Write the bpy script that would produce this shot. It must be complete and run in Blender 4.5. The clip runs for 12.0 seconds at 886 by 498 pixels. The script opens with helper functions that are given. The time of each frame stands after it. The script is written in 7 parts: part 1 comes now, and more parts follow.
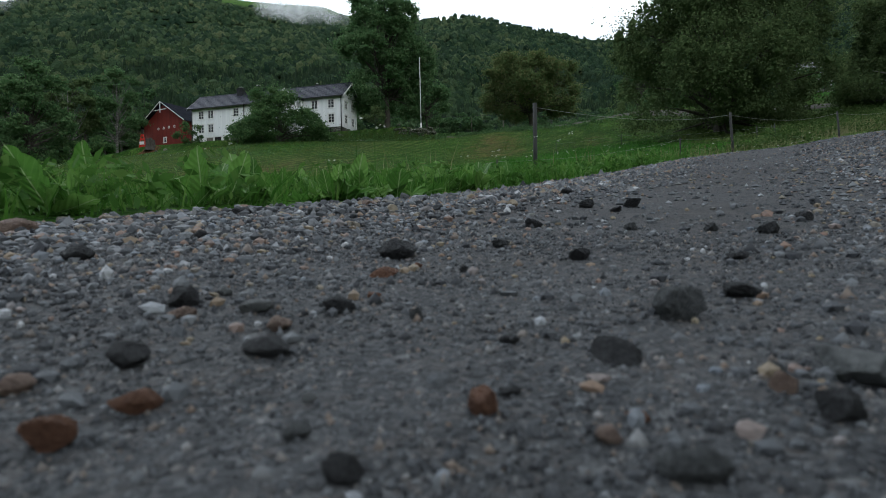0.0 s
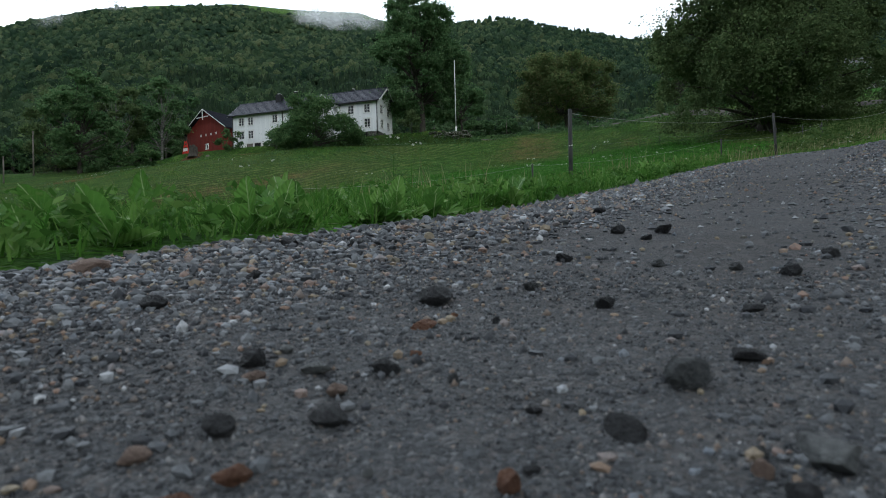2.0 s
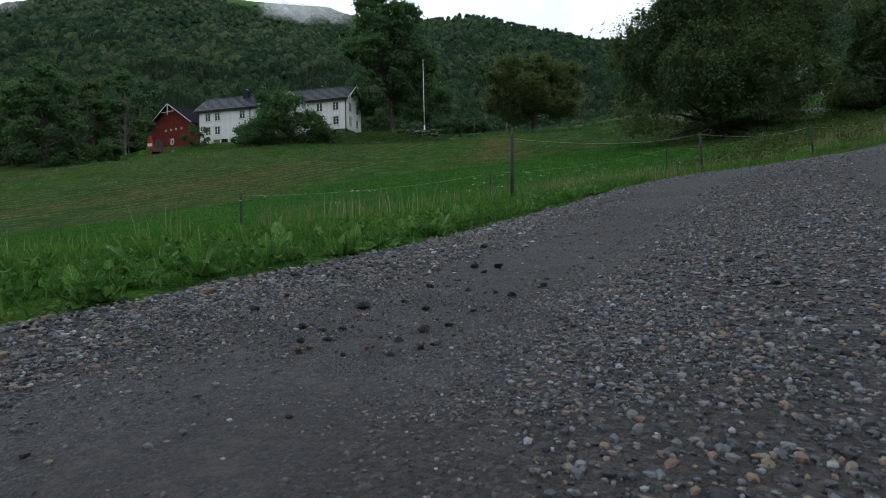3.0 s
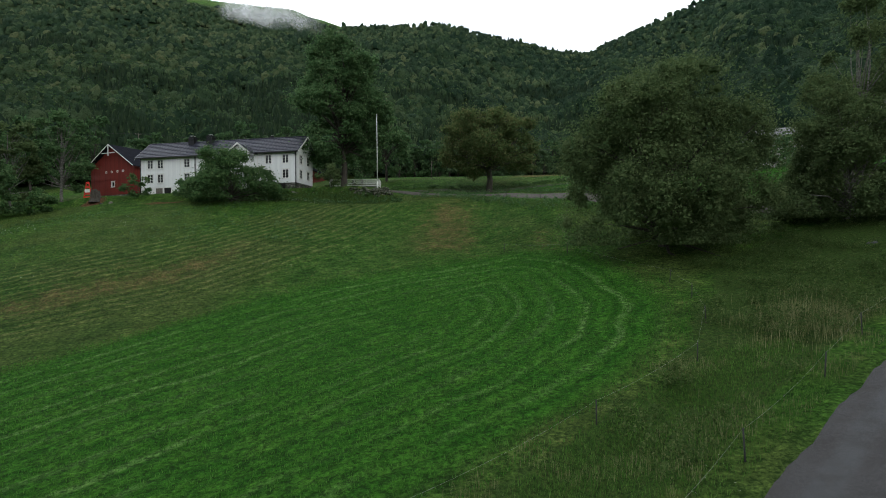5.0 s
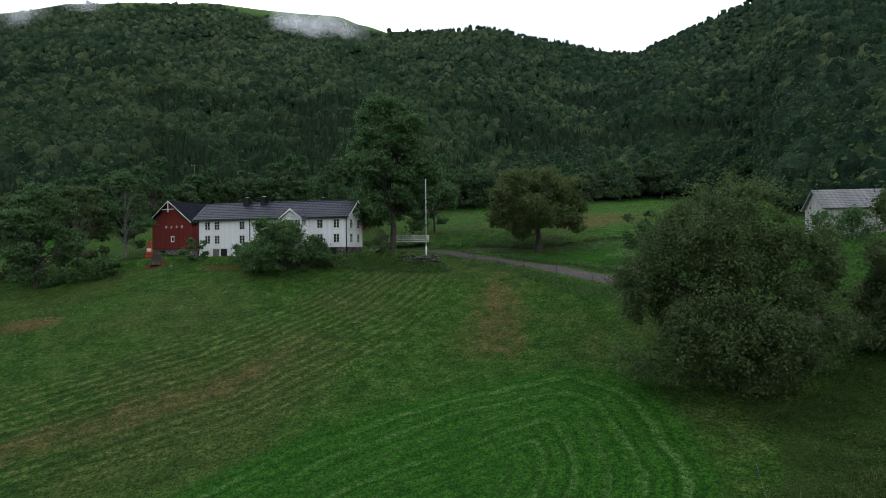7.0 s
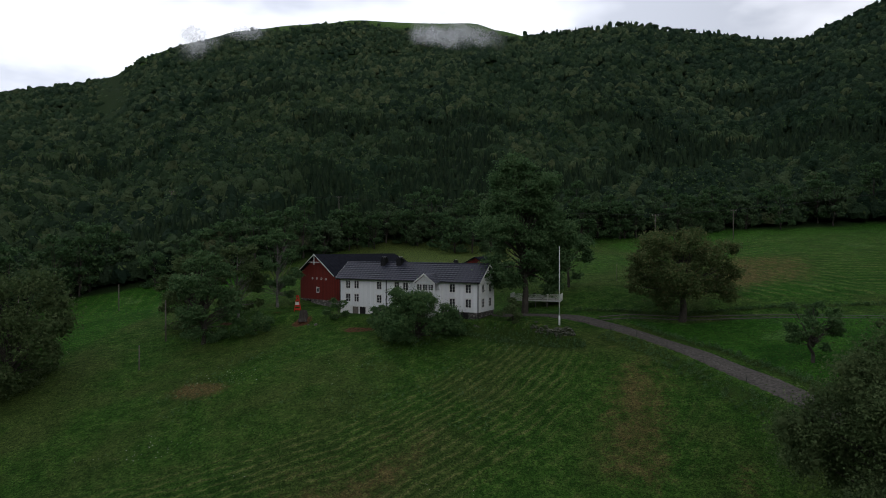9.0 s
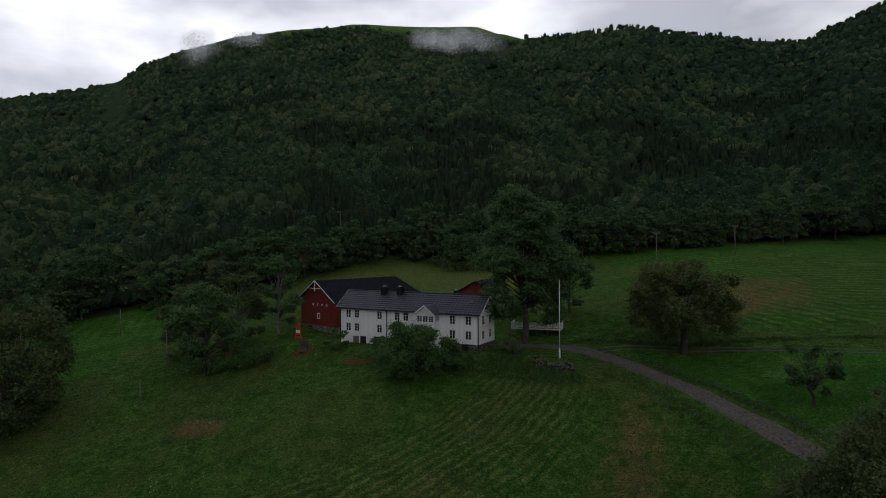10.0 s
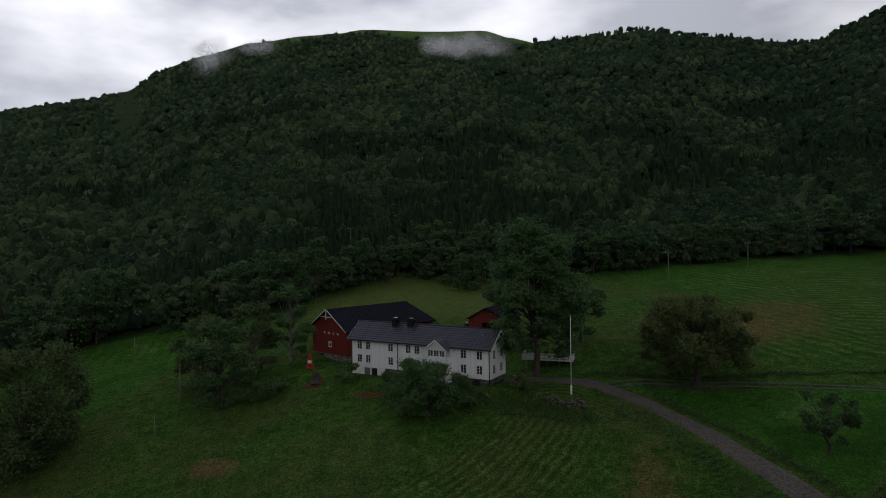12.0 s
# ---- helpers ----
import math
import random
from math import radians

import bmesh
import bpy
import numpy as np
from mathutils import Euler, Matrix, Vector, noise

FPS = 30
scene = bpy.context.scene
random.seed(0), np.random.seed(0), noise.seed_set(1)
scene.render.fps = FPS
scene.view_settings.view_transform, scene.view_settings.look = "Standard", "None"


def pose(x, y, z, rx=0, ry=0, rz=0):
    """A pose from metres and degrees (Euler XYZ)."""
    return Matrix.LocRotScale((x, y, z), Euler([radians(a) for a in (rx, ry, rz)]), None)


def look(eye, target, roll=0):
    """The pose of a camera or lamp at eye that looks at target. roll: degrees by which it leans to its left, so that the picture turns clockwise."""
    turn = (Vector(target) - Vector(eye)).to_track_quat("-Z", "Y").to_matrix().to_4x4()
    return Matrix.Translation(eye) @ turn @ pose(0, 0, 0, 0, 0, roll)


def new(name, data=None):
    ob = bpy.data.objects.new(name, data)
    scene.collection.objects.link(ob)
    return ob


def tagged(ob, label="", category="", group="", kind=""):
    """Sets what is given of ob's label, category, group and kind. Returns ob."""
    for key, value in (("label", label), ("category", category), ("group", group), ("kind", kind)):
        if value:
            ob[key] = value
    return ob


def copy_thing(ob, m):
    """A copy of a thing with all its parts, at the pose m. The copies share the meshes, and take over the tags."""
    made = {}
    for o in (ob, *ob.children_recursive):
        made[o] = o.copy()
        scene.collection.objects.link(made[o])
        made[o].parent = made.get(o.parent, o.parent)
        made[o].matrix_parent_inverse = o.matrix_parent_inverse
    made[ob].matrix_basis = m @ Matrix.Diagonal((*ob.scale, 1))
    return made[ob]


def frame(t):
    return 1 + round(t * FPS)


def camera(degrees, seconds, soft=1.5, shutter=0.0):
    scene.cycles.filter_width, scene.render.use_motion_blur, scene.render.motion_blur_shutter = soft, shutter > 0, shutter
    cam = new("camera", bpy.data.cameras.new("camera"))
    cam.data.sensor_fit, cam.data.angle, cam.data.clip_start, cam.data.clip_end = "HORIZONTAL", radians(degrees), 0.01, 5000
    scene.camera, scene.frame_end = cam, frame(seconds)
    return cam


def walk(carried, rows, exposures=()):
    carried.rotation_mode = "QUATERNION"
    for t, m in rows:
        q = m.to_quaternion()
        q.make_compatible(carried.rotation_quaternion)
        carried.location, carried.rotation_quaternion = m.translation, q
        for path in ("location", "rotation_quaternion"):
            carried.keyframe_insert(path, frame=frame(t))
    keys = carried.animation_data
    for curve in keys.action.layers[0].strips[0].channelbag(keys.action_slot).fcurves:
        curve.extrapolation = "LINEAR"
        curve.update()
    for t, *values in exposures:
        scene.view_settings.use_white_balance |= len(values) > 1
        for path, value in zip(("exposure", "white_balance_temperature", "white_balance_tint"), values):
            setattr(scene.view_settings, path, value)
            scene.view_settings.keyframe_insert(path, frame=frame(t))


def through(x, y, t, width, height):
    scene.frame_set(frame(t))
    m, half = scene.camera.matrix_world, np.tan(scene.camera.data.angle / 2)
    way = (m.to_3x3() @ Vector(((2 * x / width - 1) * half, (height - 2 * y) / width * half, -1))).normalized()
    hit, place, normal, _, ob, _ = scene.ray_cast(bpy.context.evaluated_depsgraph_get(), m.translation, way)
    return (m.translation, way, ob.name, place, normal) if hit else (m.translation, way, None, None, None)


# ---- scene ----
cam = camera(74.37, 12.0, soft=1.0)
# a small lens focused far off: what lies a hand's width before it is soft
cam.data.dof.use_dof, cam.data.dof.focus_distance, cam.data.dof.aperture_fstop = True, 6.0, 13.5
# seconds, eye x y z, yaw, pitch, roll
ROWS = [
    (0, 0.000, -0.000, 0.069, 0.670, 0.087, 1.315),
    (0.5, 0.000, 0.001, 0.069, 0.614, 0.078, 1.377),
    (1, -0.003, -0.002, 0.070, 3.388, 0.159, 1.321),
    (1.5, -0.001, -0.010, 0.080, 4.023, 0.246, 1.386),
    (2, 0.003, -0.052, 0.118, 4.134, 0.426, 1.456),
    (2.4, 0.034, -0.301, 0.054, 8.146, 0.402, 1.182),
    (2.5, 0.045, -0.399, 0.056, 7.536, 0.370, 1.084),
    (2.6, 0.078, -0.587, 0.000, 6.315, 0.291, 1.316),
    (2.8, 0.140, -0.835, 0.025, 3.434, 0.179, 1.328),
    (2.9, 0.153, -0.943, 0.095, 2.281, 0.098, 1.263),
    (3, 0.212, -1.084, 0.228, 1.102, 0.029, 1.283),
    (3.2, 0.255, -1.156, 0.623, -0.311, 0.074, 1.192),
    (4.8, 1.964, 0.679, 7.225, -2.350, 0.333, 0.653),
    (5, 1.964, 0.720, 8.219, -2.397, 0.170, 0.646),
    (5.5, 1.921, 0.843, 10.482, -2.554, 0.095, 0.651),
    (6, 1.882, 0.914, 12.858, -2.553, 0.072, 0.641),
    (6.5, 1.657, 0.724, 15.190, -1.875, -0.024, 0.575),
    (7, 1.421, 0.674, 17.644, 1.913, -0.038, 0.467),
    (7.5, 1.309, 0.852, 19.853, 8.638, -0.045, 0.590),
    (9.3, 1.789, 1.903, 28.708, 15.094, -0.196, 0.066),
    (9.5, 1.961, 1.931, 29.580, 15.032, -0.193, 0.259),
    (10, 1.983, 1.951, 31.805, 15.257, -0.129, 0.309),
    (10.5, 1.946, 2.013, 33.907, 15.545, -0.112, 0.419),
    (11, 1.981, 1.958, 35.677, 15.839, -0.076, 0.586),
    (11.5, 2.015, 1.944, 36.476, 16.093, -0.065, 0.689),
    (12, 2.061, 1.921, 36.643, 16.282, -0.020, 0.756),
]
walk(cam, [(t, pose(x, y, z, 90 + pitch, roll, yaw)) for t, x, y, z, yaw, pitch, roll in ROWS],
     [(0, 0.02, 5950, 4), (1.0, 0.02, 5950, 4), (1.9, 0.06, 5900, 4), (3.0, -0.21, 5900, 5), (3.4, -0.14, 5950, 5), (5.0, 0.08, 6250, 5), (6.0, 0.02, 6150, 6), (7.5, -0.1, 5950, 9), (9.3, -1.07, 6200, 12), (10.5, -1.4, 6300, 13), (12, -1.45, 6300, 13)])

# ---- light: a bright overcast evening sky and a very soft sun ----
SUN_EL, SUN_AZ = radians(27), radians(148)
world = bpy.data.worlds.new("overcast_sky")
scene.world = world
world.use_nodes = True
wn, wl = world.node_tree.nodes, world.node_tree.links
wn.clear()
w_out = wn.new("ShaderNodeOutputWorld")
w_bg = wn.new("ShaderNodeBackground")
w_sky = wn.new("ShaderNodeTexSky")
w_sky.sky_type = "NISHITA"
w_sky.sun_disc = False
w_sky.sun_elevation, w_sky.sun_rotation = SUN_EL, SUN_AZ
w_sky.dust_density = 2.0
w_co = wn.new("ShaderNodeTexCoord")
w_map = wn.new("ShaderNodeMapping")
w_map.inputs["Scale"].default_value = (1.0, 1.0, 2.6)
w_noise = wn.new("ShaderNodeTexNoise")
w_noise.inputs["Scale"].default_value = 3.0
w_noise.inputs["Detail"].default_value = 7.0
w_noise.inputs["Roughness"].default_value = 0.52
w_ramp = wn.new("ShaderNodeValToRGB")
w_ramp.color_ramp.elements[0].position, w_ramp.color_ramp.elements[0].color = 0.38, (0.50, 0.52, 0.565, 1)
w_ramp.color_ramp.elements[1].position, w_ramp.color_ramp.elements[1].color = 0.62, (1.0, 1.0, 1.02, 1)
# the cloud is thinnest low ahead, over the hills, and thick overhead and behind
w_dot = wn.new("ShaderNodeVectorMath")
w_dot.operation = "DOT_PRODUCT"
w_dot.inputs[1].default_value = (-0.62, 0.76, 0.20)
w_thin = wn.new("ShaderNodeMapRange")
w_thin.interpolation_type = "SMOOTHSTEP"
w_thin.inputs["From Min"].default_value, w_thin.inputs["From Max"].default_value = 0.0, 1.0
w_thin.inputs["To Min"].default_value, w_thin.inputs["To Max"].default_value = 9.7, 30.0
w_scale = wn.new("ShaderNodeVectorMath")
w_scale.operation = "SCALE"
w_mix = wn.new("ShaderNodeMix")
w_mix.data_type = "RGBA"
w_mix.inputs["Factor"].default_value = 0.93
wl.new(w_co.outputs["Generated"], w_dot.inputs[0])
wl.new(w_dot.outputs["Value"], w_thin.inputs["Value"])
wl.new(w_ramp.outputs["Color"], w_scale.inputs[0])
wl.new(w_thin.outputs["Result"], w_scale.inputs["Scale"])
wl.new(w_co.outputs["Generated"], w_map.inputs["Vector"])
wl.new(w_map.outputs["Vector"], w_noise.inputs["Vector"])
wl.new(w_noise.outputs["Fac"], w_ramp.inputs["Fac"])
wl.new(w_sky.outputs["Color"], w_mix.inputs["A"])
wl.new(w_scale.outputs["Vector"], w_mix.inputs["B"])
wl.new(w_mix.outputs["Result"], w_bg.inputs["Color"])
w_bg.inputs["Strength"].default_value = 0.1
wl.new(w_bg.outputs["Background"], w_out.inputs["Surface"])

sun_data = bpy.data.lights.new("sun", "SUN")
sun_data.energy, sun_data.angle, sun_data.color = 0.8, radians(40), (1.0, 0.97, 0.92)
sun = new("sun", sun_data)
sun.matrix_world = look((0, 0, 60), (-60 * math.sin(SUN_AZ) * math.cos(SUN_EL), -60 * math.cos(SUN_AZ) * math.cos(SUN_EL), 60 - 60 * math.sin(SUN_EL)))


# ---- materials ----
def material(name, rough=0.8, metal=0.0, spec=0.3):
    m = bpy.data.materials.new(name)
    m.use_nodes = True
    b = m.node_tree.nodes["Principled BSDF"]
    b.inputs["Roughness"].default_value = rough
    b.inputs["Metallic"].default_value = metal
    b.inputs["Specular IOR Level"].default_value = spec
    return m, m.node_tree.nodes, m.node_tree.links, b


def noise_fac(n, l, scale, detail=5.0, rough=0.6, stretch=(1, 1, 1), coord="Object"):
    co, mp, tx = n.new("ShaderNodeTexCoord"), n.new("ShaderNodeMapping"), n.new("ShaderNodeTexNoise")
    mp.inputs["Scale"].default_value = stretch
    tx.inputs["Scale"].default_value, tx.inputs["Detail"].default_value, tx.inputs["Roughness"].default_value = scale, detail, rough
    l.new(co.outputs[coord], mp.inputs["Vector"])
    l.new(mp.outputs["Vector"], tx.inputs["Vector"])
    return tx.outputs["Fac"]


def ramp(n, l, fac, stops):
    r = n.new("ShaderNodeValToRGB")
    e = r.color_ramp.elements
    e[0].position, e[0].color = stops[0][0], (*stops[0][1], 1)
    e[1].position, e[1].color = stops[-1][0], (*stops[-1][1], 1)
    for p, c in stops[1:-1]:
        q = e.new(p)
        q.color = (*c, 1)
    l.new(fac, r.inputs["Fac"])
    return r.outputs["Color"]


def blend(n, l, fac, a, b, mode="MIX"):
    m = n.new("ShaderNodeMix")
    m.data_type, m.blend_type = "RGBA", mode
    for s, v in (("Factor", fac), ("A", a), ("B", b)):
        if isinstance(v, (int, float)):
            m.inputs[s].default_value = v
        elif isinstance(v, tuple):
            m.inputs[s].default_value = (*v, 1)
        else:
            l.new(v, m.inputs[s])
    return m.outputs["Result"]


def calc(n, l, op, a, b=0.0, c=None):
    m = n.new("ShaderNodeMath")
    m.operation = op
    for i, v in enumerate((a, b) if c is None else (a, b, c)):
        if isinstance(v, (int, float)):
            m.inputs[i].default_value = v
        else:
            l.new(v, m.inputs[i])
    return m.outputs["Value"]


def fade(n, l, v, lo, hi):
    m = n.new("ShaderNodeMapRange")
    m.interpolation_type = "SMOOTHSTEP"
    m.inputs["From Min"].default_value, m.inputs["From Max"].default_value = lo, hi
    l.new(v, m.inputs["Value"])
    return m.outputs["Result"]


def bump(n, l, b, height, strength=0.5, distance=0.02):
    k = n.new("ShaderNodeBump")
    k.inputs["Strength"].default_value, k.inputs["Distance"].default_value = strength, distance
    l.new(height, k.inputs["Height"])
    l.new(k.outputs["Normal"], b.inputs["Normal"])


def attr(n, name):
    a = n.new("ShaderNodeAttribute")
    a.attribute_name = name
    return a.outputs["Fac"]


def plain(name, dark, light, scale, rough=0.8, metal=0.0, stretch=(1, 1, 1), bumpy=0.3, depth=0.01, spec=0.3, coarse=0.25):
    """A material with grain at one scale and broad stains at another."""
    m, n, l, b = material(name, rough, metal, spec)
    fine, broad = noise_fac(n, l, scale, 6, 0.65, stretch), noise_fac(n, l, scale * 0.13, 3, 0.5)
    col = ramp(n, l, fine, [(0.32, dark), (0.68, light)])
    col = blend(n, l, calc(n, l, "MULTIPLY", fade(n, l, broad, 0.4, 0.7), coarse), col, dark)
    l.new(col, b.inputs["Base Color"])
    bump(n, l, b, fine, bumpy, depth)
    return m


def leaf_mat(name, a, b_col, c, through=0.4):
    """Leaves: each one its own shade, some light coming through."""
    m, n, l, b = material(name, 0.7, 0.0, 0.06)
    g = n.new("ShaderNodeNewGeometry")
    broad = noise_fac(n, l, 0.45, 3, 0.6)
    col = ramp(n, l, g.outputs["Random Per Island"], [(0.0, a), (0.55, b_col), (1.0, c)])
    col = blend(n, l, calc(n, l, "MULTIPLY", fade(n, l, broad, 0.42, 0.68), 0.55), col, a)
    l.new(col, b.inputs["Base Color"])
    tr, mx, out = n.new("ShaderNodeBsdfTranslucent"), n.new("ShaderNodeMixShader"), n["Material Output"]
    l.new(col, tr.inputs["Color"])
    mx.inputs["Fac"].default_value = through
    l.new(b.outputs["BSDF"], mx.inputs[1])
    l.new(tr.outputs["BSDF"], mx.inputs[2])
    l.new(mx.outputs["Shader"], out.inputs["Surface"])
    return m


def veined_material():
    """Broad leaves with a pale midrib and side veins."""
    m, n, l, b = material("broad_weed_leaves", 0.55, 0.0, 0.25)
    co, sp, oi = n.new("ShaderNodeTexCoord"), n.new("ShaderNodeSeparateXYZ"), n.new("ShaderNodeObjectInfo")
    l.new(co.outputs["Object"], sp.inputs["Vector"])
    across = calc(n, l, "ABSOLUTE", sp.outputs["X"])
    col = ramp(n, l, oi.outputs["Random"], [(0.0, (0.056, 0.140, 0.022)), (0.6, (0.092, 0.215, 0.036)), (1.0, (0.160, 0.290, 0.066))])
    col = blend(n, l, calc(n, l, "MULTIPLY", fade(n, l, noise_fac(n, l, 26.0, 4, 0.6), 0.45, 0.7), 0.5), col, (0.040, 0.110, 0.018))
    veins = calc(n, l, "SINE", calc(n, l, "MULTIPLY", calc(n, l, "SUBTRACT", sp.outputs["Z"], calc(n, l, "MULTIPLY", across, 1.3)), 330.0))
    col = blend(n, l, calc(n, l, "MULTIPLY", fade(n, l, veins, 0.75, 1.0), 0.2), col, (0.160, 0.270, 0.085))
    col = blend(n, l, calc(n, l, "SUBTRACT", 1.0, fade(n, l, across, 0.0008, 0.0024)), col, (0.27, 0.36, 0.17))
    l.new(col, b.inputs["Base Color"])
    bump(n, l, b, calc(n, l, "ADD", calc(n, l, "MULTIPLY", veins, -0.4), noise_fac(n, l, 40.0, 3, 0.6)), 0.8, 0.004)
    tr, mx = n.new("ShaderNodeBsdfTranslucent"), n.new("ShaderNodeMixShader")
    l.new(col, tr.inputs["Color"])
    mx.inputs["Fac"].default_value = 0.35
    l.new(b.outputs["BSDF"], mx.inputs[1])
    l.new(tr.outputs["BSDF"], mx.inputs[2])
    l.new(mx.outputs["Shader"], n["Material Output"].inputs["Surface"])
    return m


def ground_material():
    """Meadow: tufted grass with dry, mown, rank and bare stretches given by the sheet's own attributes."""
    m, n, l, b = material("meadow", 0.95, 0.0, 0.04)
    big, mid, fine = noise_fac(n, l, 0.06, 4, 0.6), noise_fac(n, l, 0.7, 7, 0.68), noise_fac(n, l, 6.5, 4, 0.8)
    tuft, clod = noise_fac(n, l, 3.1, 4, 0.75), noise_fac(n, l, 1.3, 4, 0.6)
    grass_a = ramp(n, l, mid, [(0.30, (0.020, 0.052, 0.009)), (0.45, (0.038, 0.098, 0.014)), (0.58, (0.068, 0.136, 0.024)), (0.72, (0.116, 0.148, 0.040))])
    grass_a = blend(n, l, calc(n, l, "MULTIPLY", fade(n, l, big, 0.44, 0.62), 0.5), grass_a, (0.088, 0.098, 0.032))
    grass_a = blend(n, l, calc(n, l, "MULTIPLY", fade(n, l, noise_fac(n, l, 0.3, 4, 0.7), 0.48, 0.66), 0.5), grass_a, (0.018, 0.050, 0.008))
    lush = ramp(n, l, mid, [(0.3, (0.023, 0.094, 0.009)), (0.5, (0.040, 0.126, 0.014)), (0.72, (0.068, 0.166, 0.023))])
    wander = calc(n, l, "MULTIPLY", noise_fac(n, l, 0.15, 3, 0.5), 7.0)
    d_in = attr(n, "mown")
    lines = calc(n, l, "SINE", calc(n, l, "ADD", calc(n, l, "MULTIPLY", d_in, 3.3), wander))
    fine_lines = calc(n, l, "SINE", calc(n, l, "ADD", calc(n, l, "MULTIPLY", d_in, 5.6), calc(n, l, "MULTIPLY", wander, 1.7)))
    line_fac = calc(n, l, "MULTIPLY", fade(n, l, lines, 0.55, 1.0), fade(n, l, clod, 0.28, 0.52))
    lush = blend(n, l, calc(n, l, "MULTIPLY", calc(n, l, "MULTIPLY", line_fac, fade(n, l, noise_fac(n, l, 0.11, 3, 0.6), 0.36, 0.58)), 0.72), lush, (0.118, 0.212, 0.062))
    lush = blend(n, l, calc(n, l, "MULTIPLY", fade(n, l, fine_lines, 0.2, 0.9), 0.46), lush, (0.012, 0.058, 0.006))
    col = blend(n, l, fade(n, l, calc(n, l, "ADD", attr(n, "lush"), calc(n, l, "MULTIPLY", calc(n, l, "SUBTRACT", mid, 0.5), 0.6)), 0.25, 0.75), grass_a, lush)
    # cut rows: pale stubble and dark gaps side by side
    wave = calc(n, l, "SINE", calc(n, l, "ADD", calc(n, l, "MULTIPLY", attr(n, "rows"), 5.2), calc(n, l, "ADD", calc(n, l, "MULTIPLY", clod, 5.0), calc(n, l, "MULTIPLY", noise_fac(n, l, 0.2, 3, 0.6), 8.0))))
    cut = calc(n, l, "MULTIPLY", attr(n, "cut"), fade(n, l, noise_fac(n, l, 0.35, 4, 0.65), 0.30, 0.52))
    ragged = fade(n, l, mid, 0.30, 0.58)
    col = blend(n, l, calc(n, l, "MULTIPLY", calc(n, l, "MULTIPLY", fade(n, l, wave, 0.4, 1.0), cut), 0.58), col, (0.018, 0.044, 0.010))
    pale = calc(n, l, "MULTIPLY", calc(n, l, "MULTIPLY", fade(n, l, calc(n, l, "MULTIPLY", wave, -1.0), 0.45, 1.0), cut), ragged)
    col = blend(n, l, calc(n, l, "MULTIPLY", pale, 0.62), col, (0.165, 0.168, 0.060))
    dry = calc(n, l, "ADD", attr(n, "dry"), calc(n, l, "ADD", calc(n, l, "MULTIPLY", calc(n, l, "SUBTRACT", tuft, 0.5), 1.3), calc(n, l, "MULTIPLY", calc(n, l, "SUBTRACT", mid, 0.5), 1.2)))
    col = blend(n, l, calc(n, l, "MULTIPLY", fade(n, l, dry, 0.43, 1.0), 0.85), col, (0.158, 0.108, 0.048))
    rank = calc(n, l, "ADD", attr(n, "rank"), calc(n, l, "MULTIPLY", calc(n, l, "SUBTRACT", mid, 0.5), 1.6))
    rank_col = ramp(n, l, tuft, [(0.35, (0.020, 0.044, 0.010)), (0.52, (0.050, 0.088, 0.020)), (0.68, (0.110, 0.130, 0.040))])
    col = blend(n, l, fade(n, l, rank, 0.3, 0.7), col, rank_col)
    bare = calc(n, l, "ADD", attr(n, "bare"), calc(n, l, "MULTIPLY", calc(n, l, "SUBTRACT", mid, 0.5), 1.2))
    col = blend(n, l, fade(n, l, bare, 0.45, 0.75), col, (0.120, 0.058, 0.034))
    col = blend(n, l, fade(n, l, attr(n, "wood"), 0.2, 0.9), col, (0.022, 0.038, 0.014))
    col = blend(n, l, attr(n, "heath"), col, (0.112, 0.140, 0.038))
    # lit and shaded sides of the tufts are put into the colour
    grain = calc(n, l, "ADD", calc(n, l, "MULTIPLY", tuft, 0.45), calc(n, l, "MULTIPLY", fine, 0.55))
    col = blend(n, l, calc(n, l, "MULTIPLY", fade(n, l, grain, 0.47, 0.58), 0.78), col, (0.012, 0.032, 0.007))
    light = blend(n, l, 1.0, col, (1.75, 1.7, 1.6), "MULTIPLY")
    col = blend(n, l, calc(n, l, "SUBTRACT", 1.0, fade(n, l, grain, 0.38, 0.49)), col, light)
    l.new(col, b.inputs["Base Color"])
    relief = calc(n, l, "SUBTRACT", calc(n, l, "MULTIPLY", grain, -1.0), calc(n, l, "MULTIPLY", calc(n, l, "MULTIPLY", wave, cut), 0.05))
    bump(n, l, b, calc(n, l, "ADD", relief, calc(n, l, "MULTIPLY", mid, 0.6)), 1.0, 0.4)
    return m


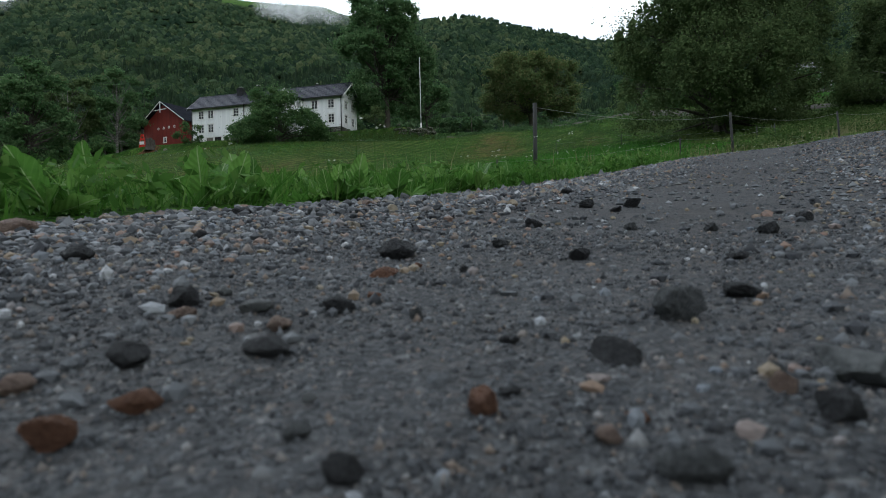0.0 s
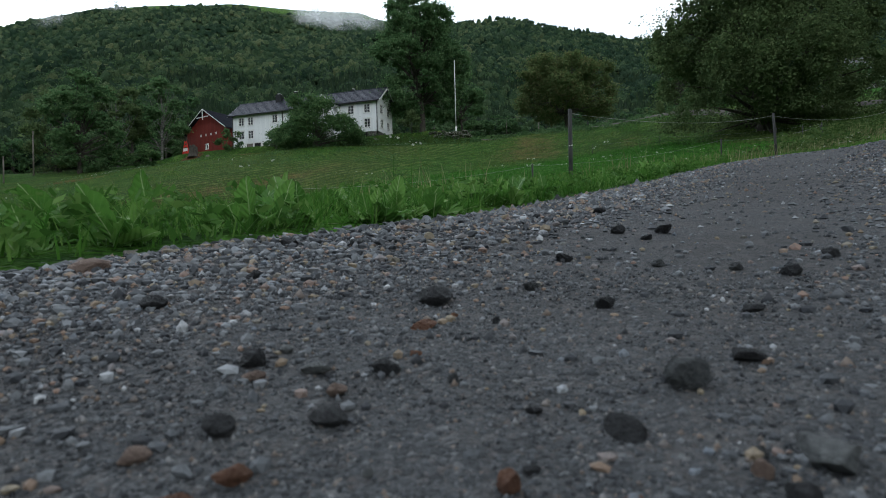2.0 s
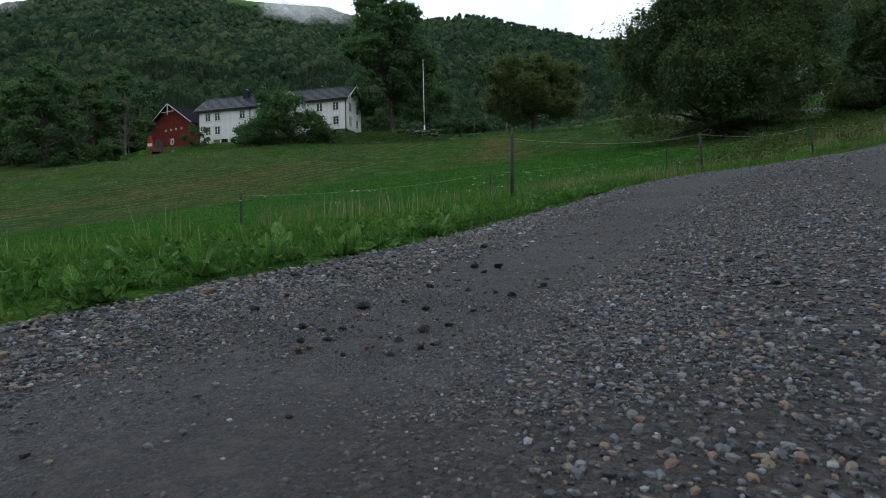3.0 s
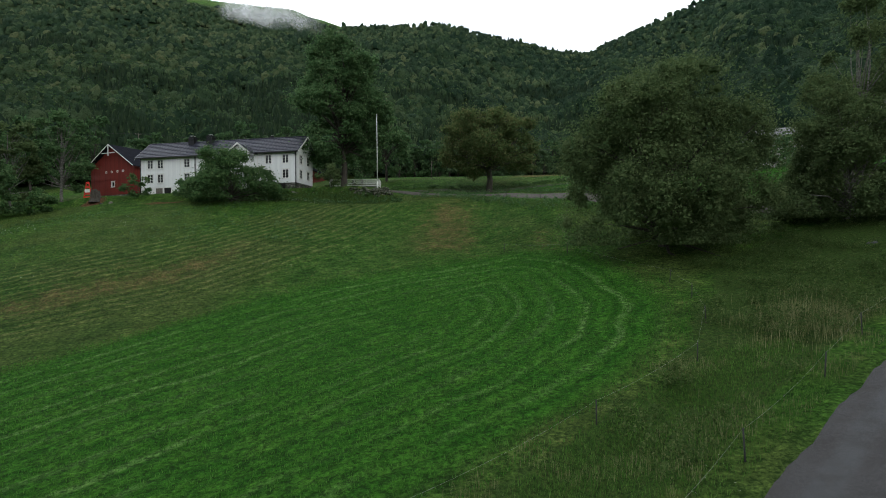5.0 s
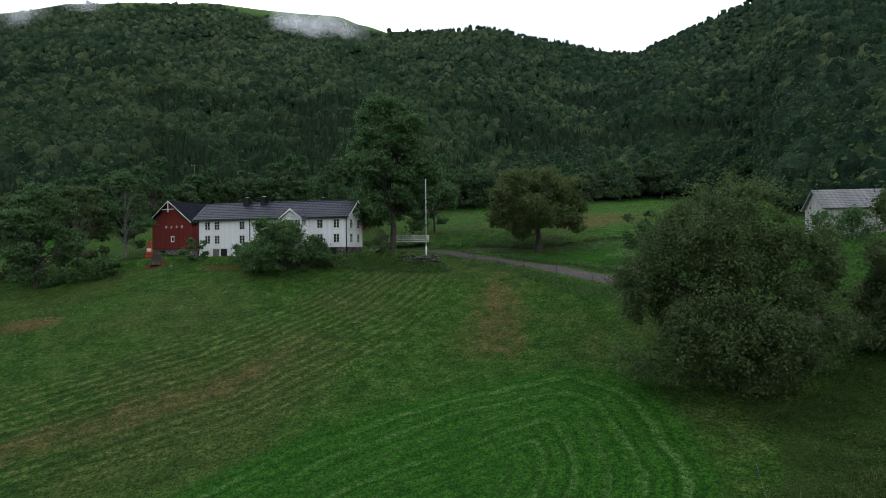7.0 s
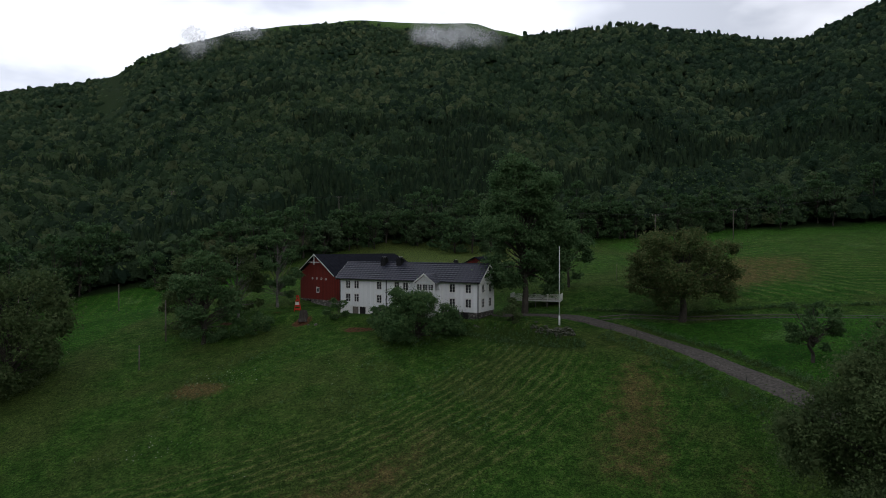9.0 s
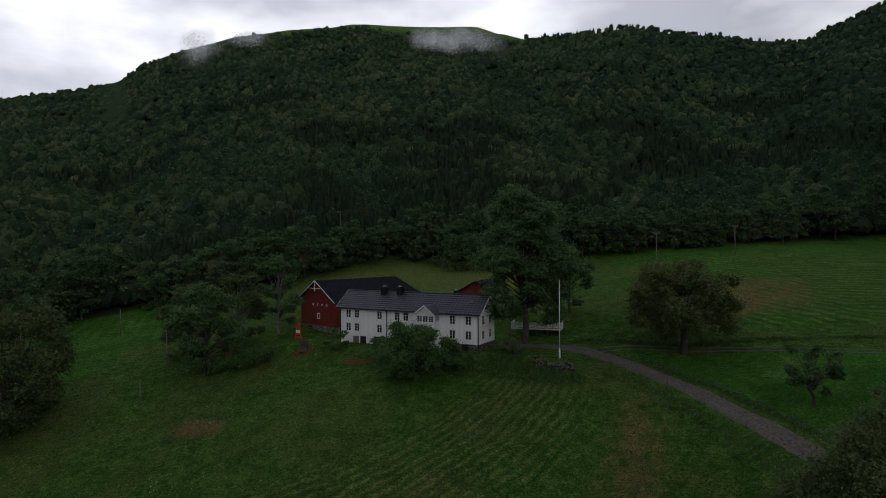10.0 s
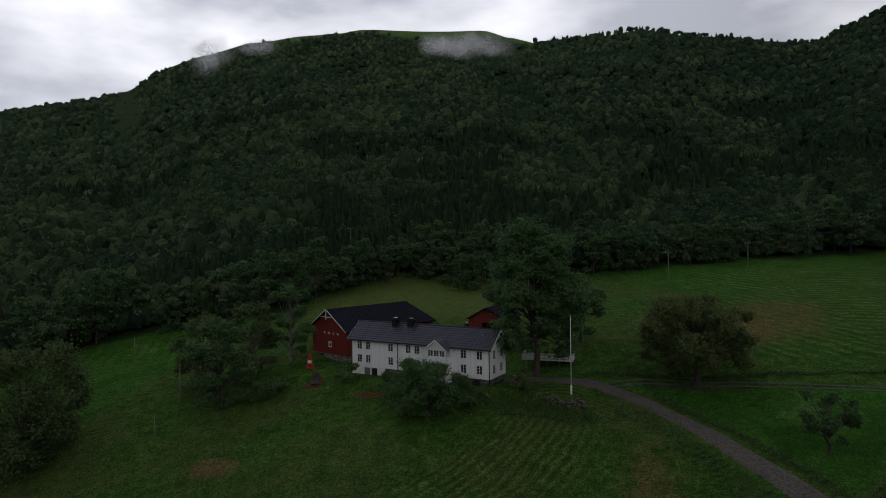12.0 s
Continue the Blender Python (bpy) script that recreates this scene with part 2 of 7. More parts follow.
def gravel_material():
    """Packed fine gravel: grey grit with small stones of several colours, coarser off the wheel tracks."""
    m, n, l, b = material("packed_gravel", 0.8, 0.0, 0.22)
    co = n.new("ShaderNodeTexCoord")
    warp = n.new("ShaderNodeTexNoise")
    warp.inputs["Scale"].default_value, warp.inputs["Detail"].default_value = 90.0, 3.0
    l.new(co.outputs["Object"], warp.inputs["Vector"])
    mixv = n.new("ShaderNodeVectorMath")
    mixv.operation = "MULTIPLY_ADD"
    mixv.inputs[1].default_value = (0.016, 0.016, 0.016)
    l.new(warp.outputs["Color"], mixv.inputs[0])
    l.new(co.outputs["Object"], mixv.inputs[2])
    cells = []
    for scale in (95.0, 240.0):
        v = n.new("ShaderNodeTexVoronoi")
        v.inputs["Scale"].default_value = scale
        l.new(mixv.outputs["Vector"], v.inputs["Vector"])
        cells.append(v)
    cols = []
    for v in cells:
        sep = n.new("ShaderNodeSeparateColor")
        l.new(v.outputs["Color"], sep.inputs["Color"])
        cols.append(ramp(n, l, sep.outputs["Red"], [(0.0, (0.012, 0.013, 0.015)), (0.4, (0.047, 0.050, 0.055)), (0.76, (0.102, 0.106, 0.112)), (0.86, (0.122, 0.098, 0.086)), (1.0, (0.25, 0.258, 0.266))]))
    grit = ramp(n, l, noise_fac(n, l, 260.0, 6, 0.75), [(0.32, (0.014, 0.015, 0.016)), (0.68, (0.108, 0.112, 0.117))])
    loose = calc(n, l, "ADD", attr(n, "loose"), calc(n, l, "MULTIPLY", calc(n, l, "SUBTRACT", noise_fac(n, l, 3.0, 4, 0.6), 0.5), 0.9))
    lf = fade(n, l, loose, 0.15, 0.9)
    col = blend(n, l, calc(n, l, "ADD", 0.40, calc(n, l, "MULTIPLY", lf, 0.2)), grit, cols[1])
    col = blend(n, l, calc(n, l, "ADD", 0.15, calc(n, l, "MULTIPLY", lf, 0.6)), col, cols[0])
    patch = noise_fac(n, l, 1.1, 5, 0.6)
    col = blend(n, l, calc(n, l, "MULTIPLY", fade(n, l, patch, 0.42, 0.66), 0.55), col, (0.042, 0.039, 0.038))
    col = blend(n, l, calc(n, l, "MULTIPLY", lf, 0.40), col, (0.050, 0.045, 0.044))
    col = blend(n, l, calc(n, l, "MULTIPLY", fade(n, l, noise_fac(n, l, 9.0, 5, 0.75), 0.50, 0.70), 0.5), col, (0.112, 0.106, 0.102))
    l.new(col, b.inputs["Base Color"])
    h = calc(n, l, "MULTIPLY", calc(n, l, "SUBTRACT", 1.0, cells[0].outputs["Distance"]), calc(n, l, "ADD", 0.25, calc(n, l, "MULTIPLY", lf, 0.9)))
    h = calc(n, l, "ADD", h, calc(n, l, "MULTIPLY", calc(n, l, "SUBTRACT", 1.0, cells[1].outputs["Distance"]), 0.5))
    h = calc(n, l, "ADD", h, calc(n, l, "MULTIPLY", noise_fac(n, l, 45.0, 5, 0.7), 1.2))
    bump(n, l, b, h, 1.0, 0.010)
    return m


def stone_material(name, stops):
    m, n, l, b = material(name, 0.66, 0.0, 0.3)
    info = n.new("ShaderNodeNewGeometry")
    oi = n.new("ShaderNodeObjectInfo")
    pick = calc(n, l, "FRACT", calc(n, l, "ADD", info.outputs["Random Per Island"], oi.outputs["Random"]))
    col = ramp(n, l, pick, stops)
    speck = noise_fac(n, l, 140.0, 4, 0.7)
    col = blend(n, l, calc(n, l, "MULTIPLY", fade(n, l, speck, 0.48, 0.66), 0.4), col, (0.05, 0.05, 0.052))
    l.new(col, b.inputs["Base Color"])
    bump(n, l, b, noise_fac(n, l, 90.0, 5, 0.65), 0.5, 0.003)
    return m


def board_material(name, dark, light, board=0.14, rough=0.6):
    """Painted upright boards, one shade a board, with shadow grooves."""
    m, n, l, b = material(name, rough, 0.0, 0.3)
    co, sp = n.new("ShaderNodeTexCoord"), n.new("ShaderNodeSeparateXYZ")
    l.new(co.outputs["Object"], sp.inputs["Vector"])
    along = calc(n, l, "ADD", sp.outputs["X"], sp.outputs["Y"])
    u = calc(n, l, "DIVIDE", along, board)
    cell, part_u = calc(n, l, "FLOOR", u), calc(n, l, "FRACT", u)
    wn1 = n.new("ShaderNodeTexWhiteNoise")
    wn1.noise_dimensions = "1D"
    l.new(cell, wn1.inputs["W"])
    grain = noise_fac(n, l, 3.0, 5, 0.6, (3.0, 3.0, 0.35))
    shade = calc(n, l, "ADD", calc(n, l, "MULTIPLY", wn1.outputs["Value"], 0.45), calc(n, l, "MULTIPLY", grain, 0.7))
    col = ramp(n, l, shade, [(0.2, dark), (0.85, light)])
    groove = calc(n, l, "LESS_THAN", part_u, 0.12)
    col = blend(n, l, calc(n, l, "MULTIPLY", groove, 0.2), col, tuple(c * 0.45 for c in dark))
    l.new(col, b.inputs["Base Color"])
    bump(n, l, b, calc(n, l, "SUBTRACT", calc(n, l, "MULTIPLY", grain, 0.15), groove), 0.5, 0.012)
    return m


def masonry_material(name, mortar, a, c, scale=2.6):
    m, n, l, b = material(name, 0.9, 0.0, 0.2)
    co, mp, v = n.new("ShaderNodeTexCoord"), n.new("ShaderNodeMapping"), n.new("ShaderNodeTexVoronoi")
    mp.inputs["Scale"].default_value = (1, 1, 1.7)
    v.inputs["Scale"].default_value = scale
    l.new(co.outputs["Object"], mp.inputs["Vector"])
    l.new(mp.outputs["Vector"], v.inputs["Vector"])
    sep = n.new("ShaderNodeSeparateColor")
    l.new(v.outputs["Color"], sep.inputs["Color"])
    col = ramp(n, l, sep.outputs["Green"], [(0.0, a), (1.0, c)])
    edge = fade(n, l, v.outputs["Distance"], 0.38, 0.6)
    col = blend(n, l, edge, col, mortar)
    col = blend(n, l, calc(n, l, "MULTIPLY", noise_fac(n, l, 8, 5, 0.7), 0.4), col, mortar)
    l.new(col, b.inputs["Base Color"])
    bump(n, l, b, calc(n, l, "SUBTRACT", 1.0, edge), 0.7, 0.05)
    return m


def glass_material():
    m, n, l, b = material("window_glass", 0.06, 0.0, 0.5)
    col = ramp(n, l, noise_fac(n, l, 0.7, 2, 0.5), [(0.35, (0.012, 0.014, 0.017)), (0.7, (0.035, 0.038, 0.042))])
    l.new(col, b.inputs["Base Color"])
    return m


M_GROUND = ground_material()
M_GRAVEL = gravel_material()
M_DRIVE = plain("worn_earth_gravel", (0.042, 0.038, 0.033), (0.125, 0.115, 0.102), 3.5, 0.95, spec=0.1, bumpy=0.6, depth=0.05)
M_STONE = stone_material("loose_stone", [(0.0, (0.020, 0.022, 0.027)), (0.42, (0.072, 0.078, 0.086)), (0.72, (0.165, 0.174, 0.185)), (0.79, (0.185, 0.122, 0.094)), (0.87, (0.205, 0.172, 0.118)), (0.94, (0.105, 0.124, 0.152)), (1.0, (0.38, 0.39, 0.40))])
M_GRIT = stone_material("fine_grit", [(0.0, (0.014, 0.015, 0.018)), (0.5, (0.058, 0.063, 0.070)), (0.85, (0.120, 0.126, 0.134)), (0.93, (0.140, 0.106, 0.082)), (1.0, (0.20, 0.205, 0.21))])
M_WHITE = board_material("white_boards", (0.72, 0.73, 0.75), (0.84, 0.85, 0.86))
M_TRIM = plain("white_trim", (0.66, 0.66, 0.65), (0.80, 0.80, 0.78), 6.0, 0.55, bumpy=0.1)
M_RED = board_material("red_boards", (0.125, 0.017, 0.013), (0.21, 0.030, 0.021), 0.17, 0.75)
M_TILE = plain("dark_roof_tile", (0.020, 0.021, 0.036), (0.044, 0.047, 0.070), 5.0, 0.5, spec=0.28, bumpy=0.25)
M_SHEET = plain("dark_roof_sheet", (0.012, 0.013, 0.018), (0.022, 0.024, 0.032), 1.5, 0.9, spec=0.02, bumpy=0.1)
M_SLATE = plain("grey_slate", (0.12, 0.12, 0.125), (0.34, 0.34, 0.34), 3.5, 0.7, bumpy=0.6, depth=0.04)
M_BLACK = plain("black_sheet_metal", (0.012, 0.012, 0.014), (0.03, 0.03, 0.034), 6.0, 0.45, 0.3)
M_MASON = masonry_material("rubble_stone", (0.05, 0.047, 0.042), (0.10, 0.098, 0.092), (0.30, 0.285, 0.26))
M_GLASS = glass_material()
M_WOOD = plain("weathered_wood", (0.085, 0.075, 0.062), (0.21, 0.19, 0.165), 9.0, 0.85, stretch=(1, 1, 0.15), bumpy=0.6)
M_POST = plain("dark_post", (0.020, 0.021, 0.022), (0.055, 0.055, 0.052), 25.0, 0.8, stretch=(1, 1, 0.2))
M_WIRE = plain("pale_wire", (0.22, 0.23, 0.21), (0.40, 0.40, 0.37), 20.0, 0.6)
M_BARK = plain("grey_bark", (0.030, 0.026, 0.021), (0.095, 0.085, 0.072), 6.0, 0.95, stretch=(1, 1, 0.3), bumpy=1.0, depth=0.05)
M_MOSSY = masonry_material("mossy_wall_stone", (0.034, 0.044, 0.018), (0.070, 0.076, 0.052), (0.30, 0.295, 0.27), 3.0)
M_BIRCH = plain("birch_bark", (0.035, 0.033, 0.030), (0.26, 0.25, 0.23), 4.0, 0.85, stretch=(0.6, 0.6, 2.0), bumpy=0.5)
M_DARKHOLE = plain("dark_interior", (0.008, 0.008, 0.008), (0.02, 0.019, 0.018), 2.0, 0.9)
M_REDPAINT = plain("bright_red_paint", (0.42, 0.025, 0.018), (0.58, 0.05, 0.03), 5.0, 0.5)
L_MAPLE = leaf_mat("maple_leaves", (0.057, 0.118, 0.047), (0.102, 0.183, 0.074), (0.172, 0.253, 0.116), 0.45)
L_WILLOW = leaf_mat("grey_green_leaves", (0.066, 0.106, 0.041), (0.102, 0.147, 0.058), (0.149, 0.190, 0.084), 0.45)
L_RUSSET = leaf_mat("russet_leaves", (0.073, 0.120, 0.041), (0.125, 0.170, 0.063), (0.206, 0.188, 0.088), 0.5)
L_DARK = leaf_mat("dark_shrub_leaves", (0.048, 0.104, 0.038), (0.087, 0.160, 0.058), (0.158, 0.233, 0.096), 0.45)
L_WOOD = leaf_mat("hillside_leaves", (0.041, 0.081, 0.031), (0.070, 0.122, 0.045), (0.119, 0.163, 0.063), 0.3)
L_SPRUCE = leaf_mat("spruce_needles", (0.014, 0.029, 0.015), (0.024, 0.044, 0.021), (0.037, 0.061, 0.027), 0.15)
L_GRASS = leaf_mat("grass_blades", (0.036, 0.105, 0.014), (0.072, 0.172, 0.026), (0.150, 0.250, 0.062), 0.45)
L_STRAW = leaf_mat("straw_blades", (0.130, 0.135, 0.058), (0.215, 0.210, 0.105), (0.34, 0.33, 0.19), 0.4)
L_WEED = veined_material()
L_FLOWER = leaf_mat("white_flowers", (0.50, 0.50, 0.44), (0.66, 0.66, 0.60), (0.78, 0.78, 0.74), 0.3)


def canopy_material(name, stops):
    """A wood's crowns seen from afar: one shade a tree, leafy clumps whose shaded hollows are darkened in the colour.
    """
    m, n, l, b = material(name, 0.9, 0.0, 0.02)
    g = n.new("ShaderNodeNewGeometry")
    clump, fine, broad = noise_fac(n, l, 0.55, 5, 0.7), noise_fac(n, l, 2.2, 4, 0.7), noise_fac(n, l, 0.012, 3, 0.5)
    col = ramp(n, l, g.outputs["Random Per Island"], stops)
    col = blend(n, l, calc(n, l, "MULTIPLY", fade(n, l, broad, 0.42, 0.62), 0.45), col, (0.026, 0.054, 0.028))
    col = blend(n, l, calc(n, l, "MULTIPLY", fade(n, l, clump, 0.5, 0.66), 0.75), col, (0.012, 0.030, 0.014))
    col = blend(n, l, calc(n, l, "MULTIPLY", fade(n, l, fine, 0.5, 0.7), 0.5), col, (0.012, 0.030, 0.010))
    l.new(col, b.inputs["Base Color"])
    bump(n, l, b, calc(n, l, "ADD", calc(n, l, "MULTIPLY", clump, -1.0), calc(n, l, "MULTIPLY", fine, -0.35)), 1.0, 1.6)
    return m


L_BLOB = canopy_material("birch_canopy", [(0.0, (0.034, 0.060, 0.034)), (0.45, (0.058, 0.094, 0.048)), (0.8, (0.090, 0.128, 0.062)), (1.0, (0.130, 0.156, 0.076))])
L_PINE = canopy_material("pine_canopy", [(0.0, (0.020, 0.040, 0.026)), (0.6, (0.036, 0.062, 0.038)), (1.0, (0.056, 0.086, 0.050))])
L_MIST = bpy.data.materials.new("thin_mist")
L_MIST.use_nodes = True
mn, ml = L_MIST.node_tree.nodes, L_MIST.node_tree.links
m_tr, m_df, m_tl, m_mx, m_add = mn.new("ShaderNodeBsdfTransparent"), mn.new("ShaderNodeBsdfDiffuse"), mn.new("ShaderNodeBsdfTranslucent"), mn.new("ShaderNodeMixShader"), mn.new("ShaderNodeMixShader")
m_df.inputs["Color"].default_value = m_tl.inputs["Color"].default_value = (0.93, 0.94, 0.96, 1)
m_add.inputs["Fac"].default_value = 0.5
m_fac = calc(mn, ml, "MULTIPLY", fade(mn, ml, calc(mn, ml, "ADD", attr(mn, "soft"), calc(mn, ml, "MULTIPLY", calc(mn, ml, "SUBTRACT", noise_fac(mn, ml, 0.026, 7, 0.62), 0.58), 2.0)), -0.05, 1.3), 0.46)
ml.new(m_fac, m_mx.inputs["Fac"])
ml.new(m_df.outputs["BSDF"], m_add.inputs[1])
ml.new(m_tl.outputs["BSDF"], m_add.inputs[2])
ml.new(m_tr.outputs["BSDF"], m_mx.inputs[1])
ml.new(m_add.outputs["Shader"], m_mx.inputs[2])
ml.new(m_mx.outputs["Shader"], mn["Material Output"].inputs["Surface"])


# ---- the lie of the land ----
# height along the middle line, tilt to the side and hollow, by distance up the slope
UP = np.array([-60, -20, 0, 6, 14, 24, 36, 48, 60, 72, 86, 100, 125, 160, 210.0])
RISE = np.array([-8.57, -2.84, 0.0, 0.77, 1.25, 2.46, 4.46, 7.54, 11.32, 14.32, 16.84, 20.22, 24.0, 27.2, 33.0])
SIDE = np.array([2.31, 3.42, 3.98, 4.15, 4.29, 4.24, 3.81, 3.43, 3.4, 2.68, 1.62, 1.5, 1.0, 0.8, 0.5])
BOWL = np.array([-0.28, 0.4, 0.76, 0.88, 1.03, 1.2, 1.26, 1.13, 0.76, 0.55, 0.17, -0.35, -0.3, 0.2, 0.3])
KNOLLS = [(3, 62, 11, -1.01), (21, 61, 7, 0.86), (-26, 55, 11, 0.67), (-60, 130, 16, 0.89), (-4, 82, 7, -0.62), (-38, 85, 7, 0.61),
          (5, 49, 11, -0.49), (15, 154, 16, -0.67), (-40, 115, 16, 0.62), (-39, 65, 7, 0.6), (-58, 77, 16, -0.43), (24, 115, 16, -0.44),
          (13, 88, 9, -1.0), (-24, 76, 9, 0.8)]
# the hills: bearing from straight ahead, slope of the line of sight to the crest, distance of the crest, distance at which the woods begin
BEAR = np.array([-180, -110, -75, -53, -49, -44, -42.5, -40, -34, -28, -23, -12, -9, -6.6, -4, 2.5, 6, 12.6, 16.7, 18.6, 21, 23, 25.4, 30, 45, 75, 120, 180.0])
CREST = np.array([0.1, 0.13, 0.165, 0.195, 0.217, 0.242, 0.272, 0.300, 0.341, 0.363, 0.376, 0.372, 0.360, 0.345, 0.349, 0.354, 0.339, 0.306, 0.290, 0.305, 0.319, 0.331, 0.346, 0.36, 0.38, 0.36, 0.2, 0.1])
CREST_R = np.interp(BEAR, [-180, -60, -20, 0, 17, 30, 180], [1000, 1000, 930, 790, 860, 800, 800])
EDGE_B = np.array([-180, -60, -50, -47, -40, -34, -29.6, -25.5, -19, -15, -11.8, -8, -2, 5, 11, 19, 22, 26.5, 29, 40, 60, 180.0])
EDGE_R = np.array([150, 120, 136, 147, 150, 145, 142, 161, 175, 168, 155, 160, 170, 180, 192, 204, 212, 222, 118, 108, 100, 150.0])


def smooth(a, b, v):
    t = np.clip((v - a) / (b - a), 0, 1)
    return t * t * (3 - 2 * t)


def lattice(i, j, k):
    v = np.sin(i * 127.1 + j * 311.7 + k * 74.7) * 43758.5453
    return v - np.floor(v)


def value_noise(x, y, k=0.0):
    i, j = np.floor(x), np.floor(y)
    u, v = x - i, y - j
    u, v = u * u * (3 - 2 * u), v * v * (3 - 2 * v)
    return (lattice(i, j, k) * (1 - u) + lattice(i + 1, j, k) * u) * (1 - v) + (lattice(i, j + 1, k) * (1 - u) + lattice(i + 1, j + 1, k) * u) * v


def fbm(x, y, k=0.0, octaves=4):
    return sum(value_noise(x * 2**o, y * 2**o, k + o) * 0.5**o for o in range(octaves)) / 1.9 - 0.5


def along(y, table):
    """A soft line through the table: the mean of straight pieces over a short stretch."""
    return sum(np.interp(y + d, UP, table) for d in (-3, -1.5, 0, 1.5, 3)) / 5 if np.ndim(y) else float(sum(np.interp(y + d, UP, table) for d in (-3, -1.5, 0, 1.5, 3)) / 5)


def near_height(x, y):
    s = np.clip(x, -90, 60) / 40
    z = along(y, RISE) + along(y, SIDE) * s + along(y, BOWL) * s * s
    q = y + 0.159 * x
    z = z - 0.086 * x * np.exp(-(x * x + (y - 1) ** 2) / 14.0)
    z = z + 0.024 * (np.sqrt(x * x + 0.04) - x) * np.exp(-(x * x + (y - 1) ** 2) / 9.0)
    for kx, ky, r, h in KNOLLS:
        z = z + h * np.exp(-((x - kx) ** 2 + (y - ky) ** 2) / r**2)
    # the level farmyard behind its low bank
    yard = 16.95 + 0.018 * (x + 26) + 0.035 * (q - 82)
    w = smooth(77.4, 79.4, q) * (1 - smooth(92, 104, q)) * smooth(-56, -44, x) * (1 - smooth(-7, 2, x))
    z = z + (yard - z) * w
    return z - 0.2 * np.exp(-(((x + 47.0) / 5.0) ** 2 + ((y - 95.0) / 2.6) ** 2))


def height(x, y):
    x, y = np.asarray(x, float), np.asarray(y, float)
    r, b = np.hypot(x, y), np.degrees(np.arctan2(x, y))
    edge = np.interp(b, EDGE_B, EDGE_R)
    k = np.minimum(1.0, edge / np.maximum(r, 1e-6))
    z = near_height(x * k, y * k)
    top_r = np.interp(b, BEAR, CREST_R)
    top = 36.6 + np.interp(b, BEAR, CREST) * top_r
    s = np.maximum(0.0, (r - edge) / (top_r - edge))
    hill = np.where(s < 1, s**1.12, np.maximum(1 - (s - 1) * 0.5, -0.2))
    gully = fbm(b * 0.16, r / 260.0, 5.0) * 26 + fbm(x / 90.0, y / 90.0, 9.0) * 22
    wild = np.clip(s * 3, 0, 1) * np.clip(np.abs(1 - s) * 2.2, 0.06, 1)
    swell = fbm(x / 7.0, y / 7.0, 2.0, 3) * 0.30 * smooth(12, 30, y) * (1 - smooth(150, 200, r))
    return z + (top - z) * hill + gully * wild + swell


def ground_at(x, y):
    return float(height(x, y))


# the gravel road's left side, and the narrow drive to the farm
ROAD_LEFT = [(-14, -22), (-7.5, -10.5), (-2.5, -2.4), (-0.92, 0.4), (0.25, 2.5), (2.1, 5.7), (4.5, 8.9), (8.3, 12.4), (13.2, 16.6), (19.8, 21.6), (30, 28.4), (46, 36), (70, 46)]
ROAD_WIDE = 3.3
DRIVE = [(48, 40), (38, 46), (30.5, 50.5), (24, 54.8), (18.9, 61.2), (17.0, 65.4), (14.3, 70.2), (11.6, 74.9), (9.0, 78.6), (6.1, 82.6), (2.6, 85.8), (-1.3, 87.9), (-6.5, 87.6), (-10.5, 87.4), (-14.0, 86.6)]
GRASS_TRACK = [(1.5, 88.0), (6.0, 89.4), (14.2, 89.7), (24.0, 88.0), (33.3, 86.6), (60, 84)]
CUT_LINE = [(-70, 18), (-50, 29.5), (-34.6, 38.2), (-26.2, 42.9), (-18.2, 47.6), (-14.0, 52.6), (-8.3, 60.7), (-4.5, 68.0), (-2.5, 76.0)]
FIELD = [(-60, 6), (-34, 20), (-23, 31), (-10, 42.5), (-2, 46.5), (4.6, 49.4), (11, 49.5), (15.5, 45), (17.0, 38), (16.5, 31.5), (13.8, 25.5), (10.7, 21.7), (7.5, 18.9), (1.2, 14.4), (-4, 9.2), (-9, 2), (-16, -9), (-60, -60)]


def polyline(points, step):
    """Points every step metres along a soft curve through the given ones."""
    p = np.array(points, float)
    t = np.concatenate([[0], np.cumsum(np.hypot(*np.diff(p, axis=0).T))])
    m = np.gradient(p, t, axis=0)
    s = np.arange(0, t[-1], step)
    i = np.clip(np.searchsorted(t, s, "right") - 1, 0, len(t) - 2)
    h = (t[i + 1] - t[i])[:, None]
    u = ((s - t[i]) / (t[i + 1] - t[i]))[:, None]
    return (2 * u**3 - 3 * u**2 + 1) * p[i] + (u**3 - 2 * u**2 + u) * h * m[i] + (-2 * u**3 + 3 * u**2) * p[i + 1] + (u**3 - u**2) * h * m[i + 1]


def side_of(points):
    d = np.gradient(points, axis=0)
    d /= np.linalg.norm(d, axis=1)[:, None]
    return np.stack([d[:, 1], -d[:, 0]], axis=1)


def line_distance(x, y, points):
    """The distance to a line, and on which side (right is positive)."""
    best, side = np.full(x.shape, 1e9), np.zeros(x.shape)
    for (ax, ay), (bx, by) in zip(points[:-1], points[1:]):
        dx, dy = bx - ax, by - ay
        t = np.clip(((x - ax) * dx + (y - ay) * dy) / (dx * dx + dy * dy), 0, 1)
        d = np.hypot(x - ax - t * dx, y - ay - t * dy)
        cross = (x - ax) * dy - (y - ay) * dx
        side = np.where(d < best, cross, side)
        best = np.minimum(best, d)
    return best, np.sign(side)


def inside(x, y, points):
    odd = np.zeros(x.shape, bool)
    for (ax, ay), (bx, by) in zip(points, points[1:] + points[:1]):
        odd ^= ((ay > y) != (by > y)) & (x < (bx - ax) * (y - ay) / (by - ay + 1e-12) + ax)
    return odd


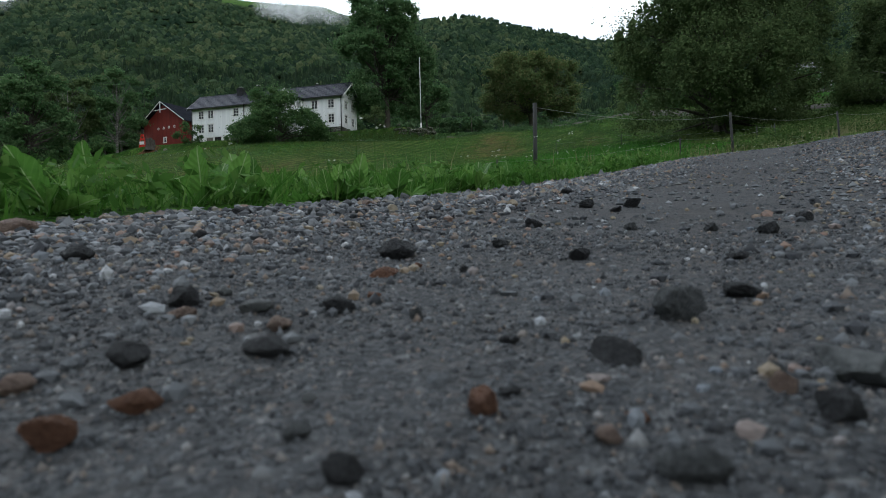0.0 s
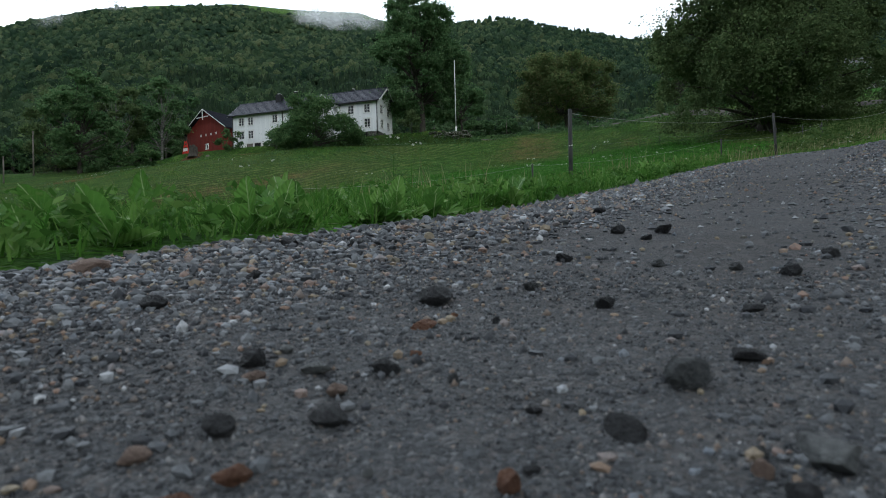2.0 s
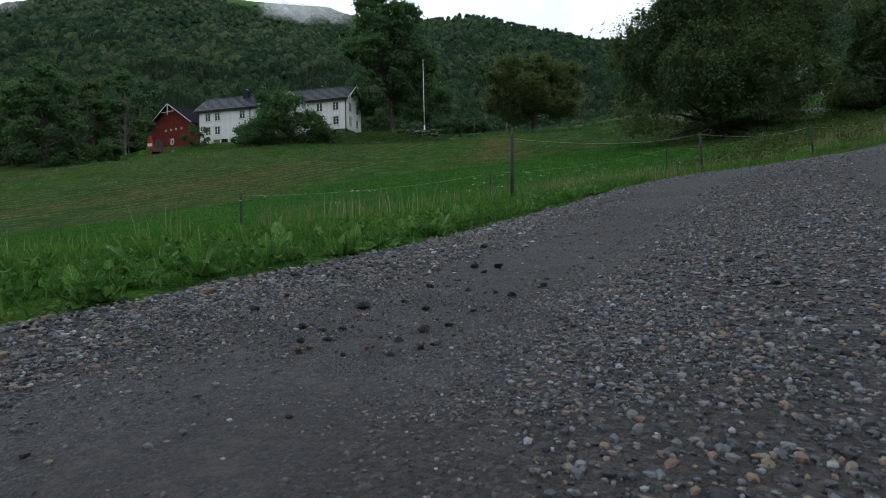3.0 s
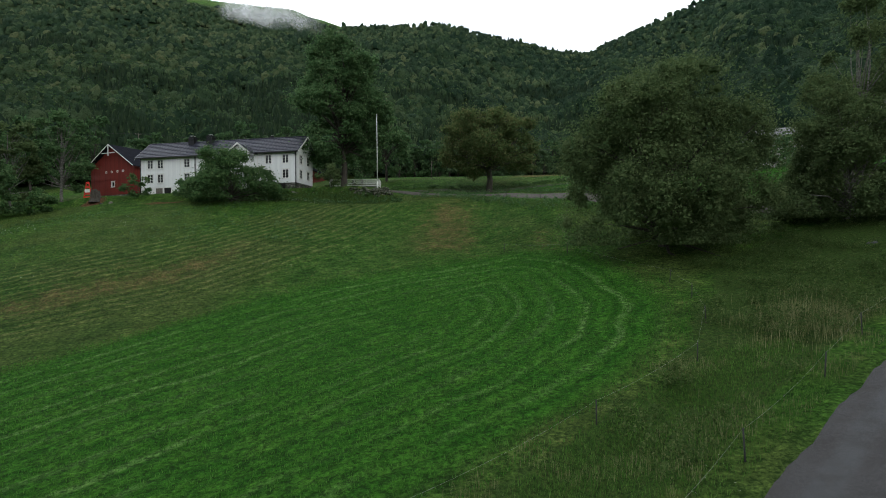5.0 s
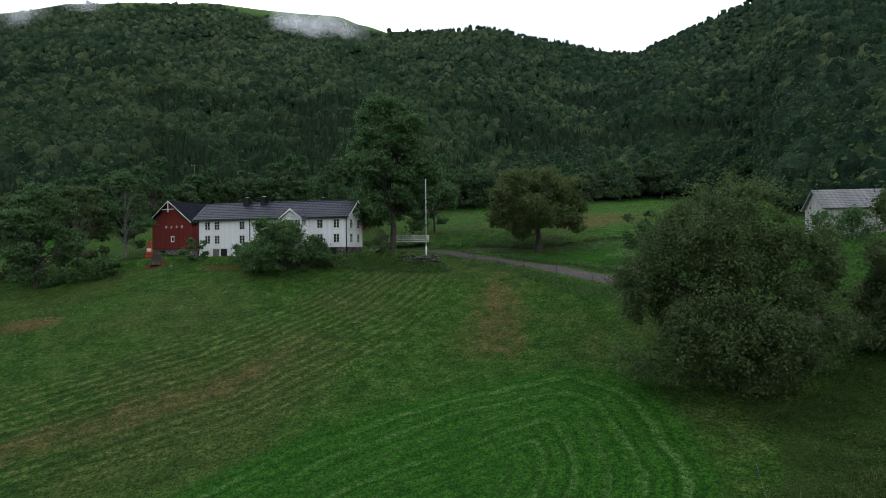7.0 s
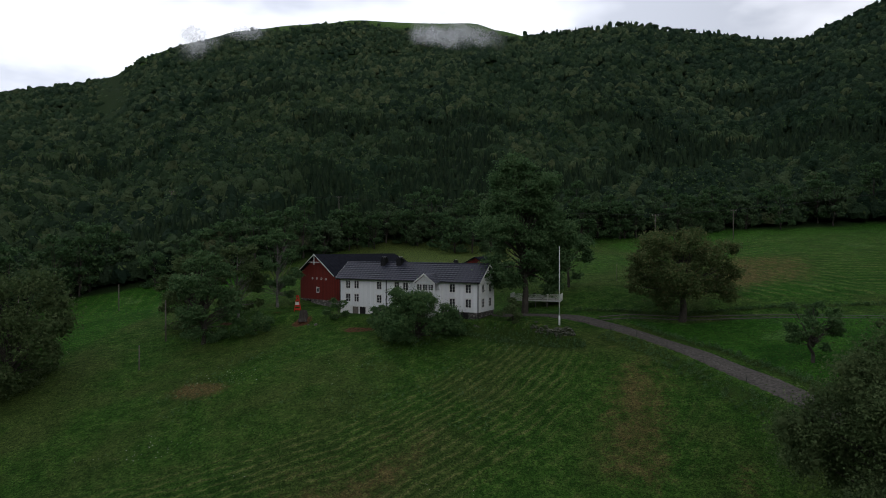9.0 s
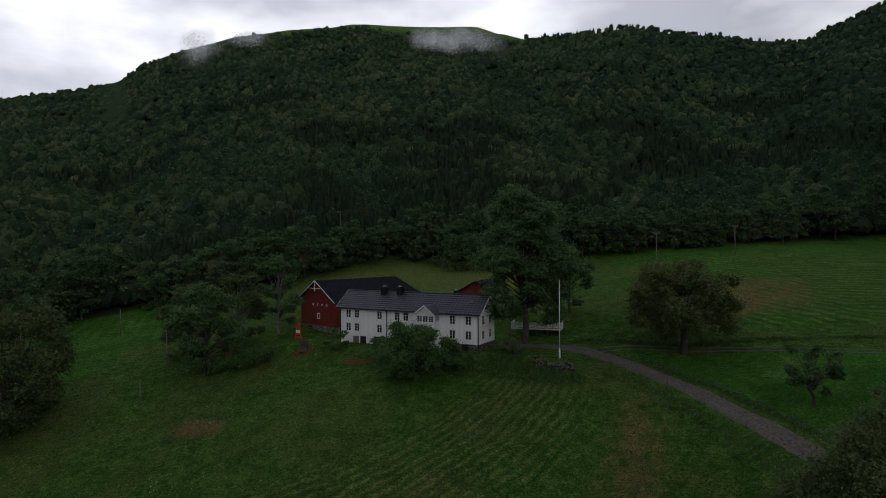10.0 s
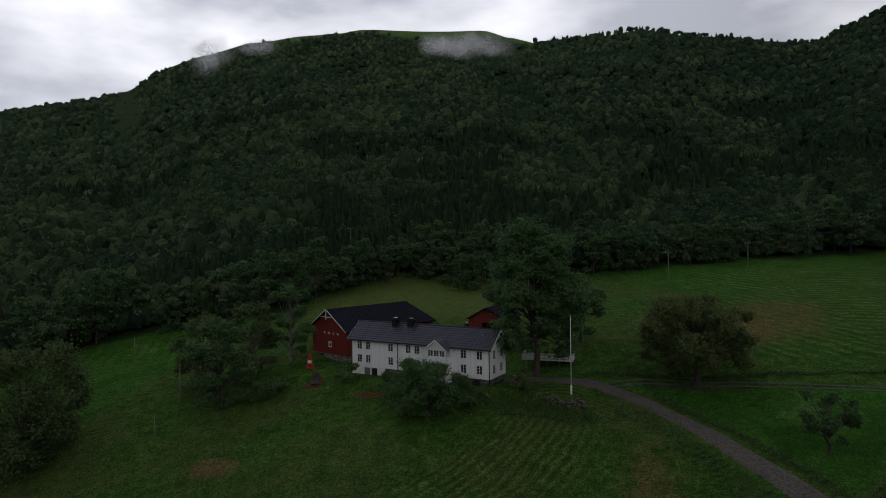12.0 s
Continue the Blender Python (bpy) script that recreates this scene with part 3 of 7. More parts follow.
ROAD_CURVE = polyline(ROAD_LEFT, 0.5)
ROAD_COARSE = [tuple(p) for p in ROAD_CURVE[::4]]
DRIVE_CURVE = polyline(DRIVE, 1.0)
DRIVE_COARSE = [tuple(p) for p in DRIVE_CURVE[::3]]


def grid_lines(lo, hi, fine, step, grow, far):
    core = list(np.arange(lo, hi, step))
    core = sorted(set(np.round([v for v in core if not fine[0] < v < fine[1]] + list(np.arange(fine[0], fine[1], fine[2])), 3)))
    for sign, v in ((1, core[-1]), (-1, core[0])):
        d, end = step, []
        while abs(v) < far:
            d = min(d * grow, 34)
            v += sign * d
            end.append(v)
        core = core + end if sign > 0 else end[::-1] + core
    return np.array(core)


def mesh_of(name, verts, faces_flat, corners, mats, smooth_it=True, loops=None):
    """A mesh from arrays: verts (n, 3), the faces' corners in one row, and how many corners a face has."""
    me = bpy.data.meshes.new(name)
    nf = len(faces_flat) // corners
    me.vertices.add(len(verts))
    me.vertices.foreach_set("co", np.ascontiguousarray(verts, np.float32).ravel())
    me.loops.add(len(faces_flat))
    me.loops.foreach_set("vertex_index", np.ascontiguousarray(faces_flat, np.int32))
    me.polygons.add(nf)
    me.polygons.foreach_set("loop_start", np.arange(nf, dtype=np.int32) * corners)
    me.polygons.foreach_set("use_smooth", np.full(nf, smooth_it))
    me.update(calc_edges=True)
    for m in mats if isinstance(mats, (list, tuple)) else [mats]:
        me.materials.append(m)
    return me


def set_attr(me, name, values):
    a = me.attributes.new(name, "FLOAT", "POINT")
    a.data.foreach_set("value", np.ascontiguousarray(values, np.float32))


def build_ground():
    xs = grid_lines(-70, 50, (-5, 7, 0.25), 0.7, 1.09, 2300)
    ys = grid_lines(-14, 112, (-4, 11, 0.25), 0.7, 1.09, 2300)
    gx, gy = np.meshgrid(xs, ys)
    x, y = gx.ravel(), gy.ravel()
    z = height(x, y)
    r, b = np.hypot(x, y), np.degrees(np.arctan2(x, y))
    close = r < 130
    d_road, s_road = np.full(x.shape, 99.0), np.ones(x.shape)
    d_road[close], s_road[close] = line_distance(x[close], y[close], ROAD_COARSE)
    into = np.where(s_road > 0, d_road, -d_road)
    bed = smooth(0.0, 0.35, into) * (1 - smooth(ROAD_WIDE - 0.35, ROAD_WIDE, into))
    d_drive = np.full(x.shape, 99.0)
    s_drive = np.ones(x.shape)
    d_drive[close], s_drive[close] = line_distance(x[close], y[close], DRIVE_COARSE)
    d_cut, s_cut = np.full(x.shape, 99.0), np.ones(x.shape)
    d_cut[close], s_cut[close] = line_distance(x[close], y[close], CUT_LINE)
    d_cut = -d_cut * s_cut
    bed2 = 1 - smooth(0.8, 1.5, d_drive)
    # a shallow ditch on the field side of the road fence
    ditch = np.exp(-((into + 3.6) / 1.1) ** 2) * smooth(4, 9, y) * (1 - smooth(36, 44, y))
    z = z - 0.14 * bed - 0.16 * bed2 - 0.55 * ditch
    nx, ny = len(xs), len(ys)
    i = (np.arange(ny - 1)[:, None] * nx + np.arange(nx - 1)[None, :]).ravel()
    quads = np.stack([i, i + 1, i + nx + 1, i + nx], axis=1).ravel()
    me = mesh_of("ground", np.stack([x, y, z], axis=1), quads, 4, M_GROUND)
    d_field = np.full(x.shape, 99.0)
    d_field[close], _ = line_distance(x[close], y[close], FIELD + FIELD[:1])
    in_field = inside(x, y, FIELD)
    lush = np.where(in_field, smooth(-0.5, 3.5, d_field), 0)
    right_field = smooth(1.8, 3.4, d_drive * s_drive) * smooth(3, 7, x) * smooth(52, 60, y) * (1 - smooth(87.4, 88.2, y))
    upper = smooth(12, 24, x) * smooth(92, 98, y) * (1 - smooth(190, 230, y)) * 0.62 + smooth(-10, 10, x) * smooth(140, 155, y) * 0.55 * (1 - smooth(60, 90, np.abs(x)))
    left_field = smooth(-72, -80, x) * smooth(55, 75, y) * 0.9
    lush = np.maximum.reduce([lush, right_field, upper, left_field])
    lawn = smooth(78.5, 80, y + 0.159 * x) * (1 - smooth(88, 94, y + 0.159 * x)) * smooth(-60, -45, x) * (1 - smooth(-2, 4, x)) * 0.35
    lush = np.maximum(lush, lawn)
    # brown stubble in thin rows up the slope, a burnt-looking patch, olive upper meadow
    rows_up = sum(np.exp(-((x - x0 - 0.04 * (y - 58)) / 0.5) ** 2) * 0.7 * smooth(y0, y0 + 3, y) * (1 - smooth(y1 - 5, y1, y)) * k for x0, y0, y1, k in ((1.2, 50, 72, 0.7), (3.2, 50, 70, 1.0), (4.6, 49, 68, 0.9), (6.5, 48, 64, 0.9), (8.0, 47, 60, 0.7), (9.8, 47, 57, 0.5)))
    strip = np.exp(-(((x - 5.0 - 0.06 * (y - 60)) / 5.2) ** 2)) * smooth(47, 54, y) * (1 - smooth(68, 80, y)) * 0.78
    strip2 = np.exp(-(((x - 12.6) / 2.4) ** 2)) * smooth(45, 49, y) * (1 - smooth(52, 58, y)) * 0.62
    worn = np.exp(-(((x - 3.5) / 2.6) ** 2 + ((y - 77.0) / 1.3) ** 2)) * 0.55
    mown = np.exp(-((d_cut - 0.3) / 3.6) ** 2) * smooth(-52, -40, x) * (1 - smooth(-16, -9, x)) * 0.76 + np.exp(-((d_cut - 5.5) / 1.6) ** 2) * smooth(-30, -25, x) * (1 - smooth(-20, -12, x)) * 0.4
    burnt = np.exp(-(((x + 46.5) / 5.2) ** 2 + ((y - 63.7) / 2.3) ** 2)) * 1.25
    path = np.exp(-((line_distance(x, y, [(-42, 62.5), (-37.3, 60.2), (-29.3, 55.3), (-24, 52.5)])[0]) / 0.7) ** 2) * 0.45
    tops = np.exp(-(((x - 0.22 * (y - 120) - 31) / 9.5) ** 4 + ((y - 120) / 19) ** 4)) * 0.8 + smooth(-20, -5, x) * (1 - smooth(22, 30, x)) * smooth(92.5, 94, y) * (1 - smooth(125, 140, y)) * 0.30
    verge = np.exp(-((into + 1.0) / 0.7) ** 2) * 0.2
    edge_dry = np.exp(-((d_field - 0.4) / 0.9) ** 2) * 0.35 * smooth(12, 18, y)
    meadow = smooth(-75, -62, x) * (1 - smooth(-18, -8, x)) * smooth(112, 122, y) * (1 - smooth(170, 190, y)) * 0.42
    dry = np.maximum.reduce([rows_up, strip, strip2, worn, mown, burnt, path, tops, verge, edge_dry, meadow])
    # where the cut rows show: the slope below the house, and the upper meadow
    cut_low = smooth(-9, -4, d_cut) * (1 - smooth(8, 14, d_cut)) * smooth(-60, -45, x) * (1 - smooth(-4, 4, x)) * smooth(24, 32, y) * (1 - in_field)
    cut_mid = smooth(-12, -2, x) * (1 - smooth(10, 14, x)) * smooth(49, 54, y) * (1 - smooth(70, 79, y)) * (1 - in_field) * 0.28
    cut_up = smooth(14, 24, x) * smooth(93, 100, y) * (1 - smooth(165, 190, y))
    cut_left = smooth(-66, -72, x) * smooth(62, 75, y) * (1 - smooth(105, 115, y)) * 0.4
    cut = np.maximum.reduce([cut_low, cut_mid, cut_up, cut_left])
    # rank growth: the ditch, the foot of the house bank, the bank above the drive, the old field edge
    q = y + 0.159 * x
    rank = np.maximum.reduce([smooth(1.6, 2.6, -into) * (1 - smooth(7.5 + 4 * smooth(17, 21, x), 9.5 + 4 * smooth(17, 21, x), -into)) * (1 - in_field) * smooth(9, 14, y) * (1 - smooth(44, 50, y)),
                              np.exp(-((q - 77.6) / 1.3) ** 2) * smooth(-27, -22, x) * (1 - smooth(-1, 1, x)),
                              np.exp(-((d_drive * s_drive - 2.4) / 0.8) ** 2) * smooth(56, 60, y) * (1 - smooth(83, 87, y)) * 0.8,
                              np.exp(-((d_drive * s_drive + 3.2) / 1.6) ** 2) * smooth(46, 52, y) * (1 - smooth(70, 80, y)) * 0.55,
                              np.exp(-((y - 91.4 - 0.02 * (x - 14)) / 0.55) ** 2) * smooth(-3, 0, x)])
    bank = sum(np.exp(-(((x - bx) / bw) ** 2 + ((y - by) / bd) ** 2)) * k for bx, by, bw, bd, k in ((-32.6, 81.6, 2.6, 1.0, 1.4), (-43.6, 84.8, 2.0, 1.1, 1.3), (-58.3, 86.4, 2.0, 1.2, 0.9), (-51.9, 91.4, 1.4, 1.0, 0.8)))
    top_s = r / np.interp(b, BEAR, CREST_R)
    edge = np.interp(b, EDGE_B, EDGE_R)
    set_attr(me, "lush", np.clip(lush, 0, 1))
    set_attr(me, "dry", np.clip(dry, 0, 1))
    set_attr(me, "bare", np.clip(bank, 0, 1))
    set_attr(me, "mown", np.where(in_field, d_field, 0))
    set_attr(me, "rows", np.where(y > 92, np.where(x < 40, 0.5 * (0.55 * y + 0.84 * x), 0.5 * (0.98 * y + 0.18 * x)), d_cut))
    set_attr(me, "cut", np.clip(cut, 0, 1))
    set_attr(me, "rank", np.clip(rank, 0, 1))
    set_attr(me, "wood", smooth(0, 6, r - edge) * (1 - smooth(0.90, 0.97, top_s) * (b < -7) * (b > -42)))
    set_attr(me, "heath", np.clip(smooth(0.90, 0.97, top_s) * (b < -7) * (b > -42) * 0.45 + meadow * 1.5 + smooth(24, 45, x) * smooth(100, 120, y) * (1 - smooth(-4, 4, r - edge)) * 0.12, 0, 0.9))
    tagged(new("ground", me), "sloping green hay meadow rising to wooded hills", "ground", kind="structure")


def ribbon(name, curve, across, lift, mat, label, category, loose=None):
    """A strip of road: across gives the offsets to the right of the curve."""
    side = side_of(curve)
    n, k = len(curve), len(across)
    px = curve[:, None, 0] + side[:, None, 0] * across[None, :]
    py = curve[:, None, 1] + side[:, None, 1] * across[None, :]
    pz = height(px, py) + lift(px, py, across[None, :] + 0 * px)
    i = (np.arange(n - 1)[:, None] * k + np.arange(k - 1)[None, :]).ravel()
    quads = np.stack([i, i + 1, i + k + 1, i + k], axis=1)[:, ::-1].ravel()
    me = mesh_of(name, np.stack([px.ravel(), py.ravel(), pz.ravel()], axis=1), quads, 4, mat)
    if loose is not None:
        set_attr(me, "loose", np.broadcast_to(loose(across)[None, :], (n, k)).ravel())
    return tagged(new(name, me), label, category, kind="structure")


def road_loose(a):
    tracks = np.exp(-((a - 0.86) / 0.36) ** 4) + np.exp(-((a - 2.6) / 0.4) ** 4)
    return np.clip(1 - tracks, 0, 1)


def road_lift(x, y, a):
    ruts = np.exp(-((a - 0.85) / 0.4) ** 2) + np.exp(-((a - 2.4) / 0.4) ** 2)
    return -0.012 * ruts + 0.012 * np.exp(-((a - 1.62) / 0.35) ** 2) - 0.06 * smooth(0.1, -0.4, a) - 0.06 * smooth(ROAD_WIDE - 0.1, ROAD_WIDE + 0.4, a) + 0.010 * fbm(x / 0.35, y / 0.35, 3.0, 3)


build_ground()
ribbon("gravel_road", polyline(ROAD_LEFT, 0.12), np.linspace(-0.4, ROAD_WIDE + 0.4, 42), road_lift, M_GRAVEL, "grey packed gravel road with two smooth wheel tracks", "road", road_loose)
ribbon("farm_drive", DRIVE_CURVE, np.linspace(-1.3, 1.3, 9), lambda x, y, a: 0.02 - 0.14 * smooth(0.95, 1.3, np.abs(a)), M_DRIVE, "narrow grey-brown drive curving up to the farmyard", "road", lambda a: 0.35 + 0 * a)
for off in (-0.6, 0.6):
    ribbon("wheel_track", polyline([(px, py + off) for px, py in GRASS_TRACK], 1.0), np.linspace(-0.17, 0.17, 4), lambda x, y, a: 0.05 + 0 * x, M_DRIVE, "pale wheel track worn into the grass", "track", lambda a: 0.6 + 0 * a)


# ---- building helpers ----
def part(name, bm, mat, parent=None, label=""):
    """Links a bmesh as one mesh object under a thing or a part."""
    me = bpy.data.meshes.new(name)
    bm.to_mesh(me)
    bm.free()
    for m in mat if isinstance(mat, (list, tuple)) else [mat]:
        me.materials.append(m)
    ob = new(name, me)
    ob.parent = parent
    return tagged(ob, label)


def share(name, me, parent, m=None, label=""):
    ob = new(name, me)
    ob.parent = parent
    if m is not None:
        ob.matrix_basis = m
    return tagged(ob, label)


def thing(name, m, label, category, group="", kind=""):
    ob = new(name)
    ob.empty_display_size = 0.3
    ob.matrix_basis = m
    return tagged(ob, label, category, group, kind)


def box(bm, x0, x1, y0, y1, z0, z1, m=None):
    v = [bm.verts.new((x, y, z)) for x in (x0, x1) for y in (y0, y1) for z in (z0, z1)]
    for f in ((0, 1, 3, 2), (4, 6, 7, 5), (0, 4, 5, 1), (2, 3, 7, 6), (0, 2, 6, 4), (1, 5, 7, 3)):
        bm.faces.new([v[i] for i in f])
    if m is not None:
        for q in v:
            q.co = m @ q.co
    return v


def prism(bm, outline, axis, a, b):
    """An outline (list of pairs) drawn out along an axis from a to b."""
    def put(p, d):
        return {"x": (d, p[0], p[1]), "y": (p[0], d, p[1]), "z": (p[0], p[1], d)}[axis]
    lo, hi = [bm.verts.new(put(p, a)) for p in outline], [bm.verts.new(put(p, b)) for p in outline]
    bm.faces.new(lo)
    bm.faces.new(hi[::-1])
    for i in range(len(outline)):
        j = (i + 1) % len(outline)
        bm.faces.new((lo[i], hi[i], hi[j], lo[j]))
    bmesh.ops.recalc_face_normals(bm, faces=bm.faces)


def rod(bm, a, b, r0, r1, sides=8, caps=True):
    a, b = Vector(a), Vector(b)
    q = (b - a).to_track_quat("Z", "Y")
    rings = []
    for p, r in ((a, r0), (b, r1)):
        rings.append([bm.verts.new(p + q @ Vector((r * math.cos(6.28319 * i / sides), r * math.sin(6.28319 * i / sides), 0))) for i in range(sides)])
    for i in range(sides):
        f = bm.faces.new((rings[0][i], rings[0][(i + 1) % sides], rings[1][(i + 1) % sides], rings[1][i]))
        f.smooth = True
    if caps:
        bm.faces.new(rings[1])
        bm.faces.new(rings[0][::-1])


def wall_sheet(bm, length, z0, z1, thick, holes, swap=False, flip=1):
    """A wall along x (or along y with swap) with openings (x0, x1, z0, z1) right through it; it stands from 0 to flip * thick."""
    xs = sorted({0, length, *[h[0] for h in holes], *[h[1] for h in holes]})
    for xa, xb in zip(xs[:-1], xs[1:]):
        cuts = sorted([(h[2], h[3]) for h in holes if h[0] <= xa + 1e-6 and h[1] >= xb - 1e-6])
        z = z0
        for lo, hi in cuts + [(z1, z1)]:
            if lo > z + 1e-4:
                ya, yb = sorted((0, flip * thick))
                if swap:
                    box(bm, ya, yb, xa, xb, z, lo)
                else:
                    box(bm, xa, xb, ya, yb, z, lo)
            z = hi


def bar_mesh(name, boxes, mat):
    bm = bmesh.new()
    for q in boxes:
        box(bm, *q)
    me = bpy.data.meshes.new(name)
    bm.to_mesh(me)
    bm.free()
    me.materials.append(mat)
    return me


def window_meshes(w, h, cols, rows):
    """Frame with casing, glazing bars, one pane and a sill; the window's middle bottom is the origin, outwards is -y."""
    c = 0.10
    # one stepped frame: the casing stands proud of the wall, the sash lies back
    bm = bmesh.new()
    rings = []
    for sx, z0, z1, y in ((w / 2 + c, -0.02, h + 0.02, 0.0), (w / 2 + c, -0.02, h + 0.02, -0.05), (w / 2, 0.0, h, -0.05), (w / 2, 0.0, h, -0.01), (w / 2 - 0.05, 0.05, h - 0.05, -0.01), (w / 2 - 0.05, 0.05, h - 0.05, 0.06)):
        rings.append([bm.verts.new(p) for p in ((-sx, y, z0), (sx, y, z0), (sx, y, z1), (-sx, y, z1))])
    for ra, rb in zip(rings[:-1], rings[1:]):
        for i in range(4):
            bm.faces.new((ra[i], ra[(i + 1) % 4], rb[(i + 1) % 4], rb[i]))
    frame_me = bpy.data.meshes.new("window_frame")
    bm.to_mesh(frame_me)
    bm.free()
    frame_me.materials.append(M_TRIM)
    head = [(-w / 2 - c - 0.05, w / 2 + c + 0.05, -0.075, 0.0, h + 0.022, h + 0.15)]
    bars = []
    for i in range(1, cols):
        x = -w / 2 + w * i / cols
        t = 0.035 if cols == 2 else 0.02
        bars.append((x - t, x + t, 0.0, 0.05, 0.05, h - 0.05))
    for j in range(1, rows):
        z = h * j / rows
        for i in range(cols):
            bars.append((-w / 2 + w * i / cols + 0.04, -w / 2 + w * (i + 1) / cols - 0.04, 0.003, 0.047, z - 0.014, z + 0.014))
    pane = [(-w / cols / 2 + 0.03, w / cols / 2 - 0.03, 0.024, 0.032, -h / rows / 2 + 0.012, h / rows / 2 - 0.012)]
    sill = [(-w / 2 - c - 0.04, w / 2 + c + 0.04, -0.10, 0.05, -0.09, -0.022)]
    return (frame_me, bar_mesh("head_board", head, M_TRIM), bar_mesh("glazing_bars", bars, M_TRIM), bar_mesh("pane", pane, M_GLASS), bar_mesh("window_sill", sill, M_TRIM), w, h, cols, rows)


def add_window(kit, parent, m, label=""):
    fr, head, bars, pane, sill, w, h, cols, rows = kit
    win = share("window", fr, parent, m, label or "white timber window with dark panes")
    share("head_board", head, win)
    if cols * rows > 1:
        share("glazing_bars", bars, win)
    share("window_sill", sill, win)
    for i in range(cols):
        for j in range(rows):
            share("pane", pane, win, pose(-w / 2 + w * (i + 0.5) / cols, 0, h * (j + 0.5) / rows))
    return win


def roof_half(parent, m, x0, x1, run, drop, mat, label="", thick=0.12, courses=12, step=0.3, name="roof"):
    """One slope from the ridge (y = 0, z = 0) down to (y = run, z = -drop): a deck, and courses of wavy tiles, each lapping over the one below."""
    d = Vector((0, run, -drop))
    ln = d.length
    d.normalize()
    nrm = Vector((0, drop, abs(run))).normalized() if run > 0 else Vector((0, -drop, abs(run))).normalized()
    bm = bmesh.new()
    v = [bm.verts.new(Vector((x, 0, 0)) + d * s - nrm * t) for x in (x0, x1) for s in (0, ln) for t in (0.01, thick)]
    for f in ((0, 1, 3, 2), (4, 6, 7, 5), (0, 4, 5, 1), (2, 3, 7, 6), (0, 2, 6, 4), (1, 5, 7, 3)):
        bm.faces.new([v[i] for i in f])
    bmesh.ops.recalc_face_normals(bm, faces=bm.faces)
    deck = part(name, bm, mat, parent, label)
    deck.matrix_basis = m
    bm = bmesh.new()
    n = max(2, int((x1 - x0) / step)) if step else 1
    b = ln / courses + 0.05
    top, low, base = [], [], []
    for i in range(n + 1):
        p = Vector((x0 + (x1 - x0) * i / n, 0, 0))
        lift = nrm * (0.035 * (i % 2) if step else 0.0)
        top.append(bm.verts.new(p + lift))
        low.append(bm.verts.new(p + d * b + lift + nrm * 0.07))
        base.append(bm.verts.new(p + d * b + nrm * 0.004))
    for i in range(n):
        bm.faces.new((top[i], low[i], low[i + 1], top[i + 1]))
        bm.faces.new((low[i], base[i], base[i + 1], low[i + 1]))
    bmesh.ops.recalc_face_normals(bm, faces=bm.faces)
    me = bpy.data.meshes.new("tile_course")
    bm.to_mesh(me)
    bm.free()
    me.materials.append(mat)
    for k in range(courses):
        share("tile_course", me, deck, Matrix.Translation(d * (ln * k / courses)))
    return deck


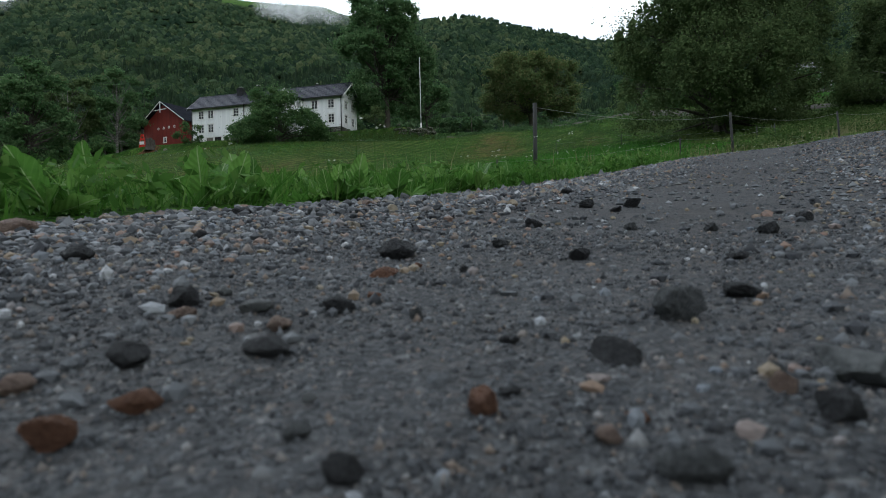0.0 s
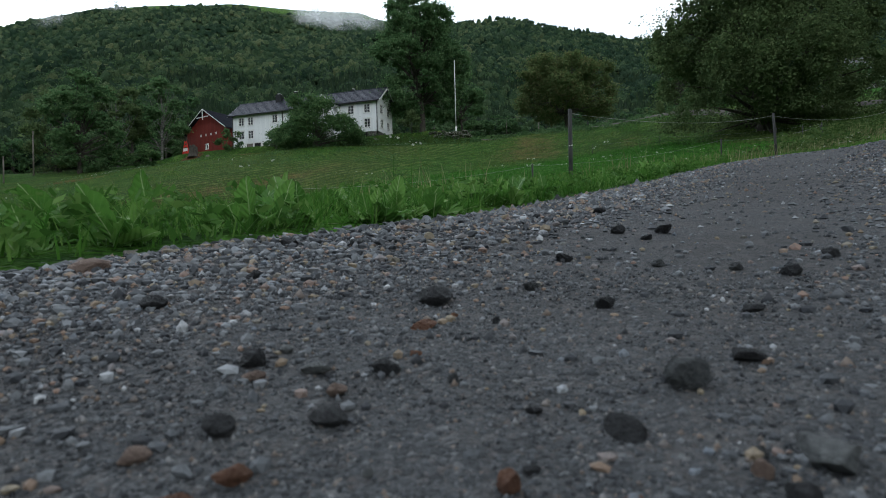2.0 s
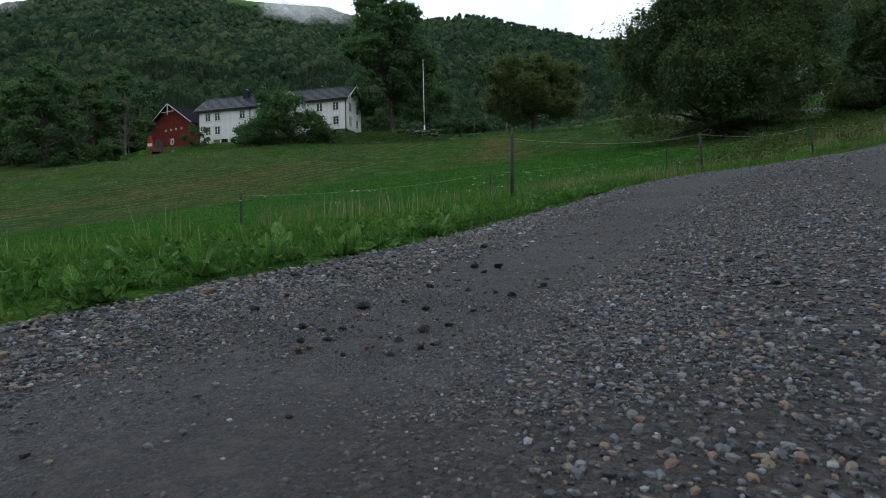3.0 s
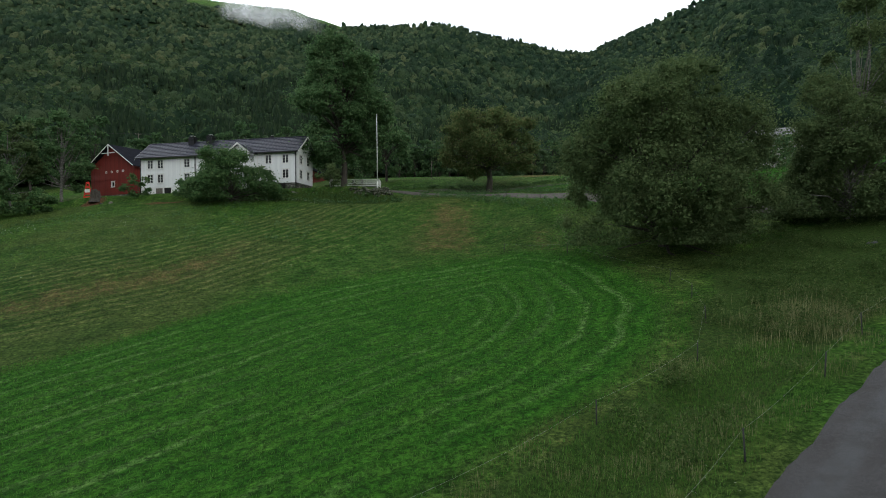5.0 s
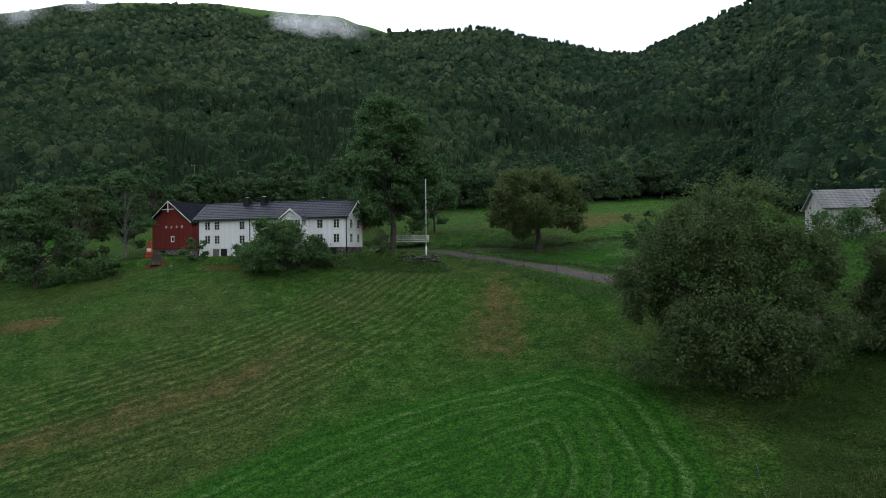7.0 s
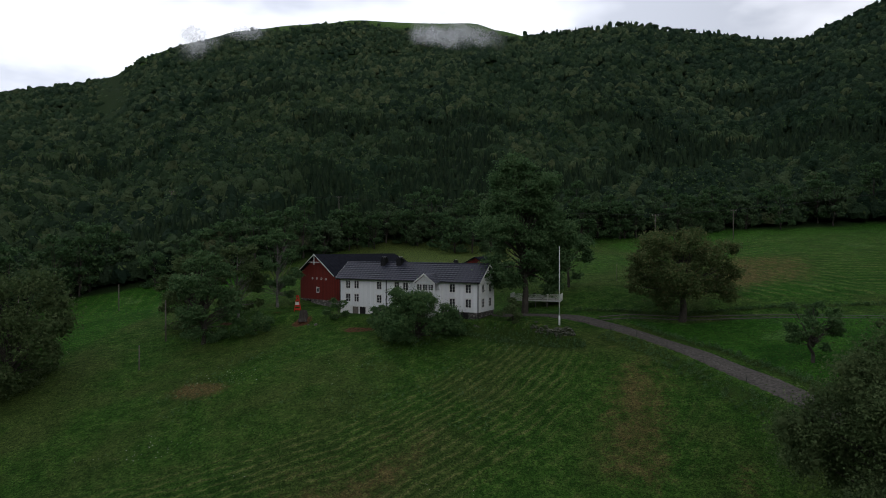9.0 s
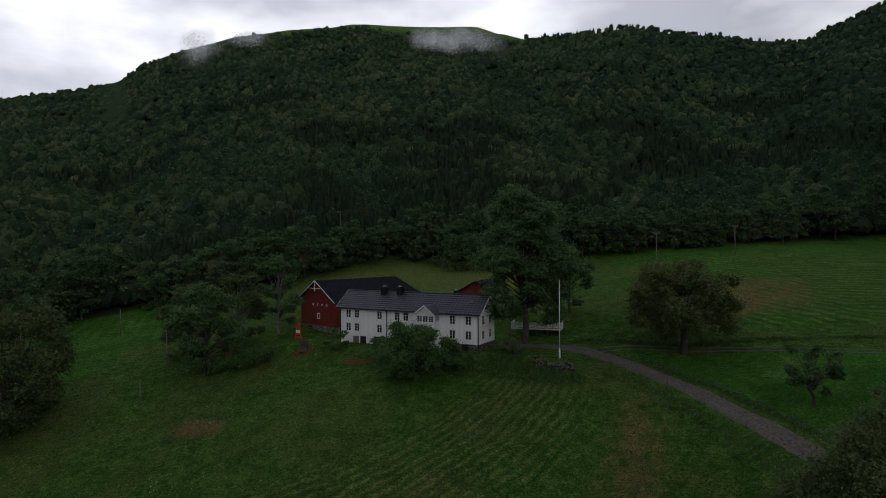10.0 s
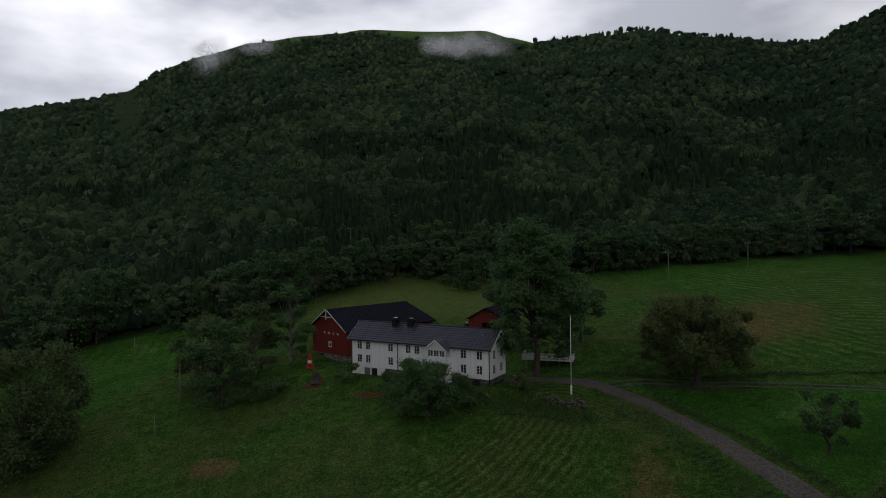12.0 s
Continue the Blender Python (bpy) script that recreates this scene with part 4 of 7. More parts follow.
# ---- the white farmhouse ----
def farmhouse():
    L, W, FLOOR, EAVE, RIDGE = 24.76, 5.48, 1.4, 6.0, 8.12   # above the foot of the foundation
    home = thing("farmhouse", pose(-38.98, 88.72, 16.6, 0, 0, -13.8), "long white wooden farmhouse with a dark tiled roof", "house")
    wx = [1.68, 3.36, 7.72, 11.0, 12.58, 20.57, 23.15]
    low_z, up_z, ww, wh = 2.04, 4.14, 0.92, 1.24
    holes = [(x - ww / 2, x + ww / 2, z, z + wh) for x in wx for z in (low_z, up_z)]
    bm = bmesh.new()
    wall_sheet(bm, L, FLOOR, EAVE, 0.22, holes)
    part("front_wall", bm, M_WHITE, home)
    bm = bmesh.new()
    box(bm, 0, L, W - 0.22, W, FLOOR, EAVE)
    part("back_wall", bm, M_WHITE, home)
    gable_holes = [(y - ww / 2, y + ww / 2, z, z + wh) for y in (1.5, 3.95) for z in (low_z, up_z)]
    for x, flip, hs in ((L, -1, gable_holes), (0, 1, [])):
        bm = bmesh.new()
        wall_sheet(bm, W - 0.44, FLOOR, EAVE, 0.22, [(a - 0.22, b - 0.22, c, d) for a, b, c, d in hs], True, flip)
        prism(bm, [(-0.22, EAVE), (W - 0.22, EAVE), (W / 2 - 0.22, RIDGE - 0.18)], "x", 0 if flip > 0 else -0.22, 0.22 if flip > 0 else 0)
        ob = part("gable_wall", bm, M_WHITE, home)
        ob.matrix_basis = pose(x, 0.22, 0)
    kit = window_meshes(ww, wh, 2, 3)
    for x in wx:
        for z in (low_z, up_z):
            add_window(kit, home, pose(x, 0.0, z))
    for y in (1.5, 3.95):
        for z in (low_z, up_z):
            add_window(kit, home, pose(L, y, z, 0, 0, 90))
    small = window_meshes(0.62, 0.8, 2, 2)
    add_window(small, home, pose(L + 0.01, W / 2, EAVE + 0.1, 0, 0, 90))
    bm = bmesh.new()
    box(bm, 0.08, L - 0.08, 0.06, W - 0.06, -1.2, FLOOR)
    part("foundation", bm, M_MASON, home, "grey rubble stone foundation")
    for x0, x1, z1, mat, lab in ((22.0, 23.1, 1.3, M_DARKHOLE, "dark cellar hatch"), (2.6, 3.7, 1.25, M_WOOD, "grey wooden cellar door"), (4.0, 5.1, 1.28, M_DARKHOLE, "dark cellar hatch")):
        bm = bmesh.new()
        box(bm, x0, x1, 0.0, 0.07, 0.05, z1)
        part("cellar_door", bm, mat, home, lab)
    bm = bmesh.new()
    box(bm, 0.1, 6.6, 0.03, 0.062, -0.9, FLOOR - 0.002)
    part("painted_plinth", bm, M_TRIM, home, "whitewashed plinth")
    for sgn, y0 in ((-1, 0), (1, W)):
        over = 0.49
        half = W / 2 + over
        drop = (RIDGE - EAVE) * half / (W / 2)
        roof_half(home, pose(0, W / 2, RIDGE + 0.1), -0.55, L + 0.55, sgn * half, drop, M_TILE, "dark bluish grey glazed roof tiles", 0.12, 9)
        bm = bmesh.new()
        rod(bm, (-0.5, y0 + sgn * (over + 0.05), EAVE - 0.36), (L + 0.5, y0 + sgn * (over + 0.05), EAVE - 0.36), 0.07, 0.07)
        part("gutter", bm, M_BLACK, home, "black metal gutter")
    for x in (-0.55, L + 0.55):
        for s in (-1, 1):
            bm = bmesh.new()
            half = W / 2 + 0.49
            drop = (RIDGE - EAVE) * half / (W / 2)
            prism(bm, [(W / 2, RIDGE + 0.12), (W / 2 + s * half, RIDGE + 0.12 - drop), (W / 2 + s * half, RIDGE - 0.12 - drop), (W / 2, RIDGE - 0.12)], "x", x - 0.03, x + 0.03)
            part("barge_board", bm, M_TRIM, home, "white barge board")
    bm = bmesh.new()
    rod(bm, (-0.55, W / 2, RIDGE + 0.14), (L + 0.55, W / 2, RIDGE + 0.14), 0.11, 0.11)
    part("ridge_tile", bm, M_TILE, home)
    for x, y in ((0.12, -0.07), (L - 0.02, -0.09), (9.1, -0.07), (14.9, -0.07)):
        bm = bmesh.new()
        rod(bm, (x, y, FLOOR - 0.9), (x, y, EAVE - 0.1), 0.07, 0.07)
        part("downpipe", bm, M_BLACK, home, "black downpipe")
    for x in (6.7, 18.9):
        bm = bmesh.new()
        box(bm, x - 0.05, x + 0.05, -0.025, -0.001, FLOOR, EAVE - 0.3)
        part("cover_board", bm, M_TRIM, home)
    for x, y, top in ((7.05, 2.45, 0.85), (10.0, 2.5, 0.9), (19.4, 3.4, 0.55)):
        bm = bmesh.new()
        w = 0.44 if top > 0.8 else 0.25
        box(bm, x - w, x + w, y - w, y + w, RIDGE - 0.9, RIDGE + top - 0.22)
        box(bm, x - w - 0.08, x + w + 0.08, y - w - 0.08, y + w + 0.08, RIDGE + top - 0.22, RIDGE + top - 0.1)
        box(bm, x - w * 0.8, x + w * 0.8, y - w * 0.8, y + w * 0.8, RIDGE + top - 0.1, RIDGE + top + 0.1)
        ch = part("chimney", bm, M_BLACK, home, "black sheet-clad chimney")
        bm = bmesh.new()
        box(bm, x - w * 0.5, x + w * 0.6, y - w * 0.5, y + w * 0.5, RIDGE + top + 0.16, RIDGE + top + 0.2)
        for s in (-1, 1):
            box(bm, x + s * w * 0.4 - 0.02, x + s * w * 0.4 + 0.02, y - 0.02, y + 0.02, RIDGE + top + 0.1, RIDGE + top + 0.16)
        part("cowl", bm, M_TRIM, ch, "pale metal cowl")
    bm = bmesh.new()
    box(bm, L + 0.005, L + 0.09, 5.0, 5.17, FLOOR + 1.0, FLOOR + 1.35)
    part("wall_lamp", bm, M_TRIM, home, "small white wall lamp")
    porch(home, 17.1, FLOOR, EAVE)
    return home


def porch(home, x, floor, eave):
    """The two-storey glazed porch under a small cross gable."""
    w, out, top = 1.55, 1.9, eave + 0.72
    eave = eave - 0.45
    bm = bmesh.new()
    box(bm, x - w, x + w, -out, -0.002, floor - 0.9, floor + 3.0)
    box(bm, x - w, x + w, -out, -0.002, floor + 3.95, eave)
    for a in (x - w, x - w / 3 - 0.06, x + w / 3 - 0.06, x + w - 0.12):
        box(bm, a, a + 0.12, -out, -out + 0.12, floor + 3.0, floor + 3.95)
    for s in (-1, 1):
        box(bm, x + s * (w - 0.06) - 0.06, x + s * (w - 0.06) + 0.06, -0.4, -0.004, floor + 3.0, floor + 3.95)
    prism(bm, [(x - w, eave), (x + w, eave), (x, top)], "y", -out, 1.6)
    ob = part("porch", bm, M_WHITE, home, "glazed white entrance porch")
    kit = window_meshes(0.86, 0.88, 2, 3)
    for k in (-1, 0, 1):
        add_window(kit, ob, pose(x + k * 0.95, -out + 0.03, floor + 3.05))
    for s in (-1, 1):
        roof_half(home, pose(x, 0, top + 0.14, 0, 0, -90), -2.4, out + 0.35, s * (w + 0.25), 1.3, M_TILE, "small cross-gable roof", 0.1, 6, 0.3, "porch_roof")
        bm = bmesh.new()
        prism(bm, [(x, top + 0.2), (x + s * (w + 0.28), top + 0.2 - 1.36), (x + s * (w + 0.28), top - 0.04 - 1.36), (x, top - 0.04)], "y", -out - 0.42, -out - 0.36)
        part("barge_board", bm, M_TRIM, home)
    bm = bmesh.new()
    for a in (-0.5, 0, 0.5):
        box(bm, x + a * 0.9 - 0.06, x + a * 0.9 + 0.06, -out - 0.1, -out - 0.02, top - 0.75 - abs(a) * 0.5, top - 0.25 - abs(a) * 0.9)
    box(bm, x - 0.75, x + 0.75, -out - 0.1, -out - 0.02, top - 0.95, top - 0.82)
    part("gable_ornament", bm, M_TRIM, home, "carved white gable ornament")


# ---- the barn, the shed and the stone-roofed house ----
def barn():
    W, L, HIP, FLOOR, EAVE, RIDGE = 10.3, 21.6, 2.4, 1.8, 6.45, 9.8
    b = thing("barn", pose(-52.24, 100.09, 16.1, 0, 0, -26.7), "large red wooden barn on a pale stone base", "barn")
    bm = bmesh.new()
    wall_sheet(bm, W, FLOOR, EAVE, 0.2, [(5.03, 5.68, 3.1, 3.9)])
    prism(bm, [(0, EAVE), (W, EAVE), (W / 2, RIDGE - 0.15)], "y", 0.0, 0.2)
    part("gable_wall", bm, M_RED, b)
    bm = bmesh.new()
    box(bm, 0, W, L - 0.2, L, FLOOR, EAVE)
    part("end_wall", bm, M_RED, b)
    for x in (0, W - 0.2):
        bm = bmesh.new()
        box(bm, x, x + 0.2, 0.2, L - 0.2, FLOOR, EAVE)
        part("side_wall", bm, M_RED, b)
    bm = bmesh.new()
    box(bm, 0.1, W - 0.1, 0.08, 0.5, 1.6, FLOOR)
    box(bm, 0.1, 1.6, 0.08, 0.5, -1.0, 1.6)
    box(bm, 3.2, W - 0.1, 0.08, 0.5, -1.0, 1.6)
    box(bm, 0.1, 0.5, 0.5, L - 0.1, -1.0, FLOOR)
    box(bm, W - 0.5, W - 0.1, 0.5, L - 0.1, -1.0, FLOOR)
    part("stone_base", bm, masonry_material("pale_base_stone", (0.12, 0.115, 0.105), (0.20, 0.195, 0.18), (0.42, 0.40, 0.37), 1.8), b, "pale rubble stone base")
    # near-black sheet set in the opening, standing in for its inner shade
    bm = bmesh.new()
    box(bm, 1.62, 3.18, 0.35, 0.45, -1.0, 1.58)
    part("dark_base_sheet", bm, M_DARKHOLE, b, "dark opening in the base")
    bm = bmesh.new()
    box(bm, -0.02, W + 0.02, -0.045, -0.003, 4.25, 4.42)
    part("drip_board", bm, M_RED, b)
    win = window_meshes(0.6, 0.78, 1, 1)
    add_window(win, b, pose(5.355, 0.0, 3.11), "small white-framed barn window")
    for k in range(4):
        x = 3.75 + 1.33 * k
        bm = bmesh.new()
        for i in range(14):
            a0, a1 = 6.28319 * i / 14, 6.28319 * (i + 1) / 14
            q = [(r * math.cos(a), r * math.sin(a)) for a, r in ((a0, 0.13), (a1, 0.13), (a1, 0.21), (a0, 0.21))]
            lo = [bm.verts.new((x + u, -0.05, 5.55 + v)) for u, v in q]
            hi = [bm.verts.new((x + u, -0.005, 5.55 + v)) for u, v in q]
            bm.faces.new(lo)
            bm.faces.new((lo[0], hi[0], hi[1], lo[1]))
            bm.faces.new((lo[2], hi[2], hi[3], lo[3]))
        part("vent_ring", bm, M_TRIM, b, "round white-rimmed vent")
    over = 0.6
    half = W / 2 + over
    drop = (RIDGE - EAVE) * half / (W / 2)
    edge = RIDGE + 0.12 - drop
    for s in (-1, 1):
        # each slope ends in the hip at the far gable
        bm = bmesh.new()
        for lift in (0.0, -0.14):
            q = [bm.verts.new(p) for p in ((W / 2, -0.7, RIDGE + 0.12 + lift), (W / 2, L - HIP, RIDGE + 0.12 + lift), (W / 2 + s * half, L + over, edge + lift), (W / 2 + s * half, -0.7, edge + lift))]
            bm.faces.new(q)
        bmesh.ops.bridge_loops(bm, edges=list(bm.edges))
        bmesh.ops.recalc_face_normals(bm, faces=bm.faces)
        slope = part("roof", bm, M_SHEET, b, "very dark sheet roof")
        for k in range(1, 30):
            y = -0.7 + k * 0.76
            if y > L - HIP:
                break
            bm = bmesh.new()
            prism(bm, [(W / 2, RIDGE + 0.125), (W / 2 + s * half, edge + 0.005), (W / 2 + s * half, edge + 0.04), (W / 2, RIDGE + 0.16)], "y", y - 0.02, y + 0.02)
            part("roof_seam", bm, M_SHEET, slope)
        bm = bmesh.new()
        prism(bm, [(W / 2, RIDGE + 0.15), (W / 2 + s * half, edge + 0.03), (W / 2 + s * half, edge - 0.09), (W / 2, RIDGE + 0.03)], "y", -0.78, -0.72)
        part("barge_board", bm, M_TRIM, b, "white barge board")
    bm = bmesh.new()
    for lift in (0.0, -0.14):
        bm.faces.new([bm.verts.new(p) for p in ((W / 2, L - HIP, RIDGE + 0.12 + lift), (W / 2 - half, L + over, edge + lift), (W / 2 + half, L + over, edge + lift))])
    bmesh.ops.bridge_loops(bm, edges=list(bm.edges))
    bmesh.ops.recalc_face_normals(bm, faces=bm.faces)
    part("hip_roof", bm, M_TILE, b, "greyer hipped end of the roof")
    bm = bmesh.new()
    box(bm, W / 2 - 0.05, W / 2 + 0.05, -0.78, -0.66, RIDGE - 1.75, RIDGE + 0.05)
    box(bm, W / 2 - 1.55, W / 2 + 1.55, -0.76, -0.68, RIDGE - 1.35, RIDGE - 1.23)
    part("gable_tie", bm, M_TRIM, b, "white timber gable tie")
    return b


def red_shed():
    s = thing("red_shed", pose(-24.6, 110.2, 20.0, 0, 0, -9), "small red shed with a dark open doorway", "shed")
    W, L, EAVE, RIDGE = 7.2, 9.0, 3.4, 5.4
    bm = bmesh.new()
    wall_sheet(bm, W, -0.8, EAVE, 0.18, [(2.6, 4.9, -0.8, 2.6)])
    prism(bm, [(0, EAVE), (W, EAVE), (W / 2, RIDGE - 0.1)], "y", 0, 0.18)
    part("gable_wall", bm, M_RED, s)
    for x in (0, W - 0.18):
        bm = bmesh.new()
        box(bm, x, x + 0.18, 0.18, L, -0.8, EAVE)
        part("side_wall", bm, M_RED, s)
    bm = bmesh.new()
    box(bm, 0.18, W - 0.18, L - 0.18, L, -0.8, EAVE)
    prism(bm, [(0, EAVE), (W, EAVE), (W / 2, RIDGE - 0.1)], "y", L - 0.18, L - 0.002)
    part("back_wall", bm, M_RED, s)
    # added near-black sheet behind the doorway, in place of the shed's shaded inside
    bm = bmesh.new()
    box(bm, 2.3, 5.2, 1.8, 1.9, -0.8, 2.8)
    part("dark_backing", bm, M_DARKHOLE, s)
    for k in (-1, 1):
        roof_half(s, pose(W / 2, L, RIDGE + 0.1, 0, 0, -90), -0.5, L + 0.5, k * (W / 2 + 0.5), 2.3, M_SHEET, "", 0.12, 4, 0)
    return s


def stone_house():
    gz = ground_at(50, 80) - 0.6
    h = thing("slate_house", pose(49.6, 80.0, gz, 0, 0, -8), "old pale timber house under a grey slate roof", "house")
    L, W, EAVE, RIDGE = 10.6, 6.0, 4.4, 6.9
    old = board_material("pale_old_boards", (0.22, 0.215, 0.20), (0.42, 0.41, 0.385), 0.18, 0.85)
    bm = bmesh.new()
    wall_sheet(bm, L, 0.7, EAVE, 0.2, [(2.6, 3.6, 2.3, 3.3), (6.6, 7.6, 2.3, 3.3)])
    box(bm, 0, L, W - 0.2, W, 0.7, EAVE)
    part("long_wall", bm, old, h)
    for x in (0, L - 0.2):
        bm = bmesh.new()
        box(bm, x, x + 0.2, 0.2, W - 0.2, 0.7, EAVE)
        prism(bm, [(0, EAVE), (W, EAVE), (W / 2, RIDGE - 0.1)], "x", x, x + 0.2)
        part("gable_wall", bm, old, h)
    bm = bmesh.new()
    box(bm, 0.05, L - 0.05, 0.05, W - 0.05, -0.8, 0.7)
    part("foundation", bm, M_MASON, h)
    kit = window_meshes(0.98, 0.98, 2, 2)
    for x in (3.1, 7.1):
        add_window(kit, h, pose(x, 0, 2.31))
    for k in (-1, 1):
        roof_half(h, pose(0, W / 2, RIDGE + 0.1), -0.4, L + 0.4, k * (W / 2 + 0.4), 2.7, M_SLATE, "weathered pale grey slates", 0.14, 11)
    return h


def far_white_house():
    gz = ground_at(62, 70)
    h = thing("white_house", pose(60.5, 68.0, gz, 0, 0, 20), "small white house with a dark gable roof", "house")
    bm = bmesh.new()
    box(bm, 0, 8, 0, 7, -0.5, 4.6)
    prism(bm, [(0, 4.6), (7, 4.6), (3.5, 7.2)], "x", 0, 8)
    part("wall", bm, M_WHITE, h)
    for k in (-1, 1):
        roof_half(h, pose(0, 3.5, 7.35), -0.5, 8.5, k * 3.95, 2.95, M_TILE, "", 0.14, 9)
    return h


farmhouse()
barn()
red_shed()
stone_house()
far_white_house()


# ---- trees and shrubs ----
def leaf_quads(rng, centres, size, spread_up=0.0, narrow=0.75, facing=None, loose=0.9):
    """A small four-cornered leaf clump at each centre, turned at random, or about the way it faces."""
    n = len(centres)
    nrm = rng.normal(size=(n, 3))
    if facing is not None:
        nrm = facing + nrm * loose * 0.6
    else:
        nrm[:, 2] = np.abs(nrm[:, 2]) + spread_up
    nrm /= np.linalg.norm(nrm, axis=1)[:, None] + 1e-9
    a = np.cross(nrm, rng.normal(size=(n, 3)))
    a /= np.linalg.norm(a, axis=1)[:, None] + 1e-9
    b = np.cross(nrm, a)
    s = size * rng.uniform(0.55, 1.3, (n, 1))
    a, b = a * s, b * s * narrow
    v = np.stack([centres - a, centres + b * 0.9 - a * 0.1, centres + a, centres - b * 0.9 + a * 0.15], axis=1)
    return v.reshape(-1, 3)


def leaf_mesh(name, quads, mat):
    return mesh_of(name, quads, np.arange(len(quads), dtype=np.int32), 4, mat, False)


def crown_mesh(name, quads, core_v, core_f, mat):
    """Leaves over the denser inner foliage of each clump."""
    i = np.arange(0, len(quads), 4)[:, None]
    tri = np.concatenate([i + [0, 1, 2], i + [0, 2, 3]]).ravel()
    return mesh_of(name, np.concatenate([quads, core_v]), np.concatenate([tri, core_f.ravel() + len(quads)]), 3, mat, False)


def crown_points(rng, leaves, height, width, low, droop=0.0, tip=1.0, boughs=16, fat=1.0, sub=24):
    """A crown from low to height: uneven boughs of small leafy clumps. Gives the leaves' places, the way each faces, the boughs' middles and the clumps' cores."""
    mids, size = [], []
    for i in range(boughs):
        up = (i + 0.5) / boughs * 0.86 + 0.07 + rng.normal() * 0.05
        reach = math.sqrt(max(0.06, 1 - ((up - 0.42) / 0.62) ** 2)) * (1 - (1 - tip) * max(0.0, up - 0.3) / 0.7)
        a = i * 2.39996 + rng.normal() * 0.35
        r = width / 2 * reach * rng.uniform(0.36, 0.88)
        mids.append((r * math.cos(a), r * math.sin(a), low + (height - low) * up))
        size.append(width * rng.uniform(0.10, 0.22) * fat * (1 - 0.35 * (1 - tip) * up))
    mids, size = np.array(mids), np.array(size)
    clumps, radii = [], []
    for m, q in zip(mids, size):
        out = m - (0, 0, low + (height - low) * 0.4)
        out = out / (np.linalg.norm(out) + 1e-6)
        d = rng.normal(size=(sub, 3)) + out * 0.8
        d /= np.linalg.norm(d, axis=1)[:, None]
        c = m + d * q * rng.uniform(0.45, 1.05, (sub, 1)) * (1, 1, 0.75)
        c[:, 2] -= droop * rng.uniform(0, 1, sub) * q * 0.5
        clumps.append(c)
        radii.append(q * rng.uniform(0.15, 0.34, sub))
    clumps, radii = np.concatenate(clumps), np.concatenate(radii)
    tall = rng.uniform(0.65, 1.4, (len(clumps), 3)) * (1, 1, 0.72 + 0.6 * min(1.0, droop))
    share_n = np.maximum(5, radii**2 / (radii**2).sum() * leaves).astype(int)
    k = np.repeat(np.arange(len(clumps)), share_n)
    d = rng.normal(size=(len(k), 3))
    d[:, 2] = d[:, 2] * 0.8 + 0.35
    d /= np.linalg.norm(d, axis=1)[:, None]
    far = rng.uniform(0.35, 1.2, (len(k), 1)) + 0.35 * np.abs(rng.normal(size=(len(k), 1))) ** 2
    places = clumps[k] + d * radii[k][:, None] * far * tall[k]
    if droop:
        places[:, 2] -= np.abs(rng.normal(size=len(k))) * droop * 0.35
    held = clumps[:, 2] > 0.1 * height
    clumps, radii, tall = clumps[held], radii[held], tall[held]
    v, f = ball(1)
    n = len(clumps)
    core = v[None] * (1 + 0.16 * rng.normal(size=(n, len(v), 1))) * (radii * 0.36)[:, None, None] * tall[:, None, :] + clumps[:, None, :]
    faces = f[None] + (np.arange(n) * len(v))[:, None, None]
    return places, d + (0, 0, 0.3), mids, core.reshape(-1, 3), faces.reshape(-1, 3)


def ball(level):
    """The corners and faces of a round lump."""
    bm = bmesh.new()
    bmesh.ops.create_icosphere(bm, subdivisions=level, radius=1)
    v = np.array([q.co[:] for q in bm.verts])
    f = np.array([[q.index for q in p.verts] for p in bm.faces])
    bm.free()
    return v, f


def limbs(rng, height, low, mids, r0, count, wander=0.25):
    """A tapered trunk and limbs that reach into the crown."""
    bm = bmesh.new()
    fork = low + (height - low) * 0.12
    pts = [Vector((0, 0, -0.5)), Vector((rng.normal() * 0.1, rng.normal() * 0.1, fork * 0.5)), Vector((rng.normal() * 0.2, rng.normal() * 0.2, fork)), Vector((rng.normal() * wander, rng.normal() * wander, (fork + height) * 0.5)), Vector((rng.normal() * wander, rng.normal() * wander, height * 0.88))]
    rad = [r0 * 1.35, r0, r0 * 0.85, r0 * 0.45, r0 * 0.1]
    for i in range(4):
        rod(bm, pts[i], pts[i + 1], rad[i], rad[i + 1], 9, False)
    for m in mids[rng.permutation(len(mids))[:count]]:
        z = rng.uniform(*sorted((max(0.2, fork * 0.8), max(0.3, fork, m[2] * 0.8))))
        f = np.clip((z - fork) / (height - fork), 0, 1)
        a = Vector((0, 0, z))
        b = Vector(m)
        mid = a.lerp(b, 0.5) + Vector((rng.normal() * 0.3, rng.normal() * 0.3, rng.uniform(-0.2, 0.6)))
        r = r0 * (0.42 - 0.28 * f)
        rod(bm, a, mid, r, r * 0.55, 6, False)
        rod(bm, mid, b, r * 0.55, r * 0.15, 5, False)
    return bm


